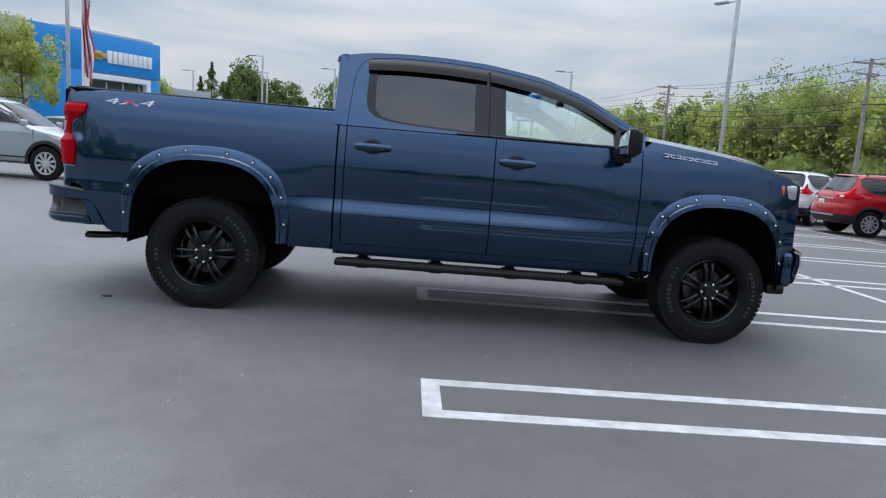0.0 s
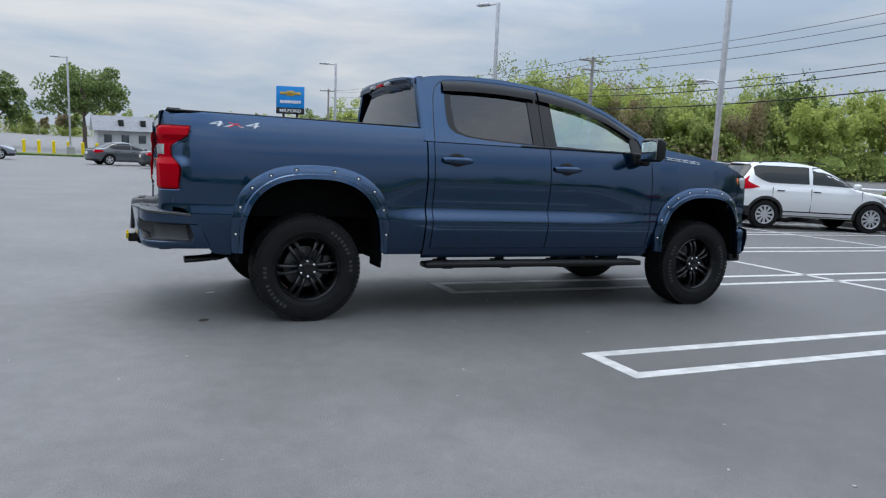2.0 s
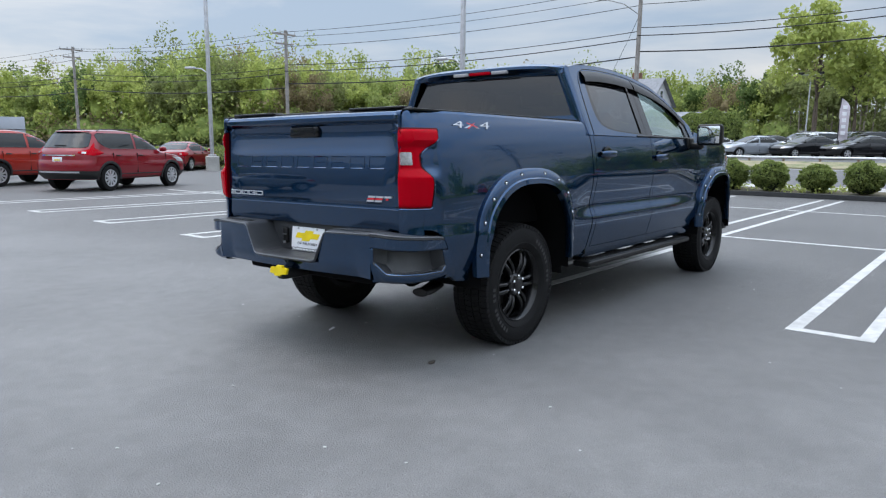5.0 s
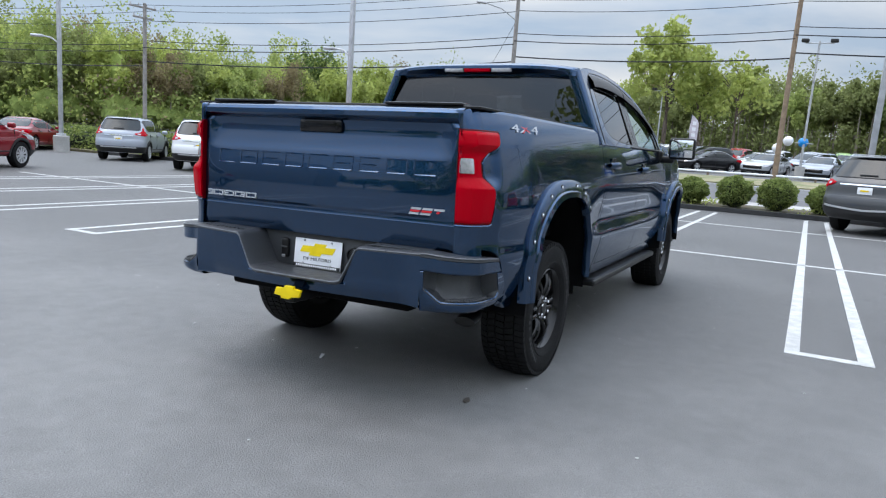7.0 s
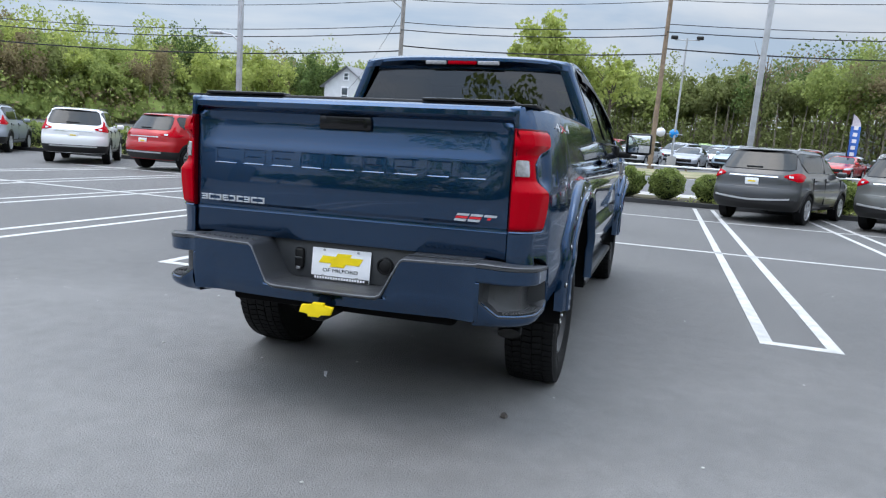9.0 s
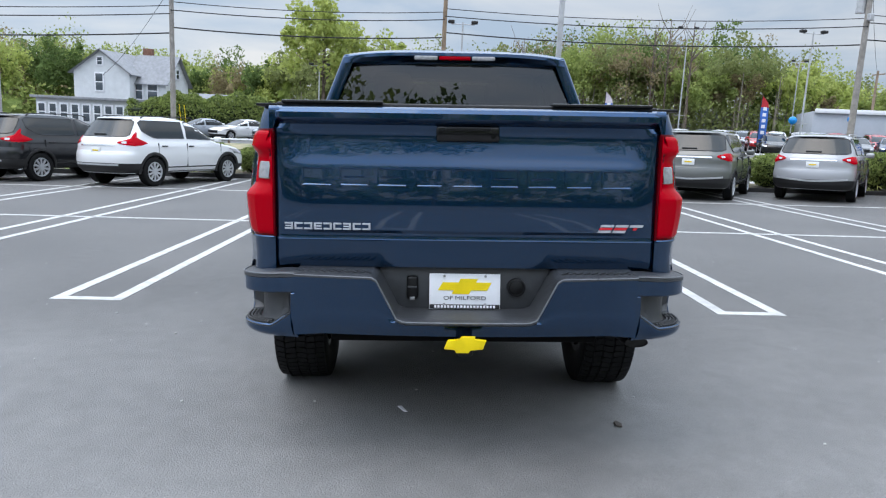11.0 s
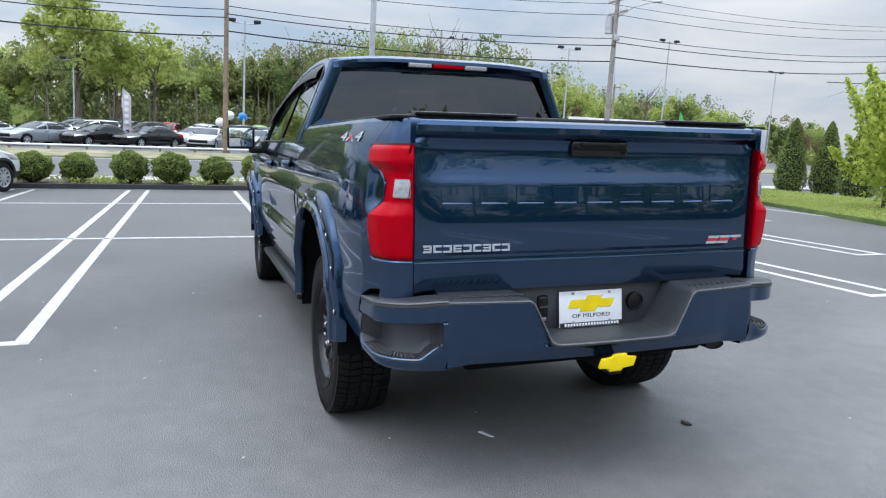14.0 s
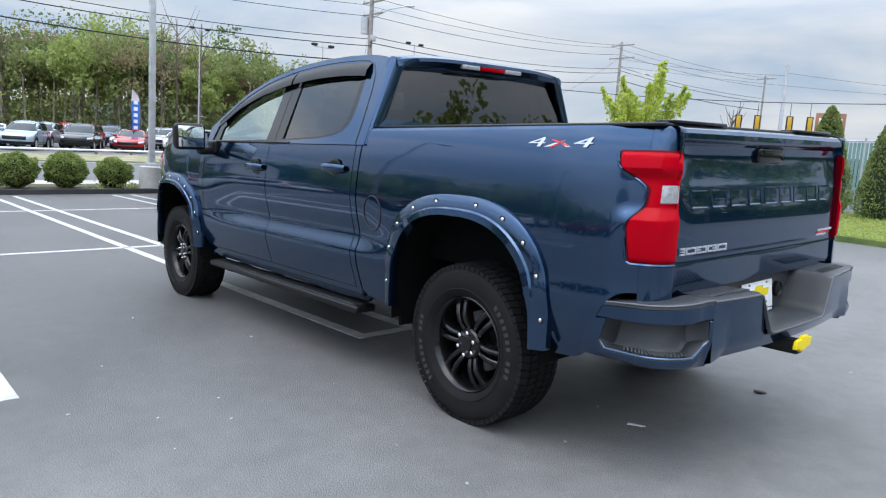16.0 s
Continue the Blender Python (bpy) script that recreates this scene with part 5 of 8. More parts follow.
def car_template(name, L, W, H, wb, ro, belt, hood, kind, label, category, tail="wrap"):
    """A parked vehicle with its rear axle over the origin, nose along +x, lofted from level outlines with round corners."""
    root = thing(name, Matrix(), label, category)
    x0, x1 = -ro, L - ro
    w = W / 2
    R = 0.39 if kind == "pickup" else 0.355 if H > 1.6 else 0.325
    ws = wb - {"suv": 0.30, "sedan": 0.42, "pickup": 0.30}[kind]
    low = {"suv": 0.34, "sedan": 0.25, "pickup": 0.42}[kind]
    back_of = table({"suv": [(low, x0 + 0.12), (low + 0.12, x0 + 0.02), (0.62, x0), (0.78, x0 + 0.02), (0.84, x0 + 0.05), (belt - 0.06, x0 + 0.07), (belt + 0.02, x0 + 0.10), (belt + 0.10, x0 + 0.17), (H - 0.22, x0 + 0.40), (H - 0.13, x0 + 0.46), (H - 0.08, x0 + 0.52), (H - 0.05, x0 + 0.66), (H - 0.02, x0 + 1.15), (H, wb * 0.34)],
                     "sedan": [(low, x0 + 0.10), (low + 0.12, x0 + 0.02), (0.58, x0), (0.74, x0 + 0.03), (belt - 0.06, x0 + 0.06), (belt + 0.02, x0 + 0.13), (belt + 0.05, x0 + 0.50), (belt + 0.09, x0 + 0.62), (H - 0.16, x0 + 1.12), (H - 0.07, x0 + 1.40), (H - 0.02, x0 + 1.75), (H, wb * 0.45)],
                     "pickup": [(low, x0 + 0.06), (low + 0.10, x0), (low + 0.26, x0 - 0.01), (low + 0.30, x0 + 0.03), (belt - 0.06, x0 + 0.03), (belt, x0 + 0.05), (belt + 0.012, x0 + 0.10), (belt + 0.016, 0.54), (belt + 0.05, 0.56), (H - 0.12, 0.70), (H - 0.06, 0.76), (H - 0.02, 0.95), (H, 1.5)]}[kind])
    nose_of = table([(low, x1 - 0.10), (low + 0.12, x1 - 0.01), (0.62, x1), (hood - 0.22, x1 - 0.03), (hood - 0.12, x1 - 0.11), (hood - 0.04, x1 - 0.30), (hood, x1 - 0.50), (hood + 0.05, ws + 0.42), (hood + 0.09, ws + 0.17), (belt + 0.03, ws + 0.08)] + {"suv": [(H - 0.28, ws - 0.46), (H - 0.12, ws - 0.82), (H - 0.06, ws - 1.08), (H - 0.02, ws - 1.45), (H, wb * 0.36)], "sedan": [(H - 0.24, ws - 0.46), (H - 0.10, ws - 0.78), (H - 0.03, ws - 1.15), (H, wb * 0.46)], "pickup": [(H - 0.30, ws - 0.42), (H - 0.10, ws - 0.74), (H - 0.04, ws - 1.0), (H, wb * 0.45)]}[kind])
    flank = table([(low - 0.02, 0.88), (low + 0.06, 0.95), (low + 0.22, 0.985), (0.70, 1.0), (0.80, 0.996), (belt - 0.10, 0.982), (belt - 0.03, 0.960), (belt + 0.02, 0.938), (belt + 0.30, 0.868), (H - 0.17, 0.800), (H - 0.10, 0.762), (H - 0.055, 0.700), (H - 0.025, 0.58), (H - 0.008, 0.38), (H, 0.10)])
    corner_run = table([(low, 0.16), (belt, 0.12), (belt + 0.02, 0.14), (H, 0.3)] if kind == "pickup" else [(low, 0.46), (belt, 0.44), (H - 0.1, 0.50), (H, 0.4)])
    nose_run = table([(low, 0.55), (hood, 0.62), (belt + 0.1, 0.40), (H, 0.5)])
    PW = 3.0 if kind == "pickup" else 2.5

    def skin(u, z, off=0.0, front=False):
        """A point of the half outline: u 0 to 1 round the end's corner, past 1 along the flank in metres."""
        a = nose_run(z) if front else corner_run(z)
        end = nose_of(z) if front else back_of(z)
        span_x = max(0.02, nose_of(z) - back_of(z))
        a = min(a, 0.49 * span_x)
        ww = w * flank(z)
        if u <= 1:
            ph = u * math.pi / 2
            c, d = max(0.0, math.cos(ph)) ** (2 / PW), math.sin(ph) ** (2 / PW)
            x, y = a * (1 - c), ww * d
            nx, ny = c ** (PW - 1) / a, d ** (PW - 1) / ww
        else:
            x, y, nx, ny = a + (u - 1), ww, 0.0, 1.0
        ln = math.hypot(nx, ny)
        x, y = x - off * nx / ln, y + off * ny / ln
        return (end - x if front else end + x), y

    def under(x):
        z = low - 0.02
        for c in (0.0, wb):
            v = abs(x - c) / (R + 0.06)
            if v < 1:
                z = max(z, R + (R + 0.065) * math.sqrt(1 - v * v))
        return z

    def flank_y(x, z, off=0.0):
        b, f = back_of(z), nose_of(z)
        for end, a, d in ((b, corner_run(z), x - b), (f, nose_run(z), f - x)):
            if d < a:
                return w * flank(z) * max(0.0, 1 - (max(0.0, a - d) / a) ** PW) ** (1 / PW) + off
        return w * flank(z) + off

    levels = sorted(set([low - 0.02, low, low + 0.06, low + 0.12, low + 0.22, 0.62, 0.70, 0.76, 0.80, 0.84, hood - 0.22, hood - 0.12, hood - 0.08, hood - 0.04, hood, hood + 0.05, hood + 0.09, belt - 0.1, belt - 0.06, belt - 0.03, belt, belt + 0.012, belt + 0.02, belt + 0.05, belt + 0.1] + [belt + 0.1 + (H - 0.22 - belt - 0.1) * k / 3 for k in range(1, 4)] + [H - d for d in (0.17, 0.13, 0.10, 0.075, 0.055, 0.038, 0.022, 0.010, 0.0)]))
    levels = [z for k, z in enumerate(levels) if k == 0 or z - levels[k - 1] > 0.011]
    arcs = [k / 8 for k in range(9)]
    arch_x = [c + (R + 0.06) * math.cos(math.pi * k / 12) for c in (0, wb) for k in range(13)]
    lo_b, lo_f = back_of(0.62) + corner_run(0.62), nose_of(0.62) - nose_run(0.62)
    ts = sorted({round((x - lo_b) / (lo_f - lo_b), 4) for x in arch_x + list(np.linspace(lo_b + 0.02, lo_f - 0.02, 7)) if lo_b < x < lo_f})
    rows = []
    for z in levels:
        half = [skin(u, z) for u in arcs]
        fr = [skin(u, z, 0.0, True) for u in arcs[::-1]]
        xa, xb = half[-1][0], fr[0][0]
        half += [(xa + (xb - xa) * t, w * flank(z)) for t in ts] + fr
        left = []
        for x, y in half:
            zz = max(z, under(x))
            left.append((x, flank_y(x, zz) if zz > z and abs(y - w * flank(z)) < 1e-6 else y, zz))
        rows.append(left + [(x, -y, z2) for x, y, z2 in left[-2:0:-1]] + [left[0]])
    verts, faces = grid(rows)
    n = len(rows[0])
    faces += [tuple(range(len(verts) - n, len(verts) - 1))]
    raw("body", verts, faces, M_CARPAINT, root, angle=28)
    part("underbody", box(((x0 + x1) / 2, 0, low + 0.12), (L - 0.9, W * 0.72, 0.30), 0.05), M_LINER, root)

    def wrap(nm, lo, hi, off, mat, us, label="", both=True, front=False, under_part=root, rows_n=4):
        """A strip on the body's skin between two heights, round one end; each edge turned in."""
        for s in ((0,) if both else (-1, 1)):
            run_u = [(-1, u) for u in us[:0:-1]] + [(1, u) for u in us] if both else [(s, u) for u in us]
            cols = []
            for sg, u in run_u:
                a, b = lo(u), hi(u)
                zs = [a] + [a + (b - a) * k / rows_n for k in range(rows_n + 1)] + [b]
                col = []
                for k, z in enumerate(zs):
                    x, y = skin(u, z, off if 0 < k < len(zs) - 1 else -0.012, front)
                    col.append((x, sg * y, z))
                cols.append(col)
            verts, faces = grid(cols)
            made = raw(nm, verts, faces, mat, under_part, label)
        return made

    # side windows
    sill = {"suv": 0.10, "sedan": 0.05, "pickup": 0.06}[kind]
    mid = wb * 0.5 - (0.22 if kind == "suv" else 0.05)

    def head(x):
        z = belt
        while z < H - 0.135 and nose_of(z + 0.02) > x + 0.10 and back_of(z + 0.02) < x - 0.10:
            z += 0.01
        return z

    def side_pane(nm, xa, xb, kick=0.0):
        for s in (-1, 1):
            cols = []
            for x in np.linspace(xa, xb, 17):
                lo = belt + sill - 0.035 * (x - xa) / (xb - xa) * (kick == 0) + kick * max(0.0, 1 - (x - xa) / 0.42) ** 1.6
                hi = max(lo + 0.003, head(x) - 0.05 * max(0.0, 1 - (x - xa) / 0.10) ** 2 * (kick > 0))
                cols.append([(x, s * flank_y(x, lo + (hi - lo) * k / 4, 0.004), lo + (hi - lo) * k / 4) for k in range(5)])
            verts, faces = grid(cols)
            pane = face_out(raw(nm, verts, faces, M_CARGLASS, root, "dark side window glass"), (0, s, 0))
            rim = [c[0] for c in cols] + [c[-1] for c in cols[::-1]]
            rim = [(x, y + s * 0.002, z) for x, y, z in rim]
            part("window_seal", tube(rim + rim[:1], 0.009, 4), M_GLOSSBLACK, pane)

    rear_end = {"suv": x0 + 0.66, "sedan": x0 + 1.10, "pickup": 0.80}[kind]
    side_pane("rear_side_glass", rear_end, mid - 0.05, {"suv": 0.17, "sedan": 0.08, "pickup": 0.03}[kind])
    side_pane("front_side_glass", mid + 0.05, ws - 0.02)
    # rear window and windscreen
    z0, z1 = {"suv": (belt + 0.12, H - 0.125), "sedan": (belt + 0.10, H - 0.09), "pickup": (belt + 0.07, H - 0.10)}[kind]
    reach = {"suv": 0.62 if tail == "wrap" else 0.70, "sedan": 0.60, "pickup": 0.56}[kind]
    for nm, front, za, zb, um in (("rear_glass", False, z0, z1, reach), ("windscreen", True, belt + 0.03, H - 0.10, 0.62)):
        cols = []
        for v in np.linspace(-1, 1, 19):
            pinch = 0.42 * max(0.0, abs(v) - 0.72) / 0.28
            a, b = za + (zb - za) * 0.55 * pinch ** 2, zb - (zb - za) * 0.42 * pinch ** 2
            col = []
            for k in range(8):
                z = a + (b - a) * k / 7
                x, y = skin(abs(v) * um, z, 0.005, front)
                col.append((x, math.copysign(y, v), z))
            cols.append(col)
        verts, faces = grid(cols)
        pane = face_out(raw(nm, verts, faces, M_CARGLASS, root, "dark window glass"), (1 if front else -1, 0, 0.4))
        rim = [c[0] for c in cols] + cols[-1][1:-1] + [c[-1] for c in cols[::-1]] + cols[0][-2:0:-1]
        part("window_seal", tube(rim + rim[:1], 0.010, 4), M_GLOSSBLACK, pane)
    # lamps
    lz = {"suv": belt - 0.015 if tail == "wrap" else belt - 0.03, "sedan": belt * 0.87, "pickup": belt * 0.80}[kind]
    shapes = {"wrap": ([(0.40, -0.015), (0.55, -0.05), (0.85, -0.075), (1.05, -0.06), (1.24, -0.01)], [(0.40, 0.02), (0.55, 0.055), (0.68, 0.10), (0.74, 0.25), (0.78, 0.27), (0.84, 0.13), (1.0, 0.075), (1.24, 0.0)]),
              "oval": ([(0.44, 0.0), (0.56, -0.05), (0.75, -0.095), (0.95, -0.085), (1.15, -0.03), (1.26, 0.03)], [(0.44, 0.03), (0.56, 0.07), (0.75, 0.10), (0.95, 0.10), (1.15, 0.075), (1.26, 0.04)]),
              "box": ([(0.55, -0.17), (0.8, -0.18), (1.1, -0.17)], [(0.55, 0.15), (0.8, 0.17), (1.1, 0.16)])}["box" if kind == "pickup" else "oval" if kind == "sedan" else tail]
    fl, fh = table(shapes[0]), table(shapes[1])
    us = list(np.linspace(shapes[0][0][0], shapes[0][-1][0], 22))
    for s in (-1, 1):
        cols, clear = [], []
        for u in us:
            a, b = lz + fl(u), lz + max(fh(u), fl(u) + 0.004)
            col = []
            for k, q in enumerate((0, 0, 0.25, 0.5, 0.75, 1, 1)):
                x, y = skin(u, a + (b - a) * q, 0.0 if k in (0, 6) else 0.012 + 0.008 * math.sin(math.pi * q))
                col.append((x, s * y, a + (b - a) * q))
            cols.append(col)
        verts, faces = grid(cols)
        lamp = raw("tail_lamp", verts, faces, M_REDLENS, root, "red wrap-around tail lamp")
        ua, ub, da, db = {"wrap": (0.50, 0.62, -0.02, 0.03), "oval": (0.54, 0.64, -0.012, 0.035), "box": (0.60, 0.85, -0.09, 0.03)}["box" if kind == "pickup" else "oval" if kind == "sedan" else tail]
        cols = [[(skin(u, lz + q, 0.024)[0], s * skin(u, lz + q, 0.024)[1], lz + q) for q in np.linspace(da, db, 4)] for u in np.linspace(ua, ub, 6)]
        verts, faces = grid(cols)
        face_out(raw("tail_lamp_clear", verts, faces, M_CLEARLENS, lamp, "clear reverse lens"), (-1, 0, 0))
        cols = []
        for u in np.linspace(0.42, 1.10, 16):
            q = (u - 0.42) / 0.68
            a, b = hood - 0.25 + 0.05 * q, hood - 0.15 + 0.10 * q
            cols.append([(skin(u, z, o, True)[0], s * skin(u, z, o, True)[1], z) for z, o in ((a, -0.01), (a, 0.008), ((a + b) / 2, 0.016), (b, 0.008), (b, -0.01))])
        verts, faces = grid(cols)
        raw("headlamp", verts, faces, M_CLEARLENS, root, "clear headlamp")
        part("door_mirror", box((ws - 0.16, s * (w * 0.96 + 0.075), belt + 0.09), (0.12, 0.22, 0.14), 0.045, seg=3), M_CARPAINT if kind != "pickup" else M_BLACK, root)
        for hx in (mid + 0.14, mid - 0.78):
            hy = flank_y(hx, belt - 0.10)
            part("door_handle", box((hx, s * (hy + 0.012), belt - 0.09), (0.19, 0.03, 0.032), 0.012), M_CHROME if kind == "pickup" else M_TRIM, root)
        for dx in (mid, mid - 0.98, ws + 0.02):
            part("door_seam", prism([(dx, low + 0.13), (dx + 0.005, low + 0.13), (dx + 0.005, belt - 0.02), (dx, belt - 0.02)], s * (flank_y(dx, 0.7) - 0.03), s * (flank_y(dx, 0.75) + 0.0004)), M_TRIM, root)
        cols = []
        for x in np.linspace(R + 0.05, wb - R - 0.05, 12):
            cols.append([(x, s * flank_y(x, z, o), z) for z, o in ((low - 0.03, -0.03), (low, 0.004), (low + 0.12, 0.008), (low + 0.135, -0.006))])
        verts, faces = grid(cols)
        raw("sill_trim", verts, faces, M_TRIM if kind == "suv" else M_CARPAINT, root)
    if kind == "suv":
        cut = low + (0.22 if tail == "wrap" else 0.24)
        wrap("rear_bumper_trim", lambda u: low - 0.01, lambda u: cut, 0.008, M_TRIM, [k / 12 for k in range(14)], "black lower rear bumper", rows_n=8)
        wrap("bumper_strip", lambda u: cut - 0.055 + (0.0 if tail == "wrap" else 0.10 * u), lambda u: cut - 0.015 + (0.0 if tail == "wrap" else 0.10 * u), 0.026, M_ALLOY, [k / 20 for k in range(10 if tail == "wrap" else 13)], "bright strip across the bumper", rows_n=3)
        wrap("front_bumper_trim", lambda u: low - 0.01, lambda u: low + 0.15, 0.008, M_TRIM, [k / 12 for k in range(14)], "black lower front bumper", front=True)
        bar = belt - (0.10 if tail == "wrap" else 0.05)
        wrap("tailgate_strip", lambda u: bar, lambda u: bar + 0.028, 0.012, M_CHROME, [k / 30 for k in range(11)], "chrome strip over the plate", rows_n=2)
        plate_z = bar - 0.11
        wrap("bumper_ledge", lambda u: 0.815, lambda u: 0.835, 0.006, M_CARPAINT, [k / 20 for k in range(13)], rows_n=2)
    else:
        wrap("rear_bumper_trim", lambda u: low - 0.01, lambda u: low + 0.10, 0.008, M_TRIM, [k / 12 for k in range(12)], "black lower rear bumper")
        wrap("front_bumper_trim", lambda u: low - 0.01, lambda u: low + 0.14, 0.008, M_TRIM, [k / 12 for k in range(12)], "black lower front bumper", front=True)
        plate_z = lz - 0.12
    wrap("grille", lambda u: hood - 0.40, lambda u: hood - 0.20, 0.008, M_GLOSSBLACK, [k / 20 for k in range(9)], "black grille", front=True)
    if kind == "pickup":
        part("plate_recess", box((x0 - 0.018, 0, low + 0.17), (0.05, 0.62, 0.17), 0.02, seg=2), M_TRIM, root, "dark plate recess in the bumper")
        part("emblem", cyl((x0 + 0.03, 0, belt * 0.83), (x0 + 0.012, 0, belt * 0.83), 0.065, n=20), M_CHROME, root, "round chrome emblem")
        part("tailgate_handle", box((x0 + 0.028, 0, belt * 0.92), (0.02, 0.28, 0.07), 0.01), M_GLOSSBLACK, root)
        part("tailgate_mark", box((x0 + 0.026, w * 0.60, belt * 0.58), (0.012, 0.36, 0.035), 0.003), M_CLEARLENS, root, "plain pale badge bar")
        wrap("bumper_seam", lambda u: low + 0.285, lambda u: low + 0.305, 0.004, M_TRIM, [k / 20 for k in range(19)], rows_n=2)
        for s in (-1, 1):
            part("tailgate_seam", box((x0 + 0.035, s * w * 0.80, (belt + low + 0.33) / 2), (0.02, 0.012, belt - low - 0.36)), M_INK, root)
            part("rear_glass_divider", box((0.62, s * 0.17, (belt + H) / 2 - 0.01), (0.03, 0.02, 0.40), 0.004), M_TRIM, root)
    else:
        px = skin(0.0, plate_z)[0]
        plate = part("number_plate", box((px - 0.008, 0, plate_z), (0.016, 0.30, 0.15), 0.004), M_WHITE, root, "pale number plate with plain marks")
        part("plate_mark", box((px - 0.018, 0, plate_z), (0.006, 0.17, 0.035), 0.001), M_YELLOW, plate)
    if kind == "suv":
        cols = []
        for v in np.linspace(-1, 1, 15):
            u = abs(v) * 0.60
            xr, yr = skin(u, H - 0.085)
            yy = math.copysign(yr, v)
            cols.append([(xr + 0.10, yy, H - 0.055 - 0.02 * v * v), (xr - 0.03, yy, H - 0.060 - 0.02 * v * v), (xr - 0.085 + 0.05 * v * v, yy, H - 0.082 - 0.02 * v * v), (xr - 0.08 + 0.05 * v * v, yy, H - 0.098 - 0.02 * v * v), (xr + 0.03, yy, H - 0.11 - 0.02 * v * v)])
        verts, faces = grid(cols)
        raw("roof_spoiler", verts, faces, M_CARPAINT, root, "spoiler over the rear window")
        # black strip on the skin stands for the spoiler's shadow
        wrap("spoiler_shadow_panel", lambda u: H - 0.145, lambda u: H - 0.105, 0.007, M_GLOSSBLACK, [k / 20 for k in range(12)], "black strip painted as shade under the spoiler", rows_n=2)
        gx = skin(0.1, z0 + 0.05)[0]
        part("rear_wiper", box((gx - 0.02, 0.02, z0 + 0.055), (0.025, 0.36, 0.03), 0.008), M_TRIM, root)
        for s in (-1, 1):
            part("roof_rail", tube([(x0 + 0.80, s * w * 0.69, H - 0.07), (x0 + 0.92, s * w * 0.70, H - 0.018), (wb * 0.40, s * w * 0.70, H - 0.004), (wb * 0.56, s * w * 0.70, H - 0.018), (wb * 0.61, s * w * 0.69, H - 0.06)], 0.014, 6), M_ALLOY if tail == "oval" else M_TRIM, root)
    if kind != "sedan":
        for x in (0.0, wb):
            for s in (-1, 1):
                cols = []
                for a in np.linspace(-0.10, math.pi + 0.10, 25):
                    col = []
                    for rr, o in ((R + 0.045, -0.06), (R + 0.047, 0.012), (R + 0.08, 0.017), (R + 0.115, 0.011), (R + 0.118, -0.004)):
                        px, pz = x + rr * math.cos(a), R + rr * math.sin(a)
                        col.append((px, s * flank_y(px, max(pz, low + 0.05), o), pz))
                    cols.append(col)
                verts, faces = grid(cols)
                raw("arch_trim", verts, faces, M_TRIM if kind == "suv" else M_CARPAINT, root, "black wheel arch trim" if kind == "suv" else "")
    # wheels
    wheel = None
    for x in (0.0, wb):
        for s in (-1, 1):
            m = pose(x, s * (w - 0.115), R, 0, 0, 0 if s < 0 else 180)
            if wheel is None:
                wheel = part("wheel", lathe([(0.10, 0.0), (0.10, R * 0.6), (0.11, R * 0.93), (0.09, R), (-0.09, R), (-0.108, R * 0.95), (-0.114, R * 0.82), (-0.11, R * 0.68), (-0.095, R * 0.66), (-0.06, R * 0.62), (-0.05, 0.0)], 24), M_RUBBER, root, "black tyre on an alloy wheel", at=m)
                bm = bmesh.new()
                count = 10 if kind == "suv" and tail == "wrap" else 5
                for k in range(count):
                    for d in ((0.0,) if count == 10 else (-0.15, 0.15)):
                        q = Matrix.Rotation(2 * math.pi * k / count + d, 4, "Y")
                        a, b = (0.017, 0.030) if count == 10 else (0.024, 0.020)
                        vs = [bm.verts.new(q @ Vector((sx * hw_, y, z))) for z, hw_, y in ((0.03, a, -0.108), (R * 0.63, b, -0.100), (0.03, a, -0.075), (R * 0.63, b, -0.075)) for sx in (-1, 1)]
                        for f in ((0, 1, 3, 2), (0, 2, 6, 4), (1, 3, 7, 5)):
                            bm.faces.new([vs[i] for i in f])
                add_cyl(bm, (0, -0.08, 0), (0, -0.112, 0), 0.055, n=14)
                part("rim", bm, M_ALLOY, wheel, "silver spoked alloy rim")
                part("rim_ring", lathe([(-0.095, R * 0.67), (-0.112, R * 0.66), (-0.108, R * 0.60), (-0.08, R * 0.58)], 24), M_ALLOY, wheel)
            else:
                copy_thing(wheel, m)
    return root


def park(template, x, y, yaw, colour, label, lot=True, scale=(1, 1, 1), group=""):
    """A vehicle of a template, with its rear axle's middle at x, y."""
    m = (on_lot(x, y, yaw) if lot else on_ground(x, y, yaw)) @ Matrix.Diagonal((*scale, 1))
    ob = copy_thing(template, m)
    for c in ob.children_recursive:
        c.color = (*colour, 1)
    return tagged(ob, label, group=group)


suv = car_template("sport_utility_car", 4.65, 1.84, 1.70, 2.70, 0.95, 1.06, 0.98, "suv", "white sport utility car parked nose to the kerb", "car")
big_suv = car_template("large_sport_utility_car", 5.0, 1.95, 1.77, 2.90, 1.12, 1.12, 1.06, "suv", "dark grey large sport utility car parked by the kerb", "car", "oval")
sedan = car_template("sedan_car", 4.75, 1.82, 1.46, 2.75, 1.05, 0.94, 0.86, "sedan", "silver sedan car parked in a row", "car")
red_pickup = car_template("parked_pickup", 5.75, 2.02, 1.95, 3.55, 1.25, 1.30, 1.16, "pickup", "bright red pickup truck parked by the grass", "pickup truck")
for root in (suv, big_suv, sedan, red_pickup):
    for c in root.children_recursive:
        c.color = (0.8, 0.8, 0.8, 1)

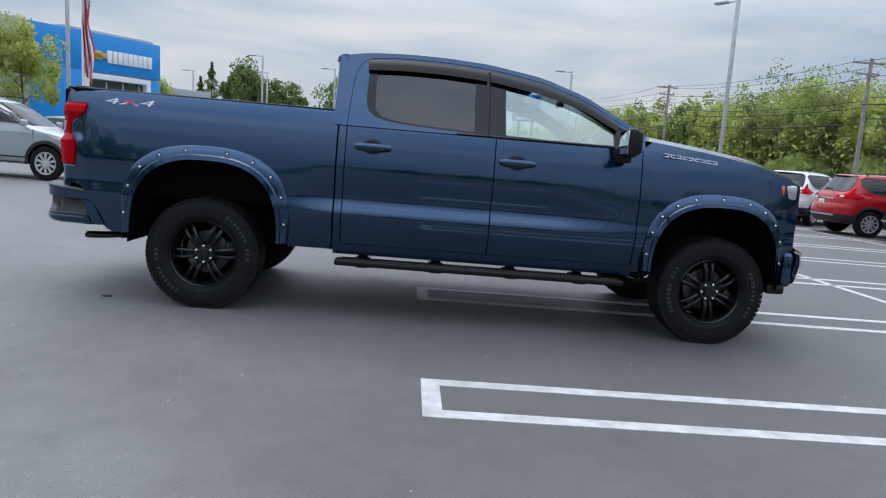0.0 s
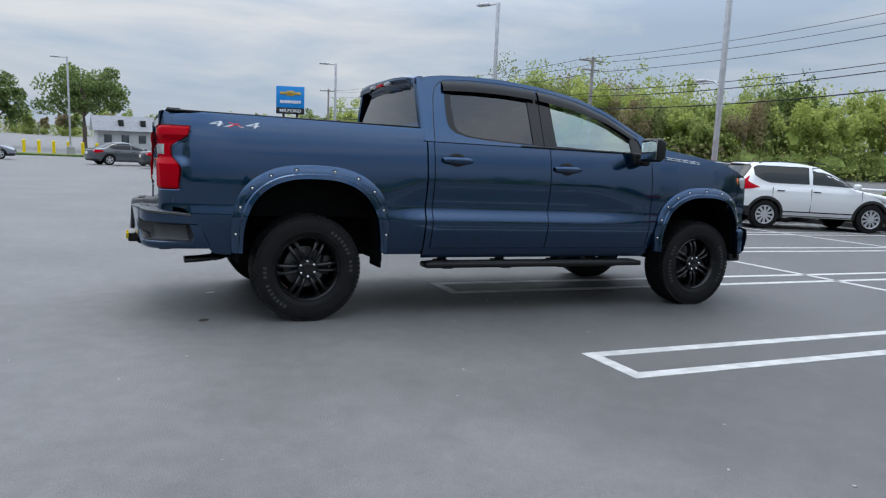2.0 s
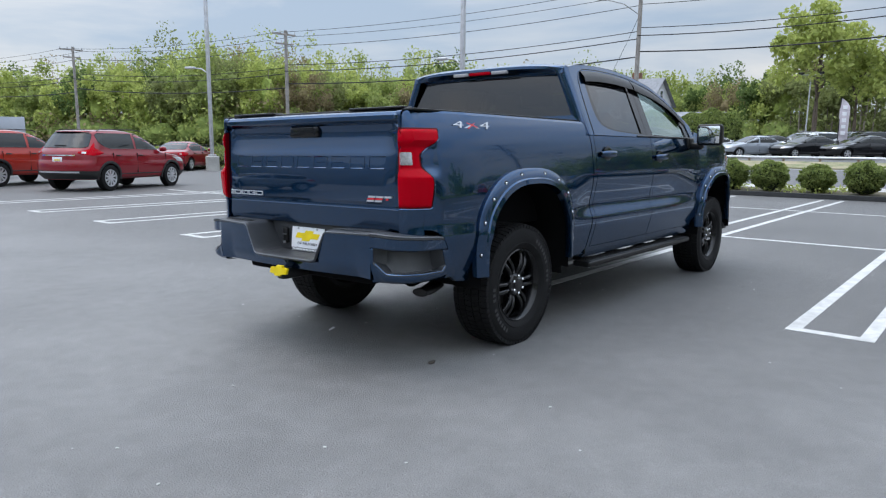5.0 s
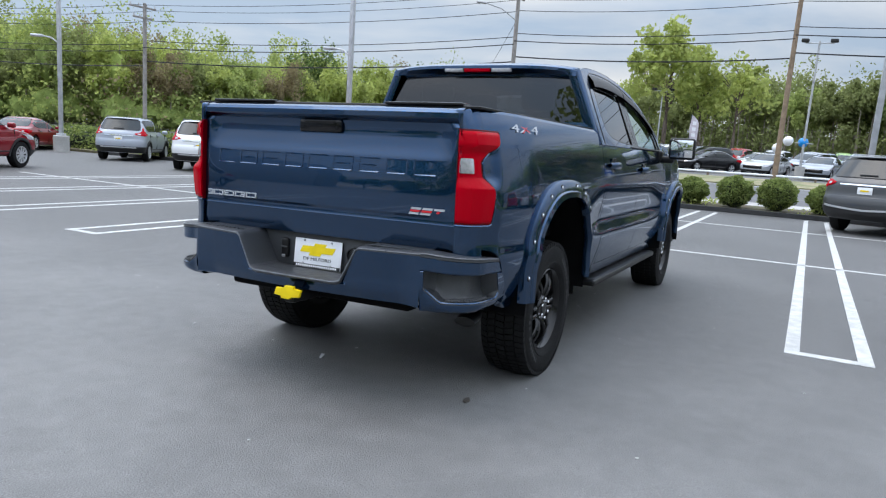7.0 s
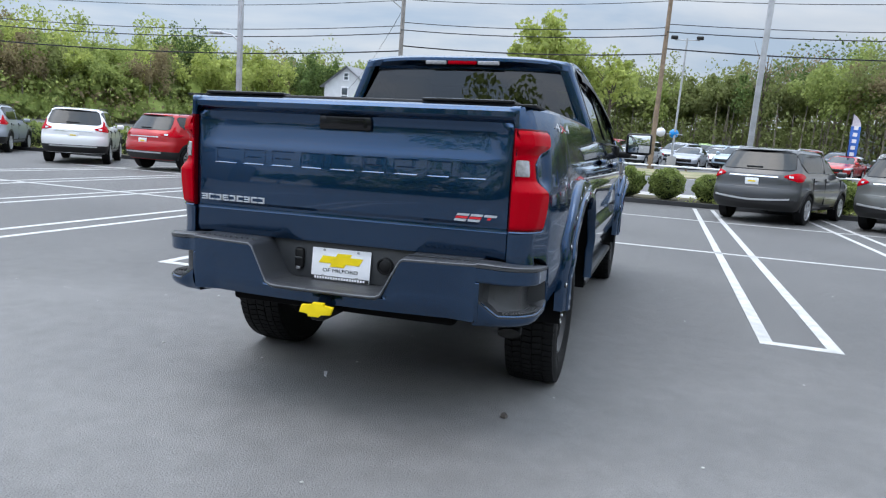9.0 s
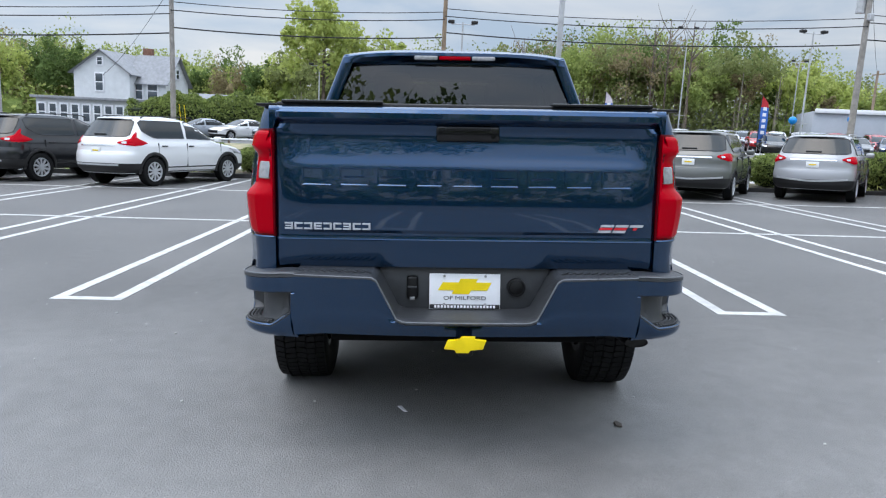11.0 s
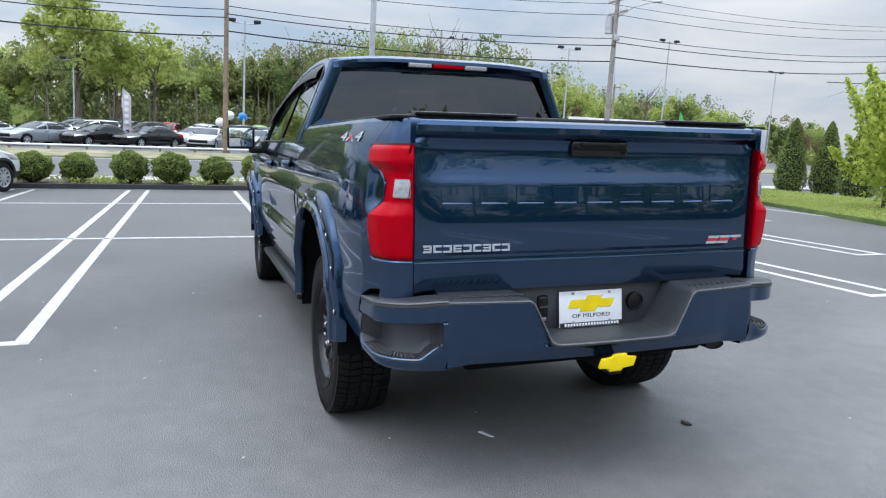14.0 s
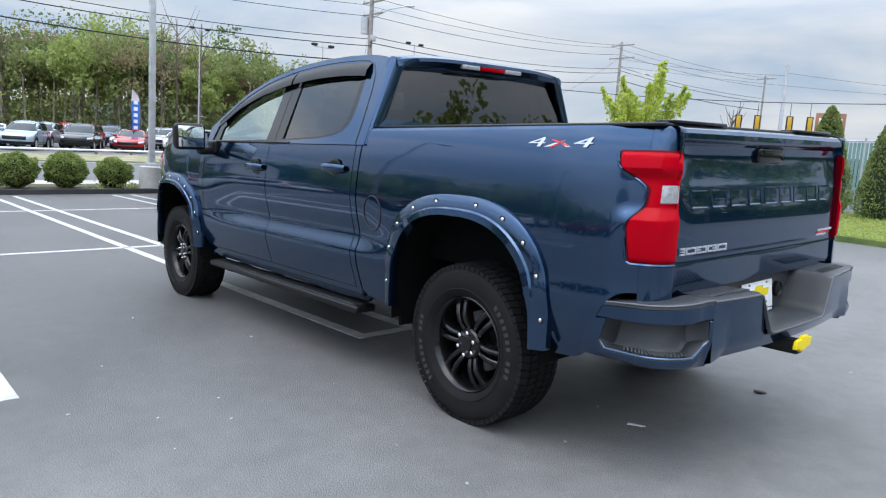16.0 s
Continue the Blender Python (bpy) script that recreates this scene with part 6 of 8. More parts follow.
WHITE, SILVER, GREY, BLACKC, RED, MAROON, ORANGE, NAVY, SKYB, LIME = (0.78, 0.79, 0.80), (0.34, 0.37, 0.42), (0.055, 0.058, 0.062), (0.012, 0.013, 0.015), (0.40, 0.008, 0.012), (0.22, 0.008, 0.016), (0.36, 0.022, 0.012), (0.02, 0.04, 0.10), (0.36, 0.46, 0.55), (0.30, 0.50, 0.10)
KERB = "cars along the kerb"
suv.matrix_basis = on_lot(13.7, 7.66, -23)
for c in suv.children_recursive:
    c.color = (*WHITE, 1)
tagged(suv, group=KERB)
big_suv.matrix_basis = on_lot(14.5, -3.75, -25)
for c in big_suv.children_recursive:
    c.color = (*GREY, 1)
tagged(big_suv, group=KERB)
red_pickup.matrix_basis = on_lot(14.35, -13.3, -42)
for c in red_pickup.children_recursive:
    c.color = (0.38, 0.004, 0.012, 1)
tagged(red_pickup, group=KERB)
park(suv, 14.35, 10.75, -22, BLACKC, "black sport utility car parked beside a white one", group=KERB)
park(suv, 13.85, 13.0, -5, RED, "bright red sport utility car parked in a row", group=KERB)
park(suv, 13.55, 16.0, 36, WHITE, "white sport utility car with a dark lower bumper", group=KERB)
park(suv, 14.9, 21.6, 36, SILVER, "pale silver sport utility car parked by the hedge", group=KERB)
park(big_suv, 14.4, -6.8, -31, (0.12, 0.125, 0.12), "grey-green large sport utility car by the kerb", group=KERB)
park(big_suv, 14.9, -10.3, -36, (0.34, 0.35, 0.37), "silver large sport utility car with red tail lamps", group=KERB)
sedan.matrix_basis = on_lot(15.2, 29.2, 34)
for c in sedan.children_recursive:
    c.color = (*MAROON, 1)
tagged(sedan, "dark maroon sedan car parked beside a lamp post", group=KERB)
park(suv, 5.2, 16.85, 24, MAROON, "deep red sport utility car with pale wheels", group="cars in the inner row")
park(suv, 3.75, 20.6, 24, ORANGE, "orange-red sport utility car parked in the inner row", group="cars in the inner row")
park(big_suv, 3.0, 25.3, 22, WHITE, "white large sport utility car parked in the inner row", group="cars in the inner row")
park(suv, 2.3, 30.2, 20, WHITE, "white sport utility car between others in a row", group="cars in the inner row")
park(suv, 1.7, 34.0, 18, RED, "red sport utility car at the end of a row", group="cars in the inner row")
park(sedan, 0.2, 38.5, 15, GREY, "dark sedan car in the inner row", group="cars in the inner row")
park(suv, -8.7, 9.95, 4, (0.34, 0.38, 0.41), "boxy silver-grey small car with pale wheels", scale=(0.9, 0.92, 1.02))
park(sedan, -10.6, 17.6, 2, (0.03, 0.03, 0.033), "black low sedan car parked behind a grey one")
park(suv, -10.6, 35.0, 40, (0.72, 0.74, 0.77), "white small hatchback car", scale=(0.88, 0.95, 0.9))
park(sedan, -11.6, 45.6, 12, (0.25, 0.28, 0.34), "silver-blue sedan car by a planted island")
park(sedan, -2.8, 42.6, 22, (0.10, 0.11, 0.12), "dark grey sedan car on open asphalt")
park(red_pickup, 4.9, 57.3, 190, WHITE, "white pickup truck crossing the far end of the car park")
park(suv, -14.5, 47.0, 30, (0.15, 0.16, 0.17), "dark sport utility car near the showroom")
park(sedan, -19.0, 56.0, 60, WHITE, "white sedan car in a far row")

# the car yard across the street
rng = random.Random(4)
palette = [WHITE, WHITE, SILVER, (0.30, 0.33, 0.37), BLACKC, (0.5, 0.52, 0.54), RED, NAVY, SKYB, (0.16, 0.17, 0.18), (0.62, 0.64, 0.67), WHITE]
names = {0: "white", 1: "white", 2: "silver", 3: "mid grey", 4: "black", 5: "pale grey", 6: "red", 7: "navy blue", 8: "pale blue", 9: "charcoal", 10: "light grey", 11: "white"}
k = 0
for row, (rx, yaw) in enumerate(((47.5, 133), (53.0, 129), (59.0, 131))):
    y = 15.5 if row == 0 else 11.0 - row
    while y > (-46, -43, -32)[row]:
        i = rng.randrange(12)
        tpl = sedan if rng.random() < (0.75 if row == 0 else 0.15) else suv
        kind = "sedan" if tpl is sedan else "sport utility"
        if not (row == 0 and (-18 > y > -21 or -36.2 > y > -39)):
            yaw_here = yaw if y > 3 else yaw + 26
            park(tpl, rx + rng.uniform(-0.5, 0.5) + (0 if yaw < 90 else 0), y, yaw_here + rng.uniform(-9, 9), palette[i], f"{names[i]} {kind} car in a yard across the street", False, group="cars in the yard across the street")
        y -= rng.uniform(2.75, 3.3)
        k += 1
for rx, y, col, lab in ((66, -4.5, LIME, "lime green boxy car in the far row"), (70, -13.5, (0.55, 0.02, 0.02), "red pickup-like car in the far row")):
    park(suv, rx, y, 185, col, lab, False, (1, 1, 1.05))
park(sedan, 22.0, -46.0, -30, (0.85, 0.5, 0.0), "yellow low sports car across the side street", False, (0.95, 1, 0.85))

# ---- kerb, verges and street ----
M_KERB = material("dark_asphalt_kerb", (0.035, 0.036, 0.038), 0.8, vary=0.4, scale=3, bump=0.6, bump_scale=60)
M_CONCRETE = material("pale_concrete", (0.42, 0.41, 0.39), 0.85, vary=0.25, scale=1.4, bump=0.4, bump_scale=70)
M_MULCH = material("mulch_and_soil", (0.10, 0.075, 0.05), 0.95, vary=0.6, scale=4, bump=1.0, bump_scale=40, second=(0.05, 0.06, 0.02))
M_GRASS = material("mown_grass", (0.115, 0.15, 0.04), 0.9, vary=0.5, scale=2.2, bump=1.0, bump_scale=70, second=(0.05, 0.10, 0.02))
M_DRY = material("dry_verge", (0.30, 0.25, 0.17), 0.95, vary=0.4, scale=1.2, bump=0.8, bump_scale=40, second=(0.13, 0.16, 0.06))
M_ROAD = material("street_asphalt", (0.13, 0.13, 0.132), 0.8, vary=0.25, scale=0.4, bump=0.4, bump_scale=60)
M_GALV = material("galvanised_metal", (0.50, 0.51, 0.53), 0.45, 0.4, vary=0.2, scale=5)
M_POLEWOOD = material("weathered_pole_wood", (0.27, 0.20, 0.14), 0.9, vary=0.4, scale=3, bump=0.5, bump_scale=30)
M_POLEGREY = material("grey_pole_wood", (0.30, 0.28, 0.26), 0.9, vary=0.35, scale=3, bump=0.5, bump_scale=30)
M_WIRE = material("black_cable", (0.02, 0.02, 0.022), 0.7)


def strip(name, pts_a, pts_b, z, mat, label, category, n=24, drop=0.4):
    """A slab between two lines on the ground, its top z above it."""
    rows = []
    for k in range(n + 1):
        u = k / n
        a, b = [tuple(np.array(p) + (np.array(q) - np.array(p)) * u) for p, q in (pts_a, pts_b)]
        row = [(a[0], a[1], ground_z(*a) - drop)]
        for v in np.linspace(0, 1, 9):
            x, y = a[0] + (b[0] - a[0]) * v, a[1] + (b[1] - a[1]) * v
            row.append((x, y, ground_z(x, y) + z))
        row.append((b[0], b[1], ground_z(*b) - drop))
        rows.append(row)
    verts, faces = grid(rows)
    ob = raw(name, verts, faces, mat)
    return tagged(ob, label, category, kind="structure")


strip("kerb", ((17.3, -14.0), (17.3, 26.0)), ((17.5, -14.0), (17.5, 26.0)), 0.125, M_KERB, "dark asphalt kerb along the planted strip", "kerb")
strip("planting_bed", ((17.5, -17.0), (17.5, 44.0)), ((19.7, -17.0), (19.7, 44.0)), 0.10, M_MULCH, "narrow planted strip of soil and weeds", "ground")
strip("pavement", ((19.7, -40.0), (19.7, 60.0)), ((21.4, -40.0), (21.4, 60.0)), 0.09, M_CONCRETE, "pale concrete pavement beside the street", "pavement")
strip("road", ((21.4, -160.0), (21.4, 160.0)), ((35.5, -160.0), (35.5, 160.0)), 0.012, M_ROAD, "grey asphalt street", "road", 60)
strip("verge", ((35.5, -160.0), (35.5, 160.0)), ((40.0, -160.0), (40.0, 160.0)), 0.07, M_DRY, "dry grass verge beyond the street", "ground", 60)
strip("kerb", ((17.3, -14.0), (13.6, -14.9)), ((17.5, -13.8), (13.6, -14.7)), 0.11, M_KERB, "dark asphalt kerb at the end of the strip", "kerb")
strip("lawn", ((13.4, -14.6), (0.9, -10.16)), ((13.0, -20.5), (0.74, -16.24)), 0.10, M_GRASS, "strip of fresh green grass", "ground", 40)
strip("lawn", ((19.6, -14.6), (13.4, -14.6)), ((19.6, -20.8), (13.0, -20.5)), 0.10, M_GRASS, "corner of fresh green grass", "ground", 20)
for x in (22.0, 34.6):
    strip("road_edge_line", ((x, -120.0), (x, 120.0)), ((x + 0.14, -120.0), (x + 0.14, 120.0)), 0.02, M_LINE, "white edge line of the street", "road marking", 40, 0.1)
strip("island", ((-9.5, 57.0), (2.0, 61.5)), ((-9.9, 60.0), (1.4, 64.0)), 0.14, M_GRASS, "grassy island between car rows", "ground")
painted(8.6, 11.0, -10.55, -10.45)
painted(7.6, 11.8, -13.3, -13.2)

# guard rail
rail = thing("guard_rail", on_ground(40.6, 0), "low white guard rail on short posts", "guard rail")
for k in range(34):
    y = 26 - k * 1.9
    part("post", box((40.6, y, ground_z(40.6, y) + 0.12), (0.12, 0.12, 0.36), 0.01), M_POLEWOOD, rail, at=rail.matrix_basis.inverted())
for k in range(34):
    ya, yb = 26 - k * 1.9, 26 - (k + 1) * 1.9
    za, zb = ground_z(40.6, ya) + 0.25, ground_z(40.6, yb) + 0.25
    part("beam", cyl((40.52, ya, za), (40.52, yb, zb), 0.06, n=8), M_WHITE, rail, "white rail", at=rail.matrix_basis.inverted())


# lamp posts
def lamp_post(x, y, h, yaw, base=0.7, heads=1, side=0.0):
    root = thing("lamp_post", on_ground(x, y, yaw), "tall grey square lamp post on a concrete base", "lamp post", "lamp posts of the car park")
    if base:
        part("concrete_base", lathe([(-0.1, 0.33), (base, 0.33), (base + 0.02, 0.30), (base + 0.03, 0.0)], 24), M_CONCRETE, root, "round concrete base", at=pose(0, 0, 0, 90, 0, 0))
        part("base_plate", box((0, 0, base + 0.07), (0.30, 0.30, 0.10), 0.01), M_GALV, root)
    part("pole", prism([(-0.075, -0.075), (0.075, -0.075), (0.075, 0.075), (-0.075, 0.075)], base, h, "xy", 0.012), M_GALV, root)
    for k in range(heads):
        s = 1 if k == 0 else -1
        part("arm", box((s * 0.35, 0, h - 0.08), (0.6, 0.06, 0.06), 0.01), M_GALV, root)
        bm = box((s * 0.92, 0, h - 0.05), (0.72, 0.34, 0.13), 0.04, seg=3)
        part("lamp_head", bm, M_GALV, root, "flat grey lamp head")
    if side:
        part("side_arm", tube([(0.05, 0, side - 0.25), (0.35, 0, side - 0.05), (0.75, 0, side)], 0.03, 8), M_GALV, root)
        part("side_lamp", box((0.95, 0, side), (0.5, 0.22, 0.11), 0.04, seg=3), M_GALV, root, "small side lamp")
    return root


lamp_post(17.8, -3.55, 9.3, 90, 0.70)
lamp_post(17.7, 13.1, 9.3, 90, 0.70, side=4.6)
lamp_post(16.4, 27.7, 9.6, 120, 0.70, side=5.0)
lamp_post(-15.4, 30.0, 9.6, 180, 0.7)
lamp_post(13.5, 49.0, 8.4, 180, 0.7)
lamp_post(-6.0, 62.0, 8.2, 180, 0.7)
lamp_post(-12.3, 60.0, 8.6, 180, 0.7)
lamp_post(-15.5, 78.0, 8.6, 180, 0.7)
lamp_post(-24.5, 80.0, 8.2, 180, 0.7)


def flood_post(x, y, h, yaw=90):
    root = thing("flood_light_post", on_ground(x, y, yaw), "slim grey pole with two flood lamps on top", "lamp post", "flood lamp poles of the yard")
    part("pole", cyl((0, 0, -0.1), (0, 0, h), 0.075, 0.05, 12), M_GALV, root)
    part("crossarm", cyl((-0.75, 0, h - 0.12), (0.75, 0, h - 0.12), 0.03, n=8), M_GALV, root)
    for s in (-1, 1):
        part("flood_lamp", box((s * 0.75, 0, h + 0.02), (0.42, 0.36, 0.2), 0.06, seg=3), M_TRIM, root, "dark flood lamp")
    part("low_crossarm", box((0, 0, h * 0.27), (1.0, 0.05, 0.05), 0.005), M_GALV, root)
    part("concrete_base", cyl((0, 0, -0.1), (0, 0, 0.8), 0.28, n=16), M_CONCRETE, root)
    return root


for x, y, h in ((43.0, -1.6, 8.0), (64.0, -23.5, 11.0), (50.0, -38.0, 10.5), (58.0, -58.0, 10.0), (62.0, 10.5, 6.5), (46.5, -26.2, 8.6), (75.0, -40.0, 9.5)):
    flood_post(x, y, h)


# utility poles
def utility_pole(x, y, h, mat, arms=(), lamp=None, transformer=False, lean=0.0, rad=0.16):
    root = thing("utility_pole", on_ground(x, y) @ pose(0, 0, 0, lean, 0, 0), "tall wooden utility pole with crossarms and cables", "utility pole", "utility poles along the street")
    part("pole", cyl((0, 0, -0.3), (0, 0, h), rad, rad * 0.72, 14), mat, root)
    for z, wd in arms:
        arm = part("crossarm", box((-0.14, 0, z), (0.10, 0.12, 0.12), 0.01) if wd == 0 else box((-0.16, 0, z), (wd, 0.10, 0.12), 0.01), mat, root)
        for k in range(4):
            part("insulator", cyl((-0.16 + wd * (k / 3 - 0.5) * 0.92, 0, z + 0.06), (-0.16 + wd * (k / 3 - 0.5) * 0.92, 0, z + 0.24), 0.05, 0.035, 10), M_GALV, arm)
    if transformer:
        part("transformer", cyl((0.35, 0.25, h - 2.6), (0.35, 0.25, h - 1.5), 0.27, n=18), M_GALV, root, "grey round transformer")
        part("bracket_box", box((-0.3, 0, h - 2.9), (0.3, 0.3, 0.4), 0.03), M_GALV, root)
    if lamp:
        dx, dy, z = lamp
        arm = part("lamp_arm", tube([(0, 0, z - 0.8), (dx * 0.5, dy * 0.5, z - 0.2), (dx, dy, z)], 0.035, 8), M_GALV, root)
        d = Vector((dx, dy, 0)).normalized()
        part("lamp_head", box((0.3, 0, 0), (0.62, 0.24, 0.12), 0.05, seg=3), M_GALV, root, "grey cobra-head street lamp", at=pose(dx, dy, z, 0, 0, math.degrees(math.atan2(d.y, d.x))))
    return root


POLES = ((31.5, 40.5, 9.6), (37.8, 15.1, 10.6), (40.6, -0.4, 11.0), (38.4, -25.0, 11.2), (46.5, -64.9, 14.2))
utility_pole(31.5, 40.5, 9.6, M_POLEGREY, ((9.3, 2.2), (8.6, 1.6)))
utility_pole(28.0, 68.0, 10.0, M_POLEGREY, ((9.7, 2.2), (9.0, 1.6)))
utility_pole(25.0, 96.0, 10.0, M_POLEGREY, ((9.7, 2.2),))
utility_pole(37.8, 15.1, 10.6, M_POLEGREY, ((10.2, 2.2),), (-1.6, 1.4, 9.6))
utility_pole(40.6, -0.4, 11.0, M_POLEWOOD, ((10.5, 2.2),))
utility_pole(38.4, -25.0, 11.4, M_POLEGREY, ((10.9, 2.4), (10.1, 2.2)), (-2.2, -1.2, 10.6), True, rad=0.2)
utility_pole(46.5, -64.9, 14.4, M_POLEGREY, ((14.0, 3.0), (12.6, 3.4)), (-1.2, -3.2, 11.2), rad=0.2)
utility_pole(41.5, -90.0, 13.4, M_POLEGREY, ((13.0, 2.6),))
utility_pole(33.5, -78.0, 13.0, M_GALV, (), rad=0.24)
utility_pole(72.0, -47.0, 8.6, M_POLEWOOD, ((8.2, 2.2),))
guard = thing("guy_wire_guard", on_ground(37.4, 14.5), "thin yellow guy-wire sleeves beside a utility pole", "guy wire")
for d in (0.0, 0.28):
    part("guy_sleeve", cyl((-0.1, -0.15 - d, 0.0), (0.0, 0.12 - d, 2.4), 0.015, n=8), M_YELLOW, guard, "yellow guy-wire sleeve")


def cable(a, b, sag, r=0.014):
    pts = []
    for k in range(19):
        u = k / 18
        pts.append((a[0] + (b[0] - a[0]) * u, a[1] + (b[1] - a[1]) * u, a[2] + (b[2] - a[2]) * u - sag * 4 * u * (1 - u)))
    ob = part("power_cable", tube(pts, r, 5), M_WIRE)
    return tagged(ob, "thin black overhead cable between poles", "cable", "overhead cables along the street")


line = ((25.0, 96.0, 10.0), (28.0, 68.0, 10.0)) + POLES + ((41.5, -90.0, 13.2),)
for (xa, ya, ha), (xb, yb, hb) in zip(line, line[1:]):
    za, zb = ground_z(xa, ya), ground_z(xb, yb)
    far = math.hypot(xb - xa, yb - ya)
    for da, db, off, r in ((0.25, 0.25, -1.0, 0.016), (0.35, 0.35, 0.9, 0.016), (1.15, 1.2, 0.15, 0.02), (2.5, 2.7, 0.2, 0.024), (3.0, 3.2, -0.2, 0.03), (3.9, 4.2, 0.2, 0.04)):
        cable((xa + off, ya, za + ha - da), (xb + off, yb, zb + hb - db), far * 0.016, r)
za = ground_z(38.4, -25) + 10.6
for a, b, s in (((38.4, -25, za), (72, -47, ground_z(72, -47) + 8.2), 0.5), ((46.5, -64.9, 13.0), (33.5, -78, 12.2), 0.3), ((33.5, -78, 12.5), (10, -95, 11.0), 0.5), ((46.5, -64.9, 12.2), (10, -92, 10.0), 0.6), ((46.5, -64.9, 13.2), (80, -90, 11), 0.6), ((37.8, 15.1, 8.2), (60.5, 29.5, 4.0), 0.5)):
    cable(a, b, s)

# traffic lights on a span wire
cable((38.4, -44.0, 7.3), (8.0, -57.6, 7.1), 0.55, 0.03)
M_TLYELLOW = material("traffic_light_yellow", (0.55, 0.32, 0.02), 0.5, vary=0.15, scale=4)
for k, (x, y) in enumerate(((24.48, -50.25), (23.28, -50.8), (21.23, -51.75), (20.0, -52.3))):
    root = thing("traffic_light", pose(x, y, 5.05, 0, 0, 118 + 14 * (k % 2)), "yellow three-lamp traffic light hung from a wire", "traffic light", "traffic lights over the crossing")
    part("housing", box((0, 0, 0), (0.34, 0.3, 1.05), 0.04), M_TLYELLOW, root)
    part("back_plate", box((0.06, 0, 0), (0.02, 0.5, 1.2), 0.01), M_TRIM, root)
    for j, col in enumerate((M_REDLENS, M_AMBER, M_TRIM)):
        part("lens", cyl((-0.17, 0, 0.33 - j * 0.33), (-0.22, 0, 0.33 - j * 0.33), 0.11, n=16), col, root)
    part("hanger", cyl((0, 0, 0.5), (0, 0, 1.62), 0.02, n=6), M_WIRE, root)

shop_sign = thing("roadside_sign", on_ground(24.0, -66.8, -70), "brown and orange roadside sign on a pole", "sign")
part("pole", cyl((0, 0, 0), (0, 0, 5.4), 0.10, n=10), M_TRIM, shop_sign)
part("sign_panel", box((0, 0, 5.9), (0.25, 2.5, 1.9), 0.06), material("faded_brown_sign", (0.30, 0.14, 0.08), 0.6, vary=0.2, scale=2), shop_sign, "brown sign panel")
part("sign_bar", box((-0.14, 0, 6.1), (0.04, 1.9, 0.5), 0.02), M_WHITE, shop_sign, "plain pale bar")
part("sign_bar", box((-0.14, 0, 5.45), (0.04, 1.5, 0.3), 0.02), M_AMBER, shop_sign, "plain orange bar")

# ---- the white house ----
M_SIDING = material("white_house_siding", (0.62, 0.64, 0.655), 0.75, vary=0.1, scale=2.0, bump=0.3, bump_scale=8)
M_ROOF = material("grey_roof_shingle", (0.27, 0.28, 0.30), 0.9, vary=0.25, scale=3, bump=0.6, bump_scale=12)
M_BRICK = material("brown_brick", (0.20, 0.10, 0.07), 0.9, vary=0.4, scale=5, bump=0.5, bump_scale=14)
M_PANE = material("dark_window_pane", (0.05, 0.065, 0.08), 0.08, coat=1.0)
hz = ground_z(60, 30)
house = thing("house", pose(60, 30.2, hz, 0, 0, -4), "white two-storey clapboard house with a glazed porch", "house")


def gable_block(x0, x1, y0, y1, eave, apex, along, over=0.35):
    if along == "x":
        m = (y0 + y1) / 2
        wall = prism([(y0, 0), (y1, 0), (y1, eave), (m, apex), (y0, eave)], x0, x1, "yz")
        part("wall", wall, M_SIDING, house)
        for ya, s in ((y0, -1), (y1, 1)):
            k = (apex - eave) / abs(m - ya)
            rows = [[(x, ya + s * over, eave - k * over + 0.08), (x, m, apex + 0.10), (x, m, apex + 0.02), (x, ya + s * over, eave - k * over)] for x in (x0 - over, x1 + over)]
            verts, faces = grid([r + r[:1] for r in rows])
            raw("roof", verts, faces, M_ROOF, house)
    else:
        m = (x0 + x1) / 2
        part("wall", prism([(x0, 0), (x1, 0), (x1, eave), (m, apex), (x0, eave)], y0, y1, "xz"), M_SIDING, house)
        for xa, s in ((x0, -1), (x1, 1)):
            k = (apex - eave) / abs(m - xa)
            rows = [[(xa + s * over, y, eave - k * over + 0.08), (m, y, apex + 0.10), (m, y, apex + 0.02), (xa + s * over, y, eave - k * over)] for y in (y0 - over, y1 + over)]
            verts, faces = grid([r + r[:1] for r in rows])
            raw("roof", verts, faces, M_ROOF, house)


def house_window(x, y, z, wd, ht, face):
    """face: the axis along which the window looks, -x or -y."""
    fr = thing("window", pose(x, y, z, 0, 0, 0 if face == "x" else 90), "", "")
    fr.parent = house
    part("window_frame", box((0, 0, 0), (0.10, wd + 0.22, ht + 0.24), 0.01), M_WHITE, fr)
    part("pane", box((-0.045, 0, ht * 0.26), (0.03, wd, ht * 0.46), 0.003), M_PANE, fr)
    part("pane", box((-0.045, 0, -ht * 0.26), (0.03, wd, ht * 0.46), 0.003), M_PANE, fr)


gable_block(0, 6.5, -3.5, 1.5, 5.2, 7.0, "x")
gable_block(1.2, 6.0, -6.2, -2.9, 4.6, 6.9, "y")
part("porch", box((-1.6, -1.95, 1.35), (3.2, 9.9, 2.7)), M_SIDING, house)
part("porch_roof", box((-1.7, -1.95, 2.78), (3.7, 10.6, 0.22), 0.03), M_ROOF, house)
for k in range(10):
    house_window(-3.22, 2.5 - k * 0.96, 1.55, 0.52, 1.35, "x")
house_window(-0.02, -0.8, 4.3, 0.62, 1.45, "x")
house_window(-0.02, -0.9, 6.1, 0.40, 0.6, "x")
house_window(1.18, -3.7, 3.75, 0.7, 1.5, "x")
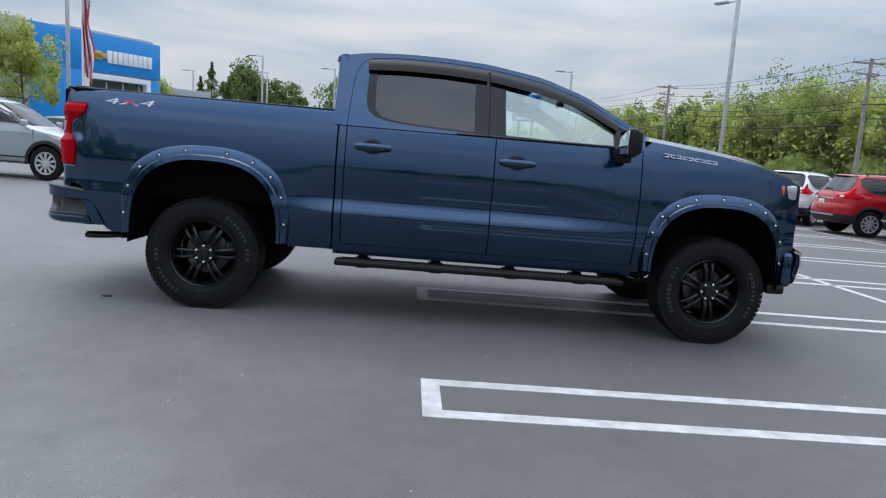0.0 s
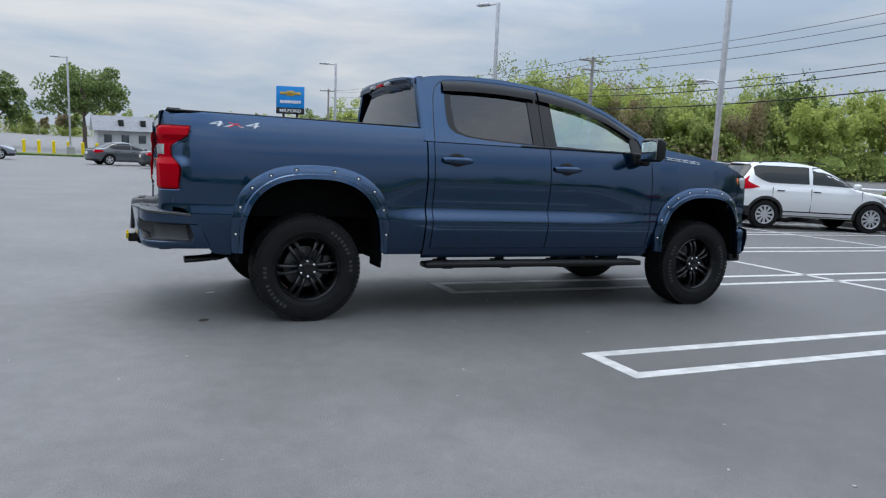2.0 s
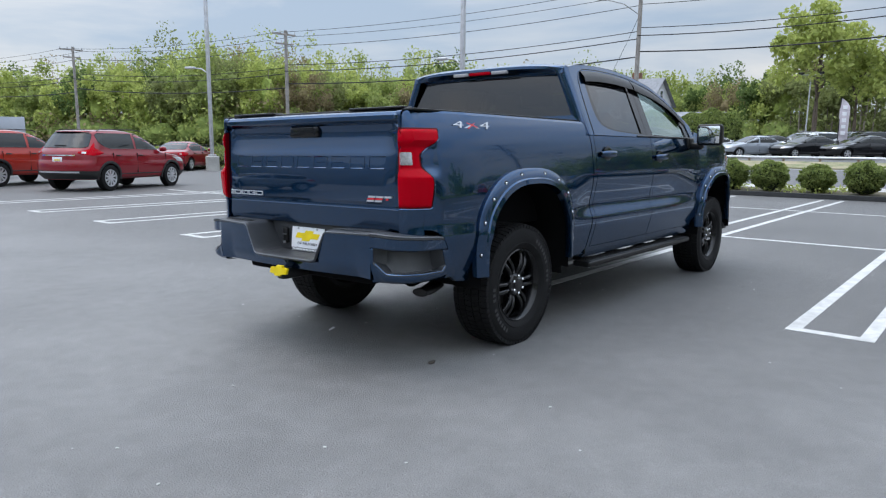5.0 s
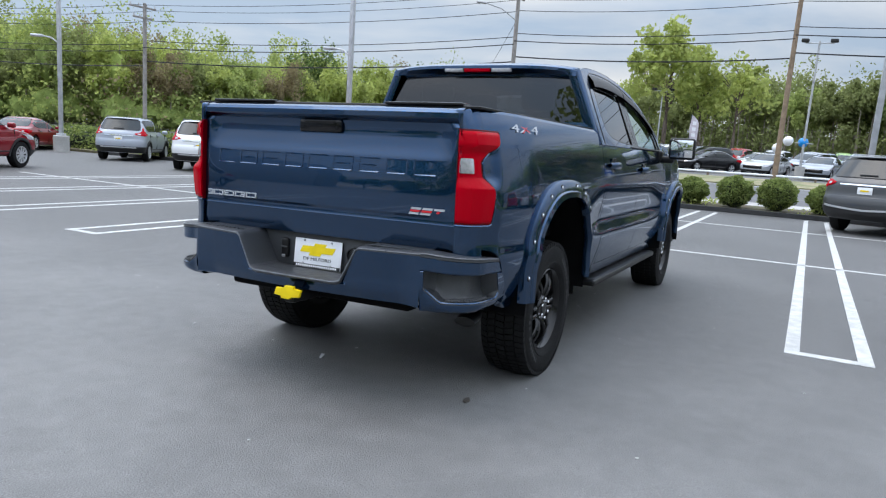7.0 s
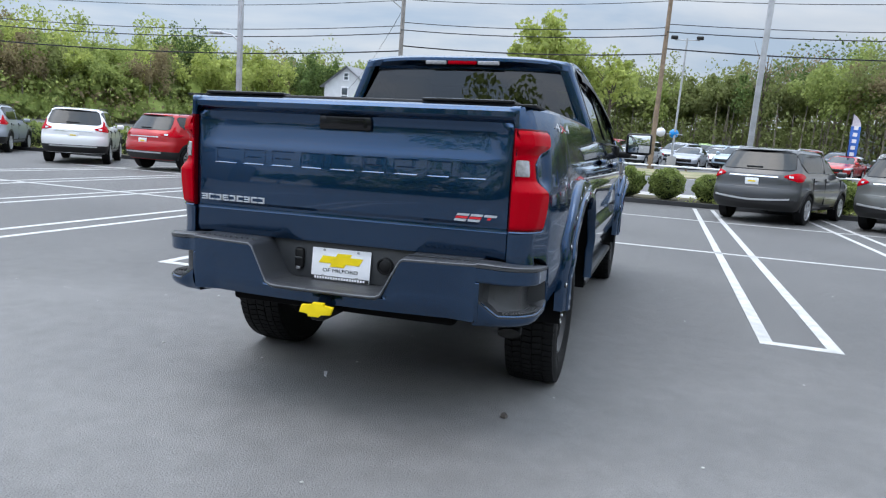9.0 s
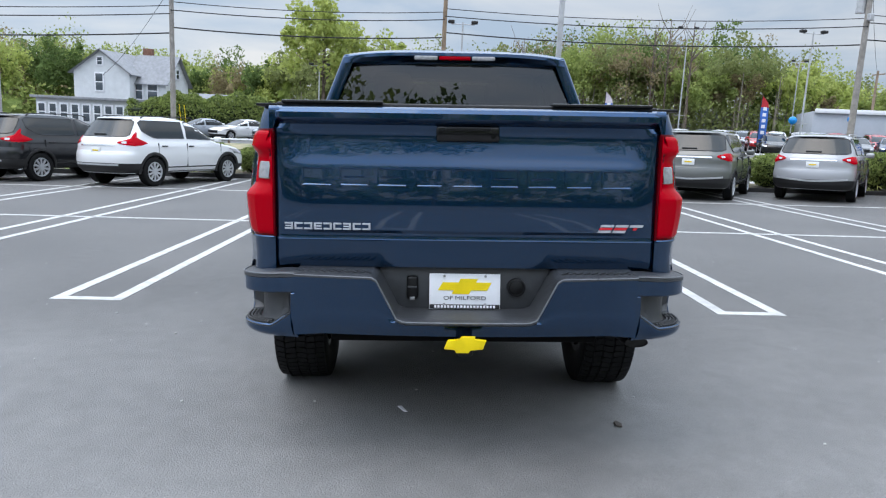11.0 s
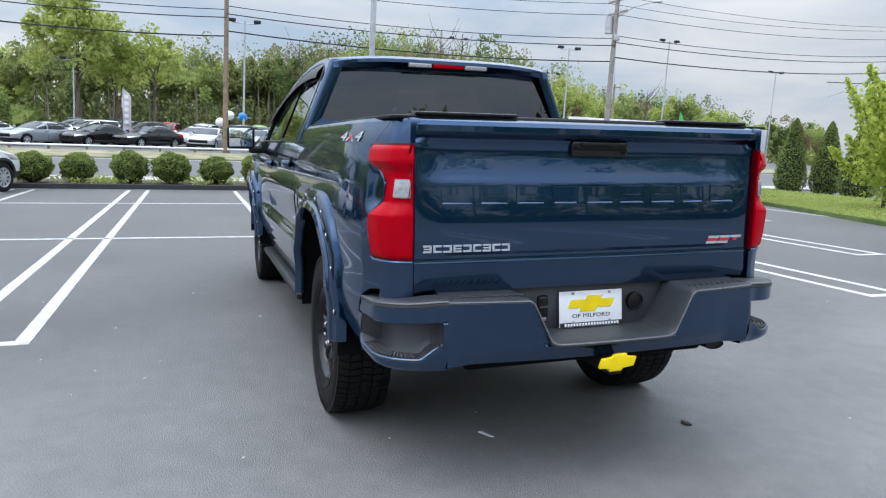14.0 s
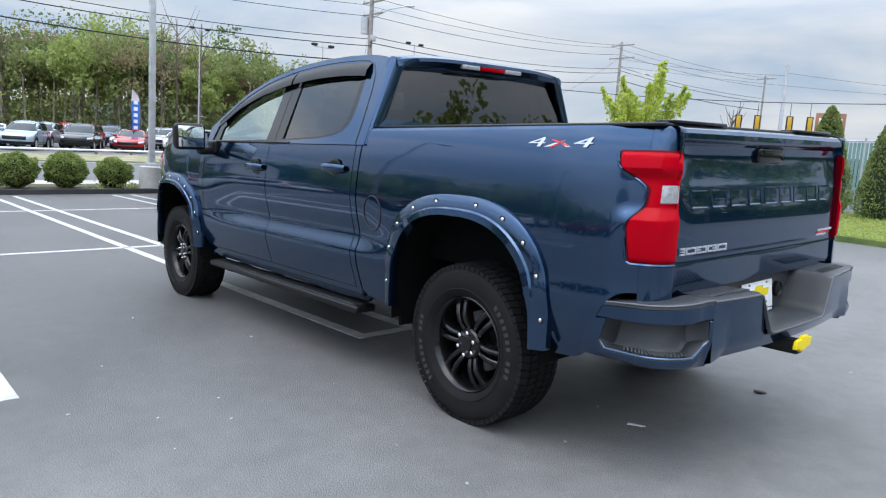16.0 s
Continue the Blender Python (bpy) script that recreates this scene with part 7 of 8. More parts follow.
house_window(1.18, -5.0, 3.75, 0.85, 1.5, "x")
house_window(3.6, -6.22, 5.4, 0.5, 0.8, "y")
part("chimney", box((4.4, -3.2, 7.0), (0.6, 0.8, 1.3), 0.02), M_BRICK, house, "brown brick chimney")
shed = thing("outbuilding", on_ground(70, 22.5, 5), "low white outbuilding with a grey roof", "building")
part("wall", box((0, 0, 1.2), (5, 6, 2.4)), M_SIDING, shed)
part("roof", prism([(-2.8, 2.3), (2.8, 2.3), (0, 3.8)], -3.3, 3.3, "xz"), M_ROOF, shed)

# ---- showroom, signs and commercial buildings ----
M_BLUEPANEL = material("bright_blue_panel", (0.004, 0.25, 0.68), 0.35, vary=0.08, scale=1.0)
M_GREYPANEL = material("grey_metal_cladding", (0.34, 0.37, 0.40), 0.5, 0.2, vary=0.12, scale=0.7)
M_FARBLUE = material("faded_blue_shop_paint", (0.10, 0.17, 0.30), 0.6, vary=0.15, scale=0.6)
M_GOLD = material("gold_emblem", (0.62, 0.42, 0.10), 0.35, 0.5)
sx, sy = -21.3, 42.5
yaw = math.degrees(math.atan2(7.5, 3.3))
show = thing("showroom", on_ground(sx, sy, yaw), "car showroom with a bright blue entrance portal", "building")
part("portal_top", box((2.35, 0.4, 6.1), (11.8, 0.9, 2.6), 0.03), M_BLUEPANEL, show, "blue portal with a white sign")
part("portal_side", box((-1.2, 0.4, 2.3), (4.7, 0.9, 5.1), 0.03), M_BLUEPANEL, show)
part("portal_side", box((7.75, 0.4, 2.3), (1.0, 0.9, 4.8), 0.03), M_BLUEPANEL, show)
part("white_surround", prism([(1.2, 0), (1.2, 4.7), (7.2, 4.7), (7.2, 0), (6.8, 0), (6.8, 4.35), (1.6, 4.35), (1.6, 0)], -0.12, 0.3, "xz"), M_WHITE, show)
part("blue_transom", box((4.2, 0.1, 3.0), (5.2, 0.2, 0.35), 0.01), M_BLUEPANEL, show)
part("glazing", box((4.2, 0.35, 2.1), (5.4, 0.06, 4.4)), M_PANE, show)
for k in range(4):
    part("mullion", box((1.9 + k * 1.5, 0.28, 2.1), (0.09, 0.1, 4.3), 0.01), M_GALV, show)
for k in range(9):
    part("sign_block", box((3.35 + k * 0.47, -0.10, 5.95), (0.38, 0.12, 0.86), 0.02), M_WHITE, show, "plain white sign block")
bm = bmesh.new()
add_box(bm, (2.35, -0.10, 5.95), (1.5, 0.14, 0.34), 0.02)
add_box(bm, (2.35, -0.10, 5.95), (0.6, 0.14, 0.62), 0.02)
part("emblem", bm, M_GOLD, show, "plain gold cross-shaped emblem")
part("parapet", box((4.3, 2.2, 7.2), (8.0, 3.0, 0.9), 0.02), M_GREYPANEL, show)
part("main_wall", box((-12.8, 3.0, 3.6), (18.4, 8.0, 7.4), 0.03), M_GREYPANEL, show, "grey clad wall")
part("rear_block", box((9.0, 6.0, 2.2), (14.0, 9.0, 4.6), 0.03), M_GREYPANEL, show)
# flag on its pole
flag = thing("flag", on_ground(-14.1, 28.7), "striped red and white flag hanging from a white pole", "flag")
part("pole", cyl((0, 0, -0.1), (0, 0, 10.5), 0.075, 0.05, 12), M_WHITE, flag)
M_FLAGBLUE = material("flag_blue", (0.02, 0.03, 0.12), 0.8)
M_FLAGRED = material("flag_red", (0.45, 0.02, 0.03), 0.8)
for k in range(13):
    rows = []
    for j in range(15):
        z = 9.9 - j * 0.45
        wv = 0.10 + 0.05 * math.sin(j * 0.9 + k * 0.4) + 0.010 * j
        u = k / 13
        rows.append([(0.06 + u * wv * 1.6 + 0.02 * math.sin(j * 1.3), 0.14 * math.sin(k * 1.15 + j * 0.5), z - u * 0.5), (0.06 + (u + 1 / 13) * wv * 1.6 + 0.02 * math.sin(j * 1.3), 0.14 * math.sin((k + 1) * 1.15 + j * 0.5), z - (u + 1 / 13) * 0.5)])
    verts, faces = grid(rows)
    raw("stripe", verts, faces, M_FLAGRED if k % 2 == 0 else M_WHITE, flag)
part("canton", box((0.2, -0.16, 8.9), (0.3, 0.03, 1.6), 0.01), M_FLAGBLUE, flag)
# pole sign
sign = thing("pole_sign", on_ground(11.0, 54.0, -12), "tall blue sign on two black posts", "sign")
sz = -ground_z(11.0, 54.0)
part("panel", box((0, 0, sz + 4.65), (2.3, 0.5, 1.75), 0.03), M_BLUEPANEL, sign, "blue sign panel")
part("lower_panel", box((0, 0, sz + 3.52), (2.3, 0.5, 0.5), 0.03), M_INK, sign, "black sign panel with white letters")
text_part("sign_lettering", "MILFORD", 0.34, M_WHITE, sign, pose(0, -0.26, sz + 3.52, 90, 0, 0), 0.01, 1.25, 0.006)
bm = bmesh.new()
add_box(bm, (0, -0.27, sz + 4.95), (1.7, 0.05, 0.22), 0.01)
add_box(bm, (0, -0.27, sz + 4.95), (0.6, 0.05, 0.42), 0.01)
part("emblem", bm, M_GOLD, sign, "plain gold cross-shaped emblem")
for k in range(9):
    part("sign_block", box((-0.76 + k * 0.19, -0.27, sz + 4.25), (0.15, 0.05, 0.24), 0.01), M_WHITE, sign)
for s in (-1, 1):
    part("post", box((s * 0.55, 0, (sz + 3.3) / 2), (0.2, 0.2, sz + 3.3), 0.01), M_INK, sign)
part("tie", box((0, 0, sz + 2.3), (1.1, 0.1, 0.1), 0.01), M_INK, sign)
board = thing("billboard", on_ground(19.2, 61.7, -19), "low pale notice board on dark posts", "sign")
part("panel", box((0, 0, 2.5), (3.0, 0.12, 1.4), 0.02), M_HALL, board, "pale blank board")
for x in (-1.35, 1.35):
    part("post", box((x, 0.1, 1.6), (0.16, 0.14, 3.3), 0.01), M_TRIM, board)
# grey dealers' halls along the far side
hall = thing("commercial_hall", on_ground(96, -40, -2), "long low pale grey commercial hall", "building")
part("wall", box((0, 0, 2.0), (12, 34, 4.2), 0.05), M_HALL, hall)
part("parapet", box((-6.1, 6, 4.2), (0.5, 12, 0.5), 0.03), M_WHITE, hall)
for k in range(4):
    part("door_opening", box((-6.05, -12 + k * 7, 1.4), (0.2, 2.4, 2.6), 0.02), M_PANE, hall)
hall2 = thing("commercial_hall", on_ground(66, -52, -20), "low grey commercial hall with a pale sign", "building")
part("wall", box((0, 2.9, 1.9), (12, 21.8, 3.8), 0.05), M_HALL, hall2)
part("parapet", box((-6.1, 6.5, 3.85), (0.4, 14.4, 0.4), 0.03), M_WHITE, hall2)
part("sign_panel", box((-6.1, 1.0, 2.8), (0.25, 3.4, 1.5), 0.02), M_WHITE, hall2)
for k in range(6):
    part("sign_block", box((-6.24, 2.2 - k * 0.45, 3.0), (0.04, 0.3, 0.36), 0.01), M_FARBLUE, hall2)
part("door_opening", box((-6.05, 5.5, 1.1), (0.2, 1.5, 2.1), 0.02), M_PANE, hall2)
hall3 = thing("commercial_hall", on_ground(26, -72, -60), "pale glazed showroom beyond the side street", "building")
part("wall", box((0, 0, 2.2), (10, 26, 4.6), 0.05), M_HALL, hall3)
part("glazing", box((-5.05, 0, 1.5), (0.15, 22, 2.6), 0.02), M_PANE, hall3)
shop = thing("low_building", on_ground(5.0, -62.0, 10), "low grey-roofed building beyond the fence", "building")
part("wall", box((0, 0, 1.4), (10, 8, 2.8), 0.03), M_SIDING, shop)
part("roof", prism([(-5.6, 2.7), (5.6, 2.7), (0, 4.6)], -4.5, 4.5, "xz"), M_ROOF, shop)
motel = thing("low_house", on_ground(-1.2, 96, 6), "low pale house with a grey roof and dark windows", "house")
part("wall", box((0, 0, 1.2), (8.6, 6, 2.5), 0.03), M_SIDING, motel)
part("roof", prism([(-3.7, 2.4), (3.7, 2.4), (0, 4.3)], -4.8, 4.8, "yz"), M_ROOF, motel)
for k in range(4):
    part("window_pane", box((-3.1 + k * 2.0, -3.03, 1.4), (0.9, 0.08, 1.0), 0.01), M_PANE, motel)
for k in range(2):
    part("dormer", box((-1.5 + k * 2.6, -2.0, 3.4), (0.6, 1.2, 0.8), 0.03), M_TRIM, motel)
for x, y, wd, ht, mat, lab in ((26.4, 190, 12.5, 5.2, M_FARBLUE, "far blue shop front with pale windows"), (10.5, 192, 17.0, 4.2, M_BRICK, "far red-brick shop with a flat roof")):
    farshop = thing("far_shop", on_ground(x, y, 0), lab, "building")
    part("wall", box((0, 0, ht / 2), (wd, 8, ht), 0.05), mat, farshop)
    part("parapet", box((0, -4.1, ht), (wd + 0.4, 0.4, 0.5), 0.03), M_TRIM, farshop)
    for k in range(4):
        part("window_pane", box((-wd * 0.36 + k * wd * 0.24, -4.06, ht * 0.42), (wd * 0.14, 0.1, ht * 0.4), 0.02), M_HALL, farshop)
roofs2 = thing("low_house", on_ground(-28, 104, 8), "low house with a dark roof behind trees", "house")
part("wall", box((0, 0, 1.5), (14, 9, 3.2), 0.03), M_SIDING, roofs2)
part("roof", prism([(-5.5, 3.0), (5.5, 3.0), (0, 6.0)], -8, 8, "yz"), M_ROOF, roofs2)

# feather banners and balloons in the yard
M_BANNER_B = material("blue_banner_cloth", (0.05, 0.16, 0.55), 0.8, vary=0.15, scale=2)
M_BANNER_G = material("green_banner_cloth", (0.08, 0.45, 0.10), 0.8, vary=0.15, scale=2)
M_BANNER_P = material("pale_banner_cloth", (0.6, 0.55, 0.6), 0.8, vary=0.3, scale=2)


def banner(x, y, h, mat, cap, label):
    root = thing("feather_banner", on_ground(x, y, 0), label, "banner", "banners in the yard")
    part("pole", cyl((0, 0, -0.1), (0, 0, h), 0.03, n=8), M_TRIM, root)
    rows = []
    for k in range(17):
        u = k / 16
        z = 0.9 + (h - 0.9) * u
        wd = 0.55 * (1 - max(0, (u - 0.75) / 0.25) ** 2) + 0.02
        rows.append([(0.04 * math.sin(u * 7), 0.02, z), (0.06 * math.sin(u * 7 + 1), -wd * 0.5, z), (0.05 * math.sin(u * 7 + 2), -wd, z)])
    verts, faces = grid(rows[:13])
    raw("cloth", verts, faces, mat, root)
    verts, faces = grid(rows[12:])
    raw("cloth_tip", verts, faces, cap, root)
    for k in range(5):
        part("cloth_mark", box((-0.05, -0.28, 1.6 + k * 0.42), (0.02, 0.26, 0.24)), M_WHITE, root, "plain white mark")


banner(47.0, -23.4, 4.2, M_BANNER_B, M_FLAGRED, "blue feather banner with a red tip")
banner(47.0, -37.5, 4.4, M_BANNER_B, M_BANNER_G, "blue and green feather banner")
banner(49.5, 5.9, 3.9, M_BANNER_P, M_BANNER_P, "pale purple feather banner")
banner(48.0, -12.4, 4.2, M_BANNER_B, M_BANNER_P, "blue and white feather banner")
for x, y, z, col in ((43.2, -1.55, 1.60, M_BLUEPANEL), (43.0, -0.75, 1.65, M_WHITE), (43.2, -0.2, 1.2, M_WHITE), (46.6, -25.6, 1.9, M_BLUEPANEL), (52, -33.0, 2.2, M_BLUEPANEL)):
    bm = bmesh.new()
    bmesh.ops.create_uvsphere(bm, u_segments=20, v_segments=12, radius=0.29)
    for v in bm.verts:
        if v.co.z < 0:
            v.co.x *= 1 + v.co.z * 0.35
            v.co.y *= 1 + v.co.z * 0.35
    b = thing("balloon", pose(x, y, z + ground_z(x, y) + 0.6), "round shiny balloon on a string", "balloon", "balloons in the yard")
    part("envelope", bm, col, b)
    part("string", cyl((0, 0, -0.29), (0, 0, -0.6 - z), 0.008, n=5), M_WIRE, b)
# fence with green slats
fence = thing("fence", on_ground(5.0, -20.0), "chain-link fence with pale green slats", "fence")
M_SLAT = material("pale_green_fence_slat", (0.16, 0.28, 0.25), 0.7, vary=0.25, scale=6)
for k in range(7):
    x = -9 + k * 2.4
    part("post", cyl((x, -0.25 * k, -0.1), (x, -0.25 * k, 2.3), 0.04, n=8), M_GALV, fence)
    if k < 6:
        for j in range(20):
            u = j / 20
            part("slat", box((x + 2.4 * u + 0.06, -0.25 * (k + u), 1.1), (0.085, 0.02, 2.1)), M_SLAT, fence)
        part("rail", cyl((x, -0.25 * k, 2.2), (x + 2.4, -0.25 * (k + 1), 2.2), 0.025, n=6), M_GALV, fence)
# barrels, cones and bollards by the island
for k in range(6):
    b = thing("bollard", on_ground(-9.5 + k * 1.1, 62.5), "yellow round steel bollard by the planted island", "bollard", "bollards by the island")
    part("post", cyl((0, 0, -0.1), (0, 0, 1.1), 0.13, n=14), M_YELLOW, b)
    part("cap", lathe([(1.1, 0.13), (1.15, 0.09), (1.17, 0.0)], 14), M_YELLOW, b, at=pose(0, 0, 0, 90, 0, 0))

# ---- plants ----


def leaf_material(name, bright, dark, brown=None):
    m = bpy.data.materials.new(name)
    m.use_nodes = True
    t = m.node_tree
    p = t.nodes["Principled BSDF"]
    geo = t.nodes.new("ShaderNodeNewGeometry")
    ramp = t.nodes.new("ShaderNodeValToRGB")
    e = ramp.color_ramp.elements
    e[0].position, e[0].color = 0.0, (*dark, 1)
    e[1].position, e[1].color = 0.85, (*bright, 1)
    if brown:
        x = e.new(0.97)
        x.color = (*brown, 1)
    t.links.new(geo.outputs["Random Per Island"], ramp.inputs["Fac"])
    t.links.new(ramp.outputs["Color"], p.inputs["Base Color"])
    p.inputs["Roughness"].default_value = 0.6
    p.inputs["Specular IOR Level"].default_value = 0.25
    tr = t.nodes.new("ShaderNodeBsdfTranslucent")
    t.links.new(ramp.outputs["Color"], tr.inputs["Color"])
    mix = t.nodes.new("ShaderNodeMixShader")
    mix.inputs["Fac"].default_value = 0.6
    t.links.new(p.outputs["BSDF"], mix.inputs[1])
    t.links.new(tr.outputs["BSDF"], mix.inputs[2])
    t.links.new(mix.outputs["Shader"], t.nodes["Material Output"].inputs["Surface"])
    return m


M_LEAF_FRESH = leaf_material("fresh_spring_leaves", (0.48, 0.53, 0.165), (0.32, 0.38, 0.11))
M_LEAF_GREEN = leaf_material("green_leaves", (0.38, 0.44, 0.145), (0.25, 0.31, 0.10))
M_LEAF_OLIVE = leaf_material("thin_olive_leaves", (0.27, 0.30, 0.115), (0.19, 0.225, 0.085))
M_LEAF_DEEP = leaf_material("deep_green_leaves", (0.18, 0.25, 0.08), (0.09, 0.14, 0.045))
M_LEAF_BROWN = leaf_material("budding_brown_twigs", (0.33, 0.28, 0.15), (0.21, 0.17, 0.10))
M_LEAF_HEDGE = leaf_material("clipped_shrub_leaves", (0.30, 0.36, 0.11), (0.11, 0.155, 0.05))
M_BARK = material("grey_brown_bark", (0.16, 0.125, 0.10), 0.9, vary=0.4, scale=6, bump=0.8, bump_scale=30)
nrg = np.random.default_rng(7)


def leaves(centers, size, slim=0.6):
    """Small bent leaf clumps, one diamond each, at the given places."""
    n = len(centers)
    nrm = nrg.normal(size=(n, 3))
    nrm[:, 2] = np.abs(nrm[:, 2]) * 0.8
    nrm /= np.linalg.norm(nrm, axis=1)[:, None]
    a = np.cross(nrm, nrg.normal(size=(n, 3)))
    a /= np.linalg.norm(a, axis=1)[:, None]
    b = np.cross(nrm, a)
    s = (size * nrg.uniform(0.6, 1.35, n))[:, None]
    v = np.stack([centers - a * s, centers - b * s * slim + nrm * s * 0.15, centers + a * s, centers + b * s * slim + nrm * s * 0.15], 1).reshape(-1, 3)
    return v


def leaf_mesh(name, verts, mat, parent=None, label=""):
    n = len(verts) // 4
    me = bpy.data.meshes.new(name)
    me.vertices.add(len(verts))
    me.vertices.foreach_set("co", np.asarray(verts, np.float32).ravel())
    me.loops.add(4 * n)
    me.loops.foreach_set("vertex_index", np.arange(4 * n, dtype=np.int32))
    me.polygons.add(n)
    me.polygons.foreach_set("loop_start", np.arange(0, 4 * n, 4, dtype=np.int32))
    me.update(calc_edges=True)
    me.materials.append(mat)
    ob = new(name, me)
    if parent is not None:
        ob.parent = parent
    return tagged(ob, label)


def crown_points(n, c, r, clumps, hollow=0.45, flat=0.0):
    """Points in ragged clumps over an ellipsoid."""
    d = nrg.normal(size=(clumps, 3))
    d /= np.linalg.norm(d, axis=1)[:, None]
    d[:, 2] = np.where(d[:, 2] < -0.5, -d[:, 2] * 0.5, d[:, 2])
    cc = d * (hollow + (1 - hollow) * nrg.random((clumps, 1)) ** 0.6)
    cr = 0.16 + 0.22 * nrg.random(clumps)
    k = nrg.integers(0, clumps, n)
    p = nrg.normal(size=(n, 3))
    p /= np.linalg.norm(p, axis=1)[:, None]
    p = cc[k] + p * (cr[k] * nrg.random(n) ** 0.4)[:, None]
    return np.array(c) + p * np.array(r)


def tree(name, m, h, r, mat, label, n=2600, leaf=0.16, trunk=0.16, bare=0.3, clumps=34, limbs=7, group=""):
    root = thing(name, m, label, "tree", group)
    rr = random.Random(int(h * 100 + r * 10))
    bm = tube([(0, 0, -0.2), (0.05, 0.03, h * 0.25), (-0.05, 0.06, h * 0.5), (0.04, -0.03, h * 0.8)], trunk, 9, trunk * 0.25)
    part("trunk", bm, M_BARK, root)
    for k in range(limbs):
        a = 2 * math.pi * k / limbs + rr.uniform(-0.4, 0.4)
        z = h * (bare + 0.06 + 0.4 * rr.random())
        rad = r * rr.uniform(0.5, 0.85)
        zz = min(h * 0.95, z + h * rr.uniform(0.12, 0.3))
        part("limb", tube([(0, 0, z), (math.cos(a) * rad * 0.45, math.sin(a) * rad * 0.45, z + (zz - z) * 0.6), (math.cos(a) * rad, math.sin(a) * rad, zz)], trunk * 0.42, 6, trunk * 0.08), M_BARK, root)
    zc = h * (bare + 1) / 2
    leaf_mesh("crown", leaves(crown_points(n, (0, 0, zc), (r, r, h * (1 - bare) / 2), clumps), leaf), mat, root)
    return root


# round clipped shrubs on the planted strip
shrub = None
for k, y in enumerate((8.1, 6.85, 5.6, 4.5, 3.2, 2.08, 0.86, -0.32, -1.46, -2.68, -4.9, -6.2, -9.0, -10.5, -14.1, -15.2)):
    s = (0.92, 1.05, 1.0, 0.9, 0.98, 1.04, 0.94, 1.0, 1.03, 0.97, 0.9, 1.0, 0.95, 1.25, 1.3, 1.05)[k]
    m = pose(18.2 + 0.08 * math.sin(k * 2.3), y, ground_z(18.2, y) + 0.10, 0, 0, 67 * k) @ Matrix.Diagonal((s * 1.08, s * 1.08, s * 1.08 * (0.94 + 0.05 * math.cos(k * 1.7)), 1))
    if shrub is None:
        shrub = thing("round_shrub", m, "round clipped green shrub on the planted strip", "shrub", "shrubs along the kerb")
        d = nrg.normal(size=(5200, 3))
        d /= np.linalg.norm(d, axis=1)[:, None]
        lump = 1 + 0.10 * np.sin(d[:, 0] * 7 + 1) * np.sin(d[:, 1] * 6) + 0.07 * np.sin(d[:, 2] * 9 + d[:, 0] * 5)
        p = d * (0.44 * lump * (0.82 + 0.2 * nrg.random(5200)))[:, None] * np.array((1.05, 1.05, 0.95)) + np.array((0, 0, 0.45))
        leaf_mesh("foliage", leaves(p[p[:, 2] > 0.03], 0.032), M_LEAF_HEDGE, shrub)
        # near-black solid core: shade between the leaves put into its colour
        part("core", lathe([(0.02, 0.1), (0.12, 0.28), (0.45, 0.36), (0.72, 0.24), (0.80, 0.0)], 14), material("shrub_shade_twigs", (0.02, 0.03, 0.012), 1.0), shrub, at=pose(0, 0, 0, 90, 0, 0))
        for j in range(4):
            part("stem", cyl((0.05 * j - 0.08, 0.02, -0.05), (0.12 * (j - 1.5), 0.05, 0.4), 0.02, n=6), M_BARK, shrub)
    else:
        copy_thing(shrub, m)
# weeds and tufts in the bed and grass blades
p = np.stack([nrg.uniform(17.55, 19.5, 9000), nrg.uniform(-14, 30, 9000), np.zeros(9000)], 1)
p = p[(np.sin(p[:, 1] * 1.9) + np.sin(p[:, 1] * 0.7 + p[:, 0]) + nrg.normal(size=9000) * 0.6) > 0.4]
p[:, 2] = [ground_z(a, b) + 0.10 + nrg.random() * 0.16 for a, b, _ in p]
weeds = leaf_mesh("weeds", leaves(p, 0.07, 0.35), M_LEAF_FRESH)
tagged(weeds, "low weeds and flowers between the shrubs", "plants", kind="stuff")
u, v = nrg.random(26000), nrg.random(26000)
p = np.stack([13.4 - 12.5 * u - 0.4 * v, -14.6 + 4.44 * u - 6.0 * v, np.zeros(26000)], 1)
p = np.concatenate([p, np.stack([13.2 + 6.2 * nrg.random(8000), -14.7 - 5.8 * nrg.random(8000), np.zeros(8000)], 1)])
p[:, 2] = [ground_z(a, b) + 0.10 + nrg.random() * 0.05 for a, b, _ in p]
blades = leaf_mesh("grass_blades", leaves(p, 0.05, 0.25), M_LEAF_FRESH)
tagged(blades, "short fresh grass blades on the lawn", "grass", kind="stuff")

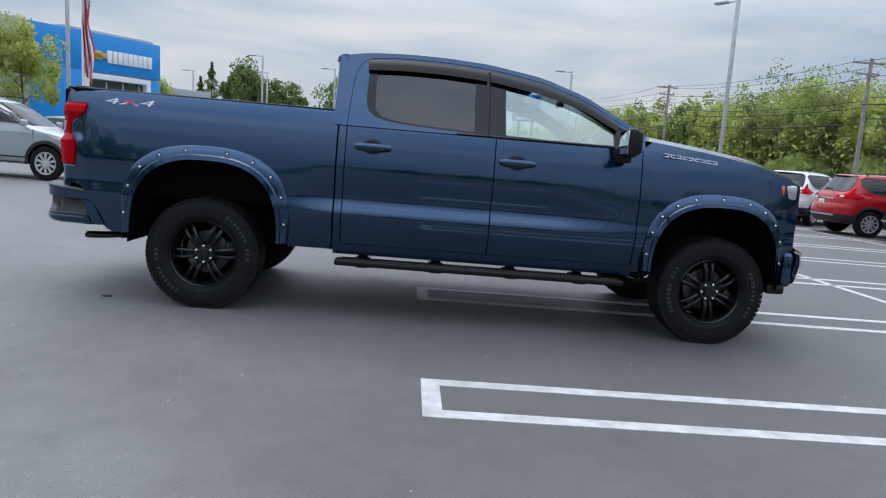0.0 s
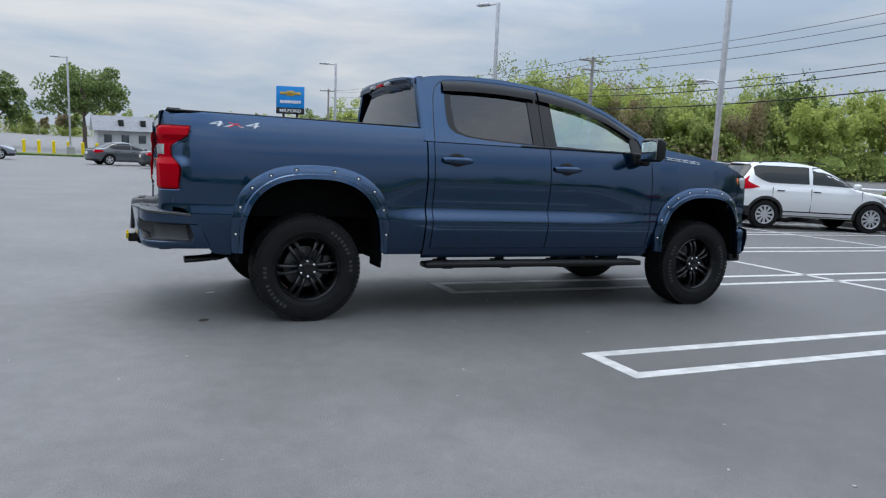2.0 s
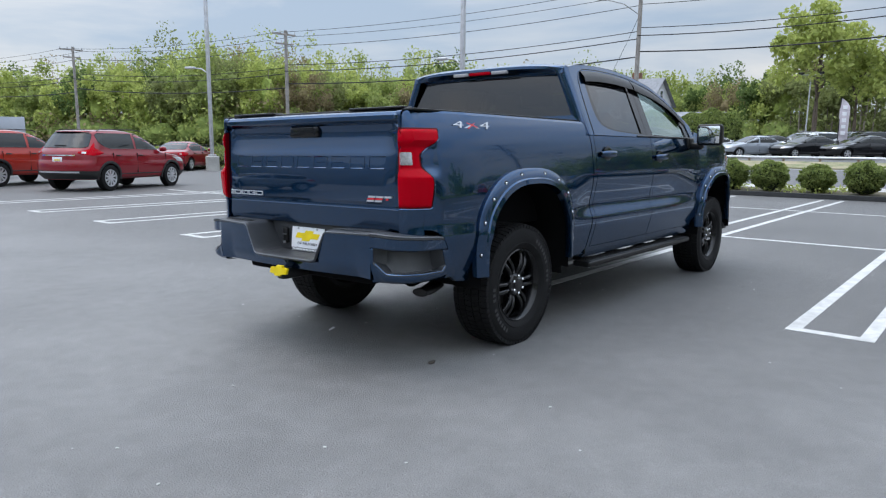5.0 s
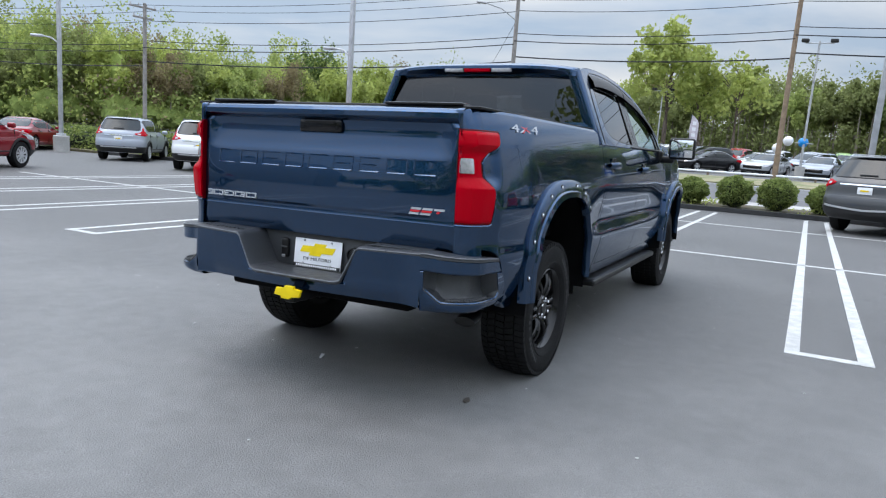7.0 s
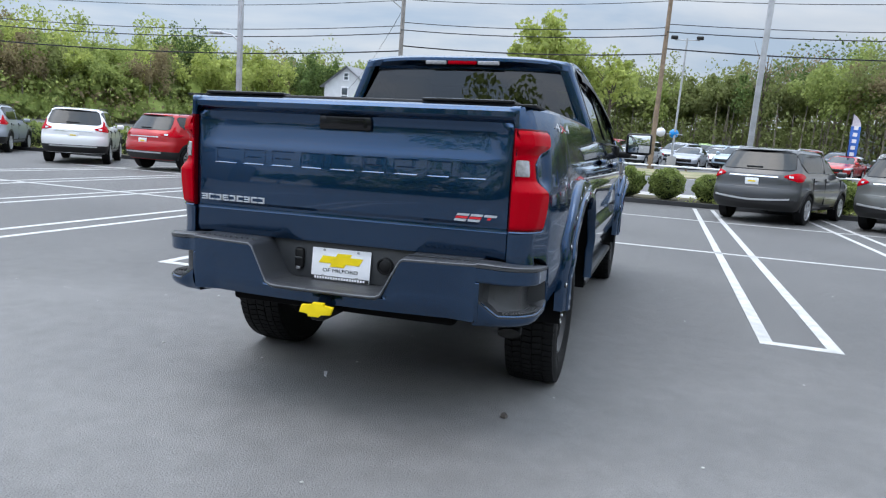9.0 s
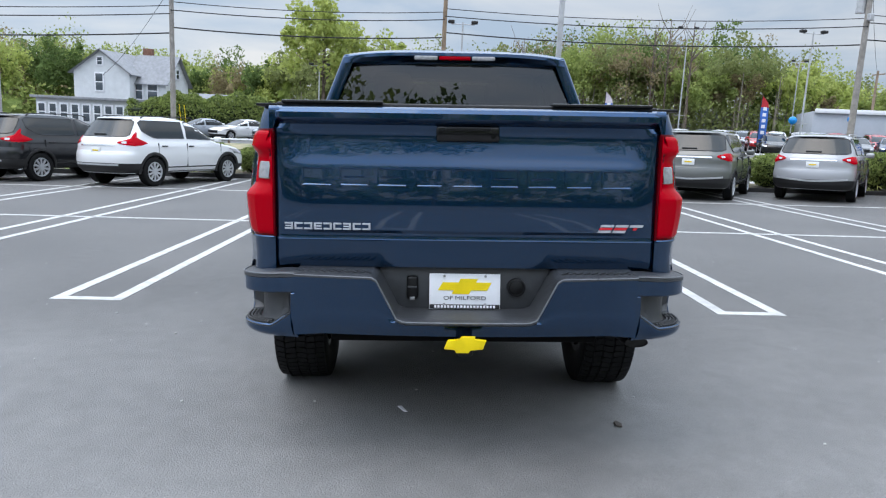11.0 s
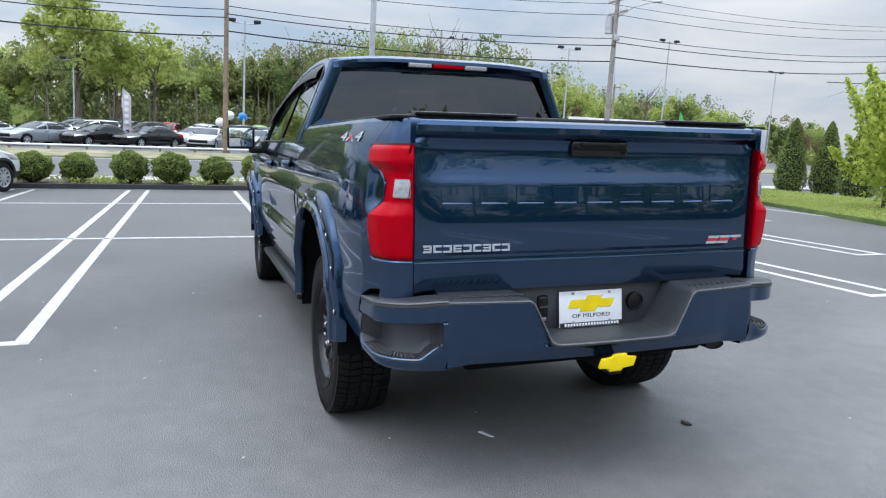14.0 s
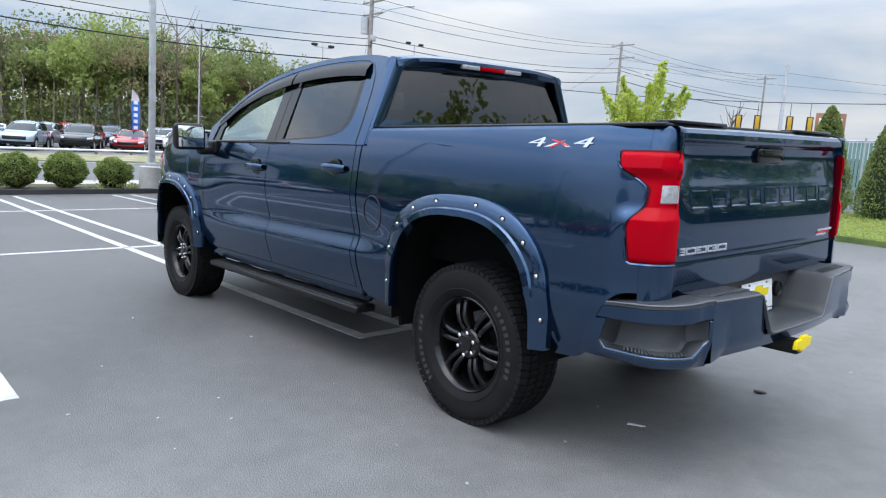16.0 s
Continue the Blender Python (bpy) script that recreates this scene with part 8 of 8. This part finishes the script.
# single trees
M_LEAF_LIME = leaf_material("lime_young_leaves", (0.56, 0.62, 0.13), (0.32, 0.40, 0.08))
M_LEAF_SHADE = leaf_material("shade_tree_leaves", (0.24, 0.32, 0.11), (0.09, 0.135, 0.05))
def shoot_tree(m, h, r, mat, label, shoots=34, per=230, leaf=0.075):
    """A young tree of steep shoots, each with leaves along it."""
    root = thing("young_tree", m, label, "tree")
    rr = random.Random(21)
    part("trunk", tube([(0, 0, -0.2), (0.02, 0.02, h * 0.3), (-0.03, 0.02, h * 0.75)], 0.06, 8, 0.015), M_BARK, root)
    cloud = []
    for k in range(shoots):
        a = 2.4 * k + rr.uniform(-0.3, 0.3)
        z0 = h * rr.uniform(0.08, 0.55)
        rad = r * rr.uniform(0.25, 1.0) * (1.0 - 0.35 * z0 / h)
        z1 = min(h * 1.02, z0 + h * rr.uniform(0.26, 0.48) * (1.25 - 0.5 * rad / r))
        pts = [Vector((0, 0, z0)), Vector((math.cos(a) * rad * 0.62, math.sin(a) * rad * 0.62, z0 + (z1 - z0) * 0.42)), Vector((math.cos(a) * rad, math.sin(a) * rad, z1))]
        part("shoot", tube(pts, 0.018, 5, 0.004), M_BARK, root)
        u = nrg.random(per) ** 0.8
        t = np.clip(u * 2, 0, 2)
        p = np.where(t[:, None] < 1, np.array(pts[0]) + (np.array(pts[1]) - np.array(pts[0])) * t[:, None], np.array(pts[1]) + (np.array(pts[2]) - np.array(pts[1])) * (t[:, None] - 1))
        cloud.append(p + nrg.normal(size=(per, 3)) * (0.20 * (1.15 - u))[:, None] * np.array((1, 1, 0.9)))
    leaf_mesh("crown", leaves(np.concatenate(cloud), leaf), mat, root)


shoot_tree(on_ground(10.6, -16.4), 4.6, 1.9, M_LEAF_LIME, "young tree with bright yellow-green spring leaves")
tree("young_tree", on_ground(-19.4, 52.5), 5.2, 2.2, M_LEAF_FRESH, "young bright green tree beside the showroom", 2600, 0.16, 0.09, 0.2)
tree("young_tree", on_ground(-20.1, 34.7), 6.3, 2.1, M_LEAF_FRESH, "green tree before the grey showroom wall", 5200, 0.12, 0.10, 0.05)
tree("shade_tree", on_ground(-6.0, 82.0), 9.4, 4.5, M_LEAF_SHADE, "broad round deep-green shade tree", 9000, 0.17, 0.3, 0.25, 40)
tree("shade_tree", on_ground(-18.9, 82.0), 9.9, 2.9, M_LEAF_SHADE, "broad round deep-green shade tree behind lamp posts", 8000, 0.17, 0.3, 0.2, 40)
tree("shade_tree", on_ground(-15.0, 84.0), 8.5, 2.9, M_LEAF_SHADE, "smaller deep-green shade tree", 6500, 0.17, 0.3, 0.15, 34)
tree("street_tree", on_ground(65.5, 10.6), 12.8, 3.7, M_LEAF_FRESH, "tall tree with fresh yellow-green leaves", 4200, 0.24, 0.28, 0.28, 44)
tree("street_tree", on_ground(66.0, 4.5), 9.6, 2.6, M_LEAF_FRESH, "slender young tree with thin spring leaves", 1400, 0.22, 0.2, 0.35, 26)
tree("street_tree", on_ground(67.5, 7.8), 9.0, 2.2, M_LEAF_FRESH, "slender tree with thin spring leaves", 1200, 0.22, 0.2, 0.35, 24)
for x, y, h in ((-26.8, 96.0, 10.5), (-23.6, 97.0, 9.4), (-28.9, 98.0, 8.6)):
    root = thing("conifer", on_ground(x, y), "dark pointed conifer tree", "tree", "conifers behind the showroom")
    part("trunk", cyl((0, 0, -0.2), (0, 0, h * 0.9), 0.2, 0.04, 8), M_BARK, root)
    zz = nrg.random(2600) ** 1.3
    aa = nrg.random(2600) * 2 * math.pi
    tier = 0.75 + 0.35 * np.sin(zz * 46)
    rad = (1 - zz) * 0.34 * h * tier * nrg.random(2600) ** 0.4
    p = np.stack([np.cos(aa) * rad, np.sin(aa) * rad, 0.08 * h + zz * h * 0.92], 1)
    leaf_mesh("needles", leaves(p, 0.22, 0.3), M_LEAF_DEEP, root)


def arborvitae(x, y, h, r):
    root = thing("arborvitae", on_ground(x, y), "dense narrow upright evergreen", "tree", "upright evergreens by the fence")
    n = 5200
    zz = nrg.random(n)
    aa = nrg.random(n) * 2 * math.pi
    prof = np.minimum(1.0, (1 - zz) ** 0.62 * 1.15) * (0.75 + 0.25 * np.minimum(1, zz / 0.12))
    rad = r * prof * (0.82 + 0.2 * nrg.random(n)) * (1 + 0.06 * np.sin(aa * 5 + zz * 9))
    p = np.stack([np.cos(aa) * rad, np.sin(aa) * rad, 0.08 + zz * h], 1)
    leaf_mesh("foliage", leaves(p, 0.045, 0.45), M_LEAF_HEDGE, root)
    # solid core coloured near black as the shade inside the foliage
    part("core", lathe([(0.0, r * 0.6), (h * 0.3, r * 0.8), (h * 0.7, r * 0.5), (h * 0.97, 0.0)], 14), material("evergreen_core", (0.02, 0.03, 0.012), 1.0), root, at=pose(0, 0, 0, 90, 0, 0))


for x, y, h, r in ((18.8, -21.4, 2.9, 0.62), (17.9, -22.3, 2.8, 0.60), (16.2, -22.0, 2.6, 0.7), (5.2, -17.0, 2.9, 0.72), (3.4, -16.3, 2.7, 0.72), (1.4, -15.6, 2.7, 0.7)):
    arborvitae(x, y, h, r)

# long clipped hedge before the house and low hedge by the left kerb
for nm, x0, x1, y0, y1, h, n, lab in (("hedge", 52.3, 55.6, 13.6, 24.2, 3.6, 16000, "tall dark green hedge before a white house"), ("hedge", 18.2, 19.8, 15.5, 44.0, 1.25, 12000, "low loose hedge along the car park")):
    p = np.stack([nrg.uniform(x0, x1, n), nrg.uniform(y0, y1, n), nrg.random(n)], 1)
    u = (p[:, 0] - x0) / (x1 - x0) * 2 - 1
    lump = 0.90 + 0.06 * np.sin(p[:, 1] * 1.3) - 0.05 * np.clip(p[:, 1] - 21, 0, 5) * (h > 2) + 0.04 * np.sin(p[:, 1] * 3.7)
    topz = h * lump * np.sqrt(np.clip(1 - u * u * 0.75, 0, 1))
    base = np.array([ground_z(a, b) for a, b, _ in p])
    p[:, 2] = base + topz * (1 - 0.5 * p[:, 2] ** 3) * np.where(nrg.random(n) < 0.55, 1.0, nrg.random(n))
    hedge = thing(nm, Matrix(), lab, "hedge")
    leaf_mesh("foliage", leaves(p, 0.12 if h > 2 else 0.085), M_LEAF_HEDGE, hedge)
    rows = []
    # near-black sheet under the leaves, painted as the hedge's inner shade
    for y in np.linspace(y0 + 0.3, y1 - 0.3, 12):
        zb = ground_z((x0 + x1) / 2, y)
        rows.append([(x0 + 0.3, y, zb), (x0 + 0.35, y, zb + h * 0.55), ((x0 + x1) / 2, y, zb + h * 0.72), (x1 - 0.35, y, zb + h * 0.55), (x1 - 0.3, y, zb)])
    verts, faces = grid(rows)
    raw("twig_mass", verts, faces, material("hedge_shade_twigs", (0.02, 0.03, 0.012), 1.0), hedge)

# woodland all along the far side
WOODS = ((-32, 210, 1.3), (-12, 210, 1.5), (0, 205, 1.6), (5, 195, 1.8), (9, 175, 2.0), (12, 155, 1.9), (15, 135, 2.4), (18.3, 118, 3.5), (22, 104, 4.9), (27, 98, 5.3), (31, 92, 6.7), (36, 88, 7.1), (42, 86, 6.0), (46, 88, 5.2), (50, 90, 5.8), (55, 94, 5.9), (60, 104, 5.4), (66, 116, 5.1), (72, 112, 4.6), (77, 98, 5.2), (82, 92, 6.0), (88, 90, 6.2), (94, 88, 6.4), (100, 86, 7.6), (106, 84, 8.4), (111, 86, 8.2), (116, 92, 6.8), (121, 108, 5.0), (127, 120, 5.0), (132, 125, 3.2), (138, 130, 2.6))
waz, wd, wel = (np.array(c, float) for c in zip(*WOODS))
groups = {"fresh": [], "green": [], "olive": [], "deep": [], "brown": [], "trunk": []}
cores = {"fresh": [], "green": [], "olive": [], "deep": [], "brown": []}
az = -31.0
while az < 138:
    for depth in (0.0, 9.0, 20.0) if az > 10 else (0.0, 14.0):
        a = az + nrg.uniform(-0.8, 0.8)
        d = float(np.interp(a, waz, wd)) + depth + nrg.uniform(-3, 3)
        el = float(np.interp(a, waz, wel))
        x, y = -2.5 + d * math.sin(radians(a)), -1.0 + d * math.cos(radians(a))
        if 52 < x < 72 and 18 < y < 38:
            continue
        g0 = ground_z(x, y)
        top = d * math.tan(radians(el)) + 1.4 - g0
        h = top * nrg.uniform(0.72, 1.06) * (0.85 if depth == 0 else 1.0)
        r = h * nrg.uniform(0.26, 0.40)
        tall_wood = 78 < a < 116
        mix = [0.05, 0.17, 0.48, 0.13, 0.17] if tall_wood else [0.34, 0.32, 0.08, 0.12, 0.14]
        key = nrg.choice(["fresh", "green", "olive", "deep", "brown"], p=mix)
        n = int(2350 if depth < 5 else 1200 if depth < 15 else 750)
        lift, tall = (0.66, 0.36) if tall_wood else (0.58, 0.43)
        p = crown_points(n, (x, y, g0 + h * lift), (r, r, h * tall), 22, 0.25)
        groups[key].append(leaves(p, 0.195 if key != "brown" else 0.15, 0.7))
        low = 260 if tall_wood else 300
        q = np.stack([x + nrg.normal(size=low) * r * 0.9, y + nrg.normal(size=low) * r * 0.9, g0 + nrg.random(low) * h * 0.5], 1)
        groups["olive" if tall_wood else nrg.choice(["green", "green", "fresh", "green", "fresh", "brown"])].append(leaves(q, 0.22, 0.65))
        for j in range(3 if tall_wood else 1):
            groups["trunk"].append((x + j * nrg.uniform(-1.6, 1.6), y + j * nrg.uniform(-1.6, 1.6), g0, h * (1 - 0.08 * j)))
        slim = 0.55 if key == "brown" else 1.0
        if not tall_wood:
            cores[key].append((x, y, g0 + h * (lift - 0.02), r * 0.32 * slim, h * 0.18 * slim))
        if not tall_wood or depth > 15:
            cores["olive" if tall_wood else "green"].append((x, y, g0 + h * 0.18, r * 0.6, h * 0.15))
    az += 1.15 if az > 10 else 1.0
for key, mat, lab in (("fresh", M_LEAF_FRESH, "fresh yellow-green crowns of the far woodland"), ("green", M_LEAF_GREEN, "mid-green crowns of the far woodland"), ("olive", M_LEAF_OLIVE, "thin olive-green crowns of the far woodland"), ("deep", M_LEAF_DEEP, "dark green crowns of the far woodland"), ("brown", M_LEAF_BROWN, "brownish budding crowns of the far woodland")):
    ob = leaf_mesh("woodland", np.concatenate(groups[key]), mat)
    tagged(ob, lab, "trees", kind="stuff")
# dense lumpy masses of twigs and leaves inside the crowns
bm = bmesh.new()
bmesh.ops.create_icosphere(bm, subdivisions=2, radius=1.0)
ball = np.array([v.co[:] for v in bm.verts])
ball_faces = np.array([[v.index for v in f.verts] for f in bm.faces])
bm.free()
for key, cols in (("fresh", ((0.33, 0.40, 0.11), (0.20, 0.26, 0.07))), ("green", ((0.26, 0.32, 0.095), (0.15, 0.20, 0.06))), ("olive", ((0.20, 0.24, 0.085), (0.12, 0.15, 0.055))), ("deep", ((0.13, 0.19, 0.06), (0.07, 0.11, 0.04))), ("brown", ((0.27, 0.22, 0.12), (0.16, 0.135, 0.08)))):
    mat = material("crown_mass_" + key, cols[0], 0.9, vary=0.5, scale=1.1, second=cols[1], bump=1.0, bump_scale=5.0, spec=0.1)
    vv, ff = [], []
    for x, y, z, r, hh in cores[key]:
        k = nrg.uniform(0, 6, 3)
        lump = 1 + 0.16 * np.sin(ball[:, 0] * 5 + k[0]) * np.sin(ball[:, 1] * 5 + k[1]) + 0.12 * np.sin(ball[:, 2] * 6 + ball[:, 0] * 4 + k[2]) + nrg.normal(size=len(ball)) * 0.09
        ff.append(ball_faces + len(vv) * len(ball))
        vv.append(ball * lump[:, None] * np.array((r, r, hh)) + np.array((x, y, z)))
    me = bpy.data.meshes.new("woodland_mass")
    me.from_pydata(np.concatenate(vv).tolist(), [], np.concatenate(ff).tolist())
    me.materials.append(mat)
    tagged(new("woodland_mass", me), "dense inner foliage of the far woodland crowns", "trees", kind="stuff")
verts, faces = [], []
for x, y, g0, h in groups["trunk"]:
    b = len(verts)
    lean = nrg.uniform(-0.4, 0.4, 2)
    for z, rr, k in ((g0 - 0.3, 0.13, 0), (g0 + h * 0.82, 0.04, 1)):
        for j in range(5):
            verts.append((x + lean[0] * k + rr * math.cos(j * 1.2566), y + lean[1] * k + rr * math.sin(j * 1.2566), z))
    faces += [(b + j, b + (j + 1) % 5, b + 5 + (j + 1) % 5, b + 5 + j) for j in range(5)]
trunks = raw("woodland_trunks", verts, faces, material("pale_woodland_bark", (0.26, 0.23, 0.18), 0.9, vary=0.4, scale=2))
tagged(trunks, "slim grey trunks of the far woodland", "trees", kind="stuff")
# bare twiggy trees above the wood
for a, d, h in ((106.5, 80, 12.6), (107.6, 81, 13.2), (109.3, 80, 12.8), (96.5, 84, 11.6), (124.5, 104, 9.5), (151, 60, 6.0)):
    x, y = -2.5 + d * math.sin(radians(a)), -1.0 + d * math.cos(radians(a))
    root = thing("bare_tree", on_ground(x, y), "bare grey tree with thin twigs", "tree", "bare trees above the wood")
    rr = random.Random(int(a * 10))
    part("trunk", tube([(0, 0, -0.2), (0.1, 0.1, h * 0.5), (-0.1, 0.2, h)], 0.17, 7, 0.03), M_BARK, root)
    for k in range(16):
        b = rr.uniform(0, 6.28)
        z = h * rr.uniform(0.45, 0.9)
        ln = h * rr.uniform(0.10, 0.24)
        part("branch", tube([(0, 0.1, z), (math.cos(b) * ln * 0.5, math.sin(b) * ln * 0.5, z + ln * 0.55), (math.cos(b) * ln * 0.8, math.sin(b) * ln * 0.8, z + ln * 1.2)], 0.05, 5, 0.012), M_BARK, root)
# unseen trees closing the place behind the camera, as they mirror in the paint and glass
for k in range(36):
    a = radians(168 + k * 4.1)
    d = 46 + 7 * math.sin(k * 1.7) + (14 if k % 3 == 0 else 0)
    # height factors by sector set how dark the reflections turn out
    h = (9.5 + 3.2 * math.sin(k * 2.3) + (2.5 if k % 4 == 0 else 0)) * (0.34 if k < 8 else 1.15 if k < 22 else 1.25 if k < 32 else 0.6)
    tree("boundary_tree", on_ground(-3 + d * math.sin(a), d * math.cos(a)), h, h * 0.36, (M_LEAF_GREEN, M_LEAF_DEEP)[k % 2], "unseen broad green tree that mirrors in the truck", 1300, 0.34, 0.25, 0.12, 24, 4, "boundary trees")
# unseen undergrowth below those trees, added to darken reflections near the horizon
n = 9000
a, u = np.radians(nrg.uniform(171, 300, n)), nrg.random(n)
d = 39.5 + 1.6 * np.sin(a * 23) + nrg.normal(size=n) * 0.7
p = np.stack([-3 + d * np.sin(a), d * np.cos(a), u], 1)
p[:, 2] = [ground_z(x, y) + (3.0 + 0.5 * math.sin(x * 0.9) + 0.4 * math.sin(y * 1.3)) * z for x, y, z in p]
thicket = thing("thicket", Matrix(), "unseen green thicket added to darken the reflections", "shrubs")
leaf_mesh("foliage", leaves(p, 0.26), M_LEAF_DEEP, thicket)
# near-black core, its inner shade put into the colour
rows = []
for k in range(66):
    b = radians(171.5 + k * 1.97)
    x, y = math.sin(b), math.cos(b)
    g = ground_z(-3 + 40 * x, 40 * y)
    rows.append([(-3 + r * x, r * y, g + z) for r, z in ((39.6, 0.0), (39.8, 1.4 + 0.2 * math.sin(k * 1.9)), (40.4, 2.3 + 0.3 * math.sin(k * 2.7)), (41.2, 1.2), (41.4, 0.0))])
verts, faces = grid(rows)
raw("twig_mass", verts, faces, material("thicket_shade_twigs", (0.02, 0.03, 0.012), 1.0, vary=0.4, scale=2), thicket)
# stones and leaf litter on the asphalt
chip = None
M_CHIP = material("pale_stone_chip", (0.45, 0.45, 0.43), 0.9, vary=0.3, scale=30)
rs = random.Random(11)
for k in range(120):
    x, y = rs.uniform(-3.8, 5.5), rs.uniform(-5.6, 4.6)
    m = on_lot(x, y, rs.uniform(0, 360), 0.003) @ Matrix.Diagonal((rs.uniform(0.5, 1.5),) * 3 + (1,))
    if chip is None:
        bm = bmesh.new()
        bmesh.ops.create_icosphere(bm, subdivisions=1, radius=0.006)
        for v in bm.verts:
            v.co.z *= 0.6
            v.co.x *= 1.3
        chip = tagged(part("stone_chip", bm, M_CHIP, at=m), "tiny pale stone chip lying on the asphalt", "stone", "stone chips on the asphalt")
    else:
        o = copy_thing(chip, m)
M_LITTER = material("dry_leaf", (0.07, 0.06, 0.05), 0.8, vary=0.4, scale=60)
dark = tagged(part("leaf_litter", prism([(0, 0), (0.02, 0.02), (0.06, 0.008), (0.07, -0.012), (0.03, -0.018)], 0.002, 0.012, "xy", 0.002), M_LITTER, at=on_lot(-0.76, -0.80, 20)), "small dark crumpled leaf on the asphalt", "leaf")
tagged(part("paper_scrap", prism([(0, 0), (0.02, 0.012), (0.09, 0.008), (0.085, -0.012)], 0.002, 0.006, "xy"), M_WHITE, at=on_lot(-0.62, 0.24, 30)), "small pale scrap lying on the asphalt", "scrap")
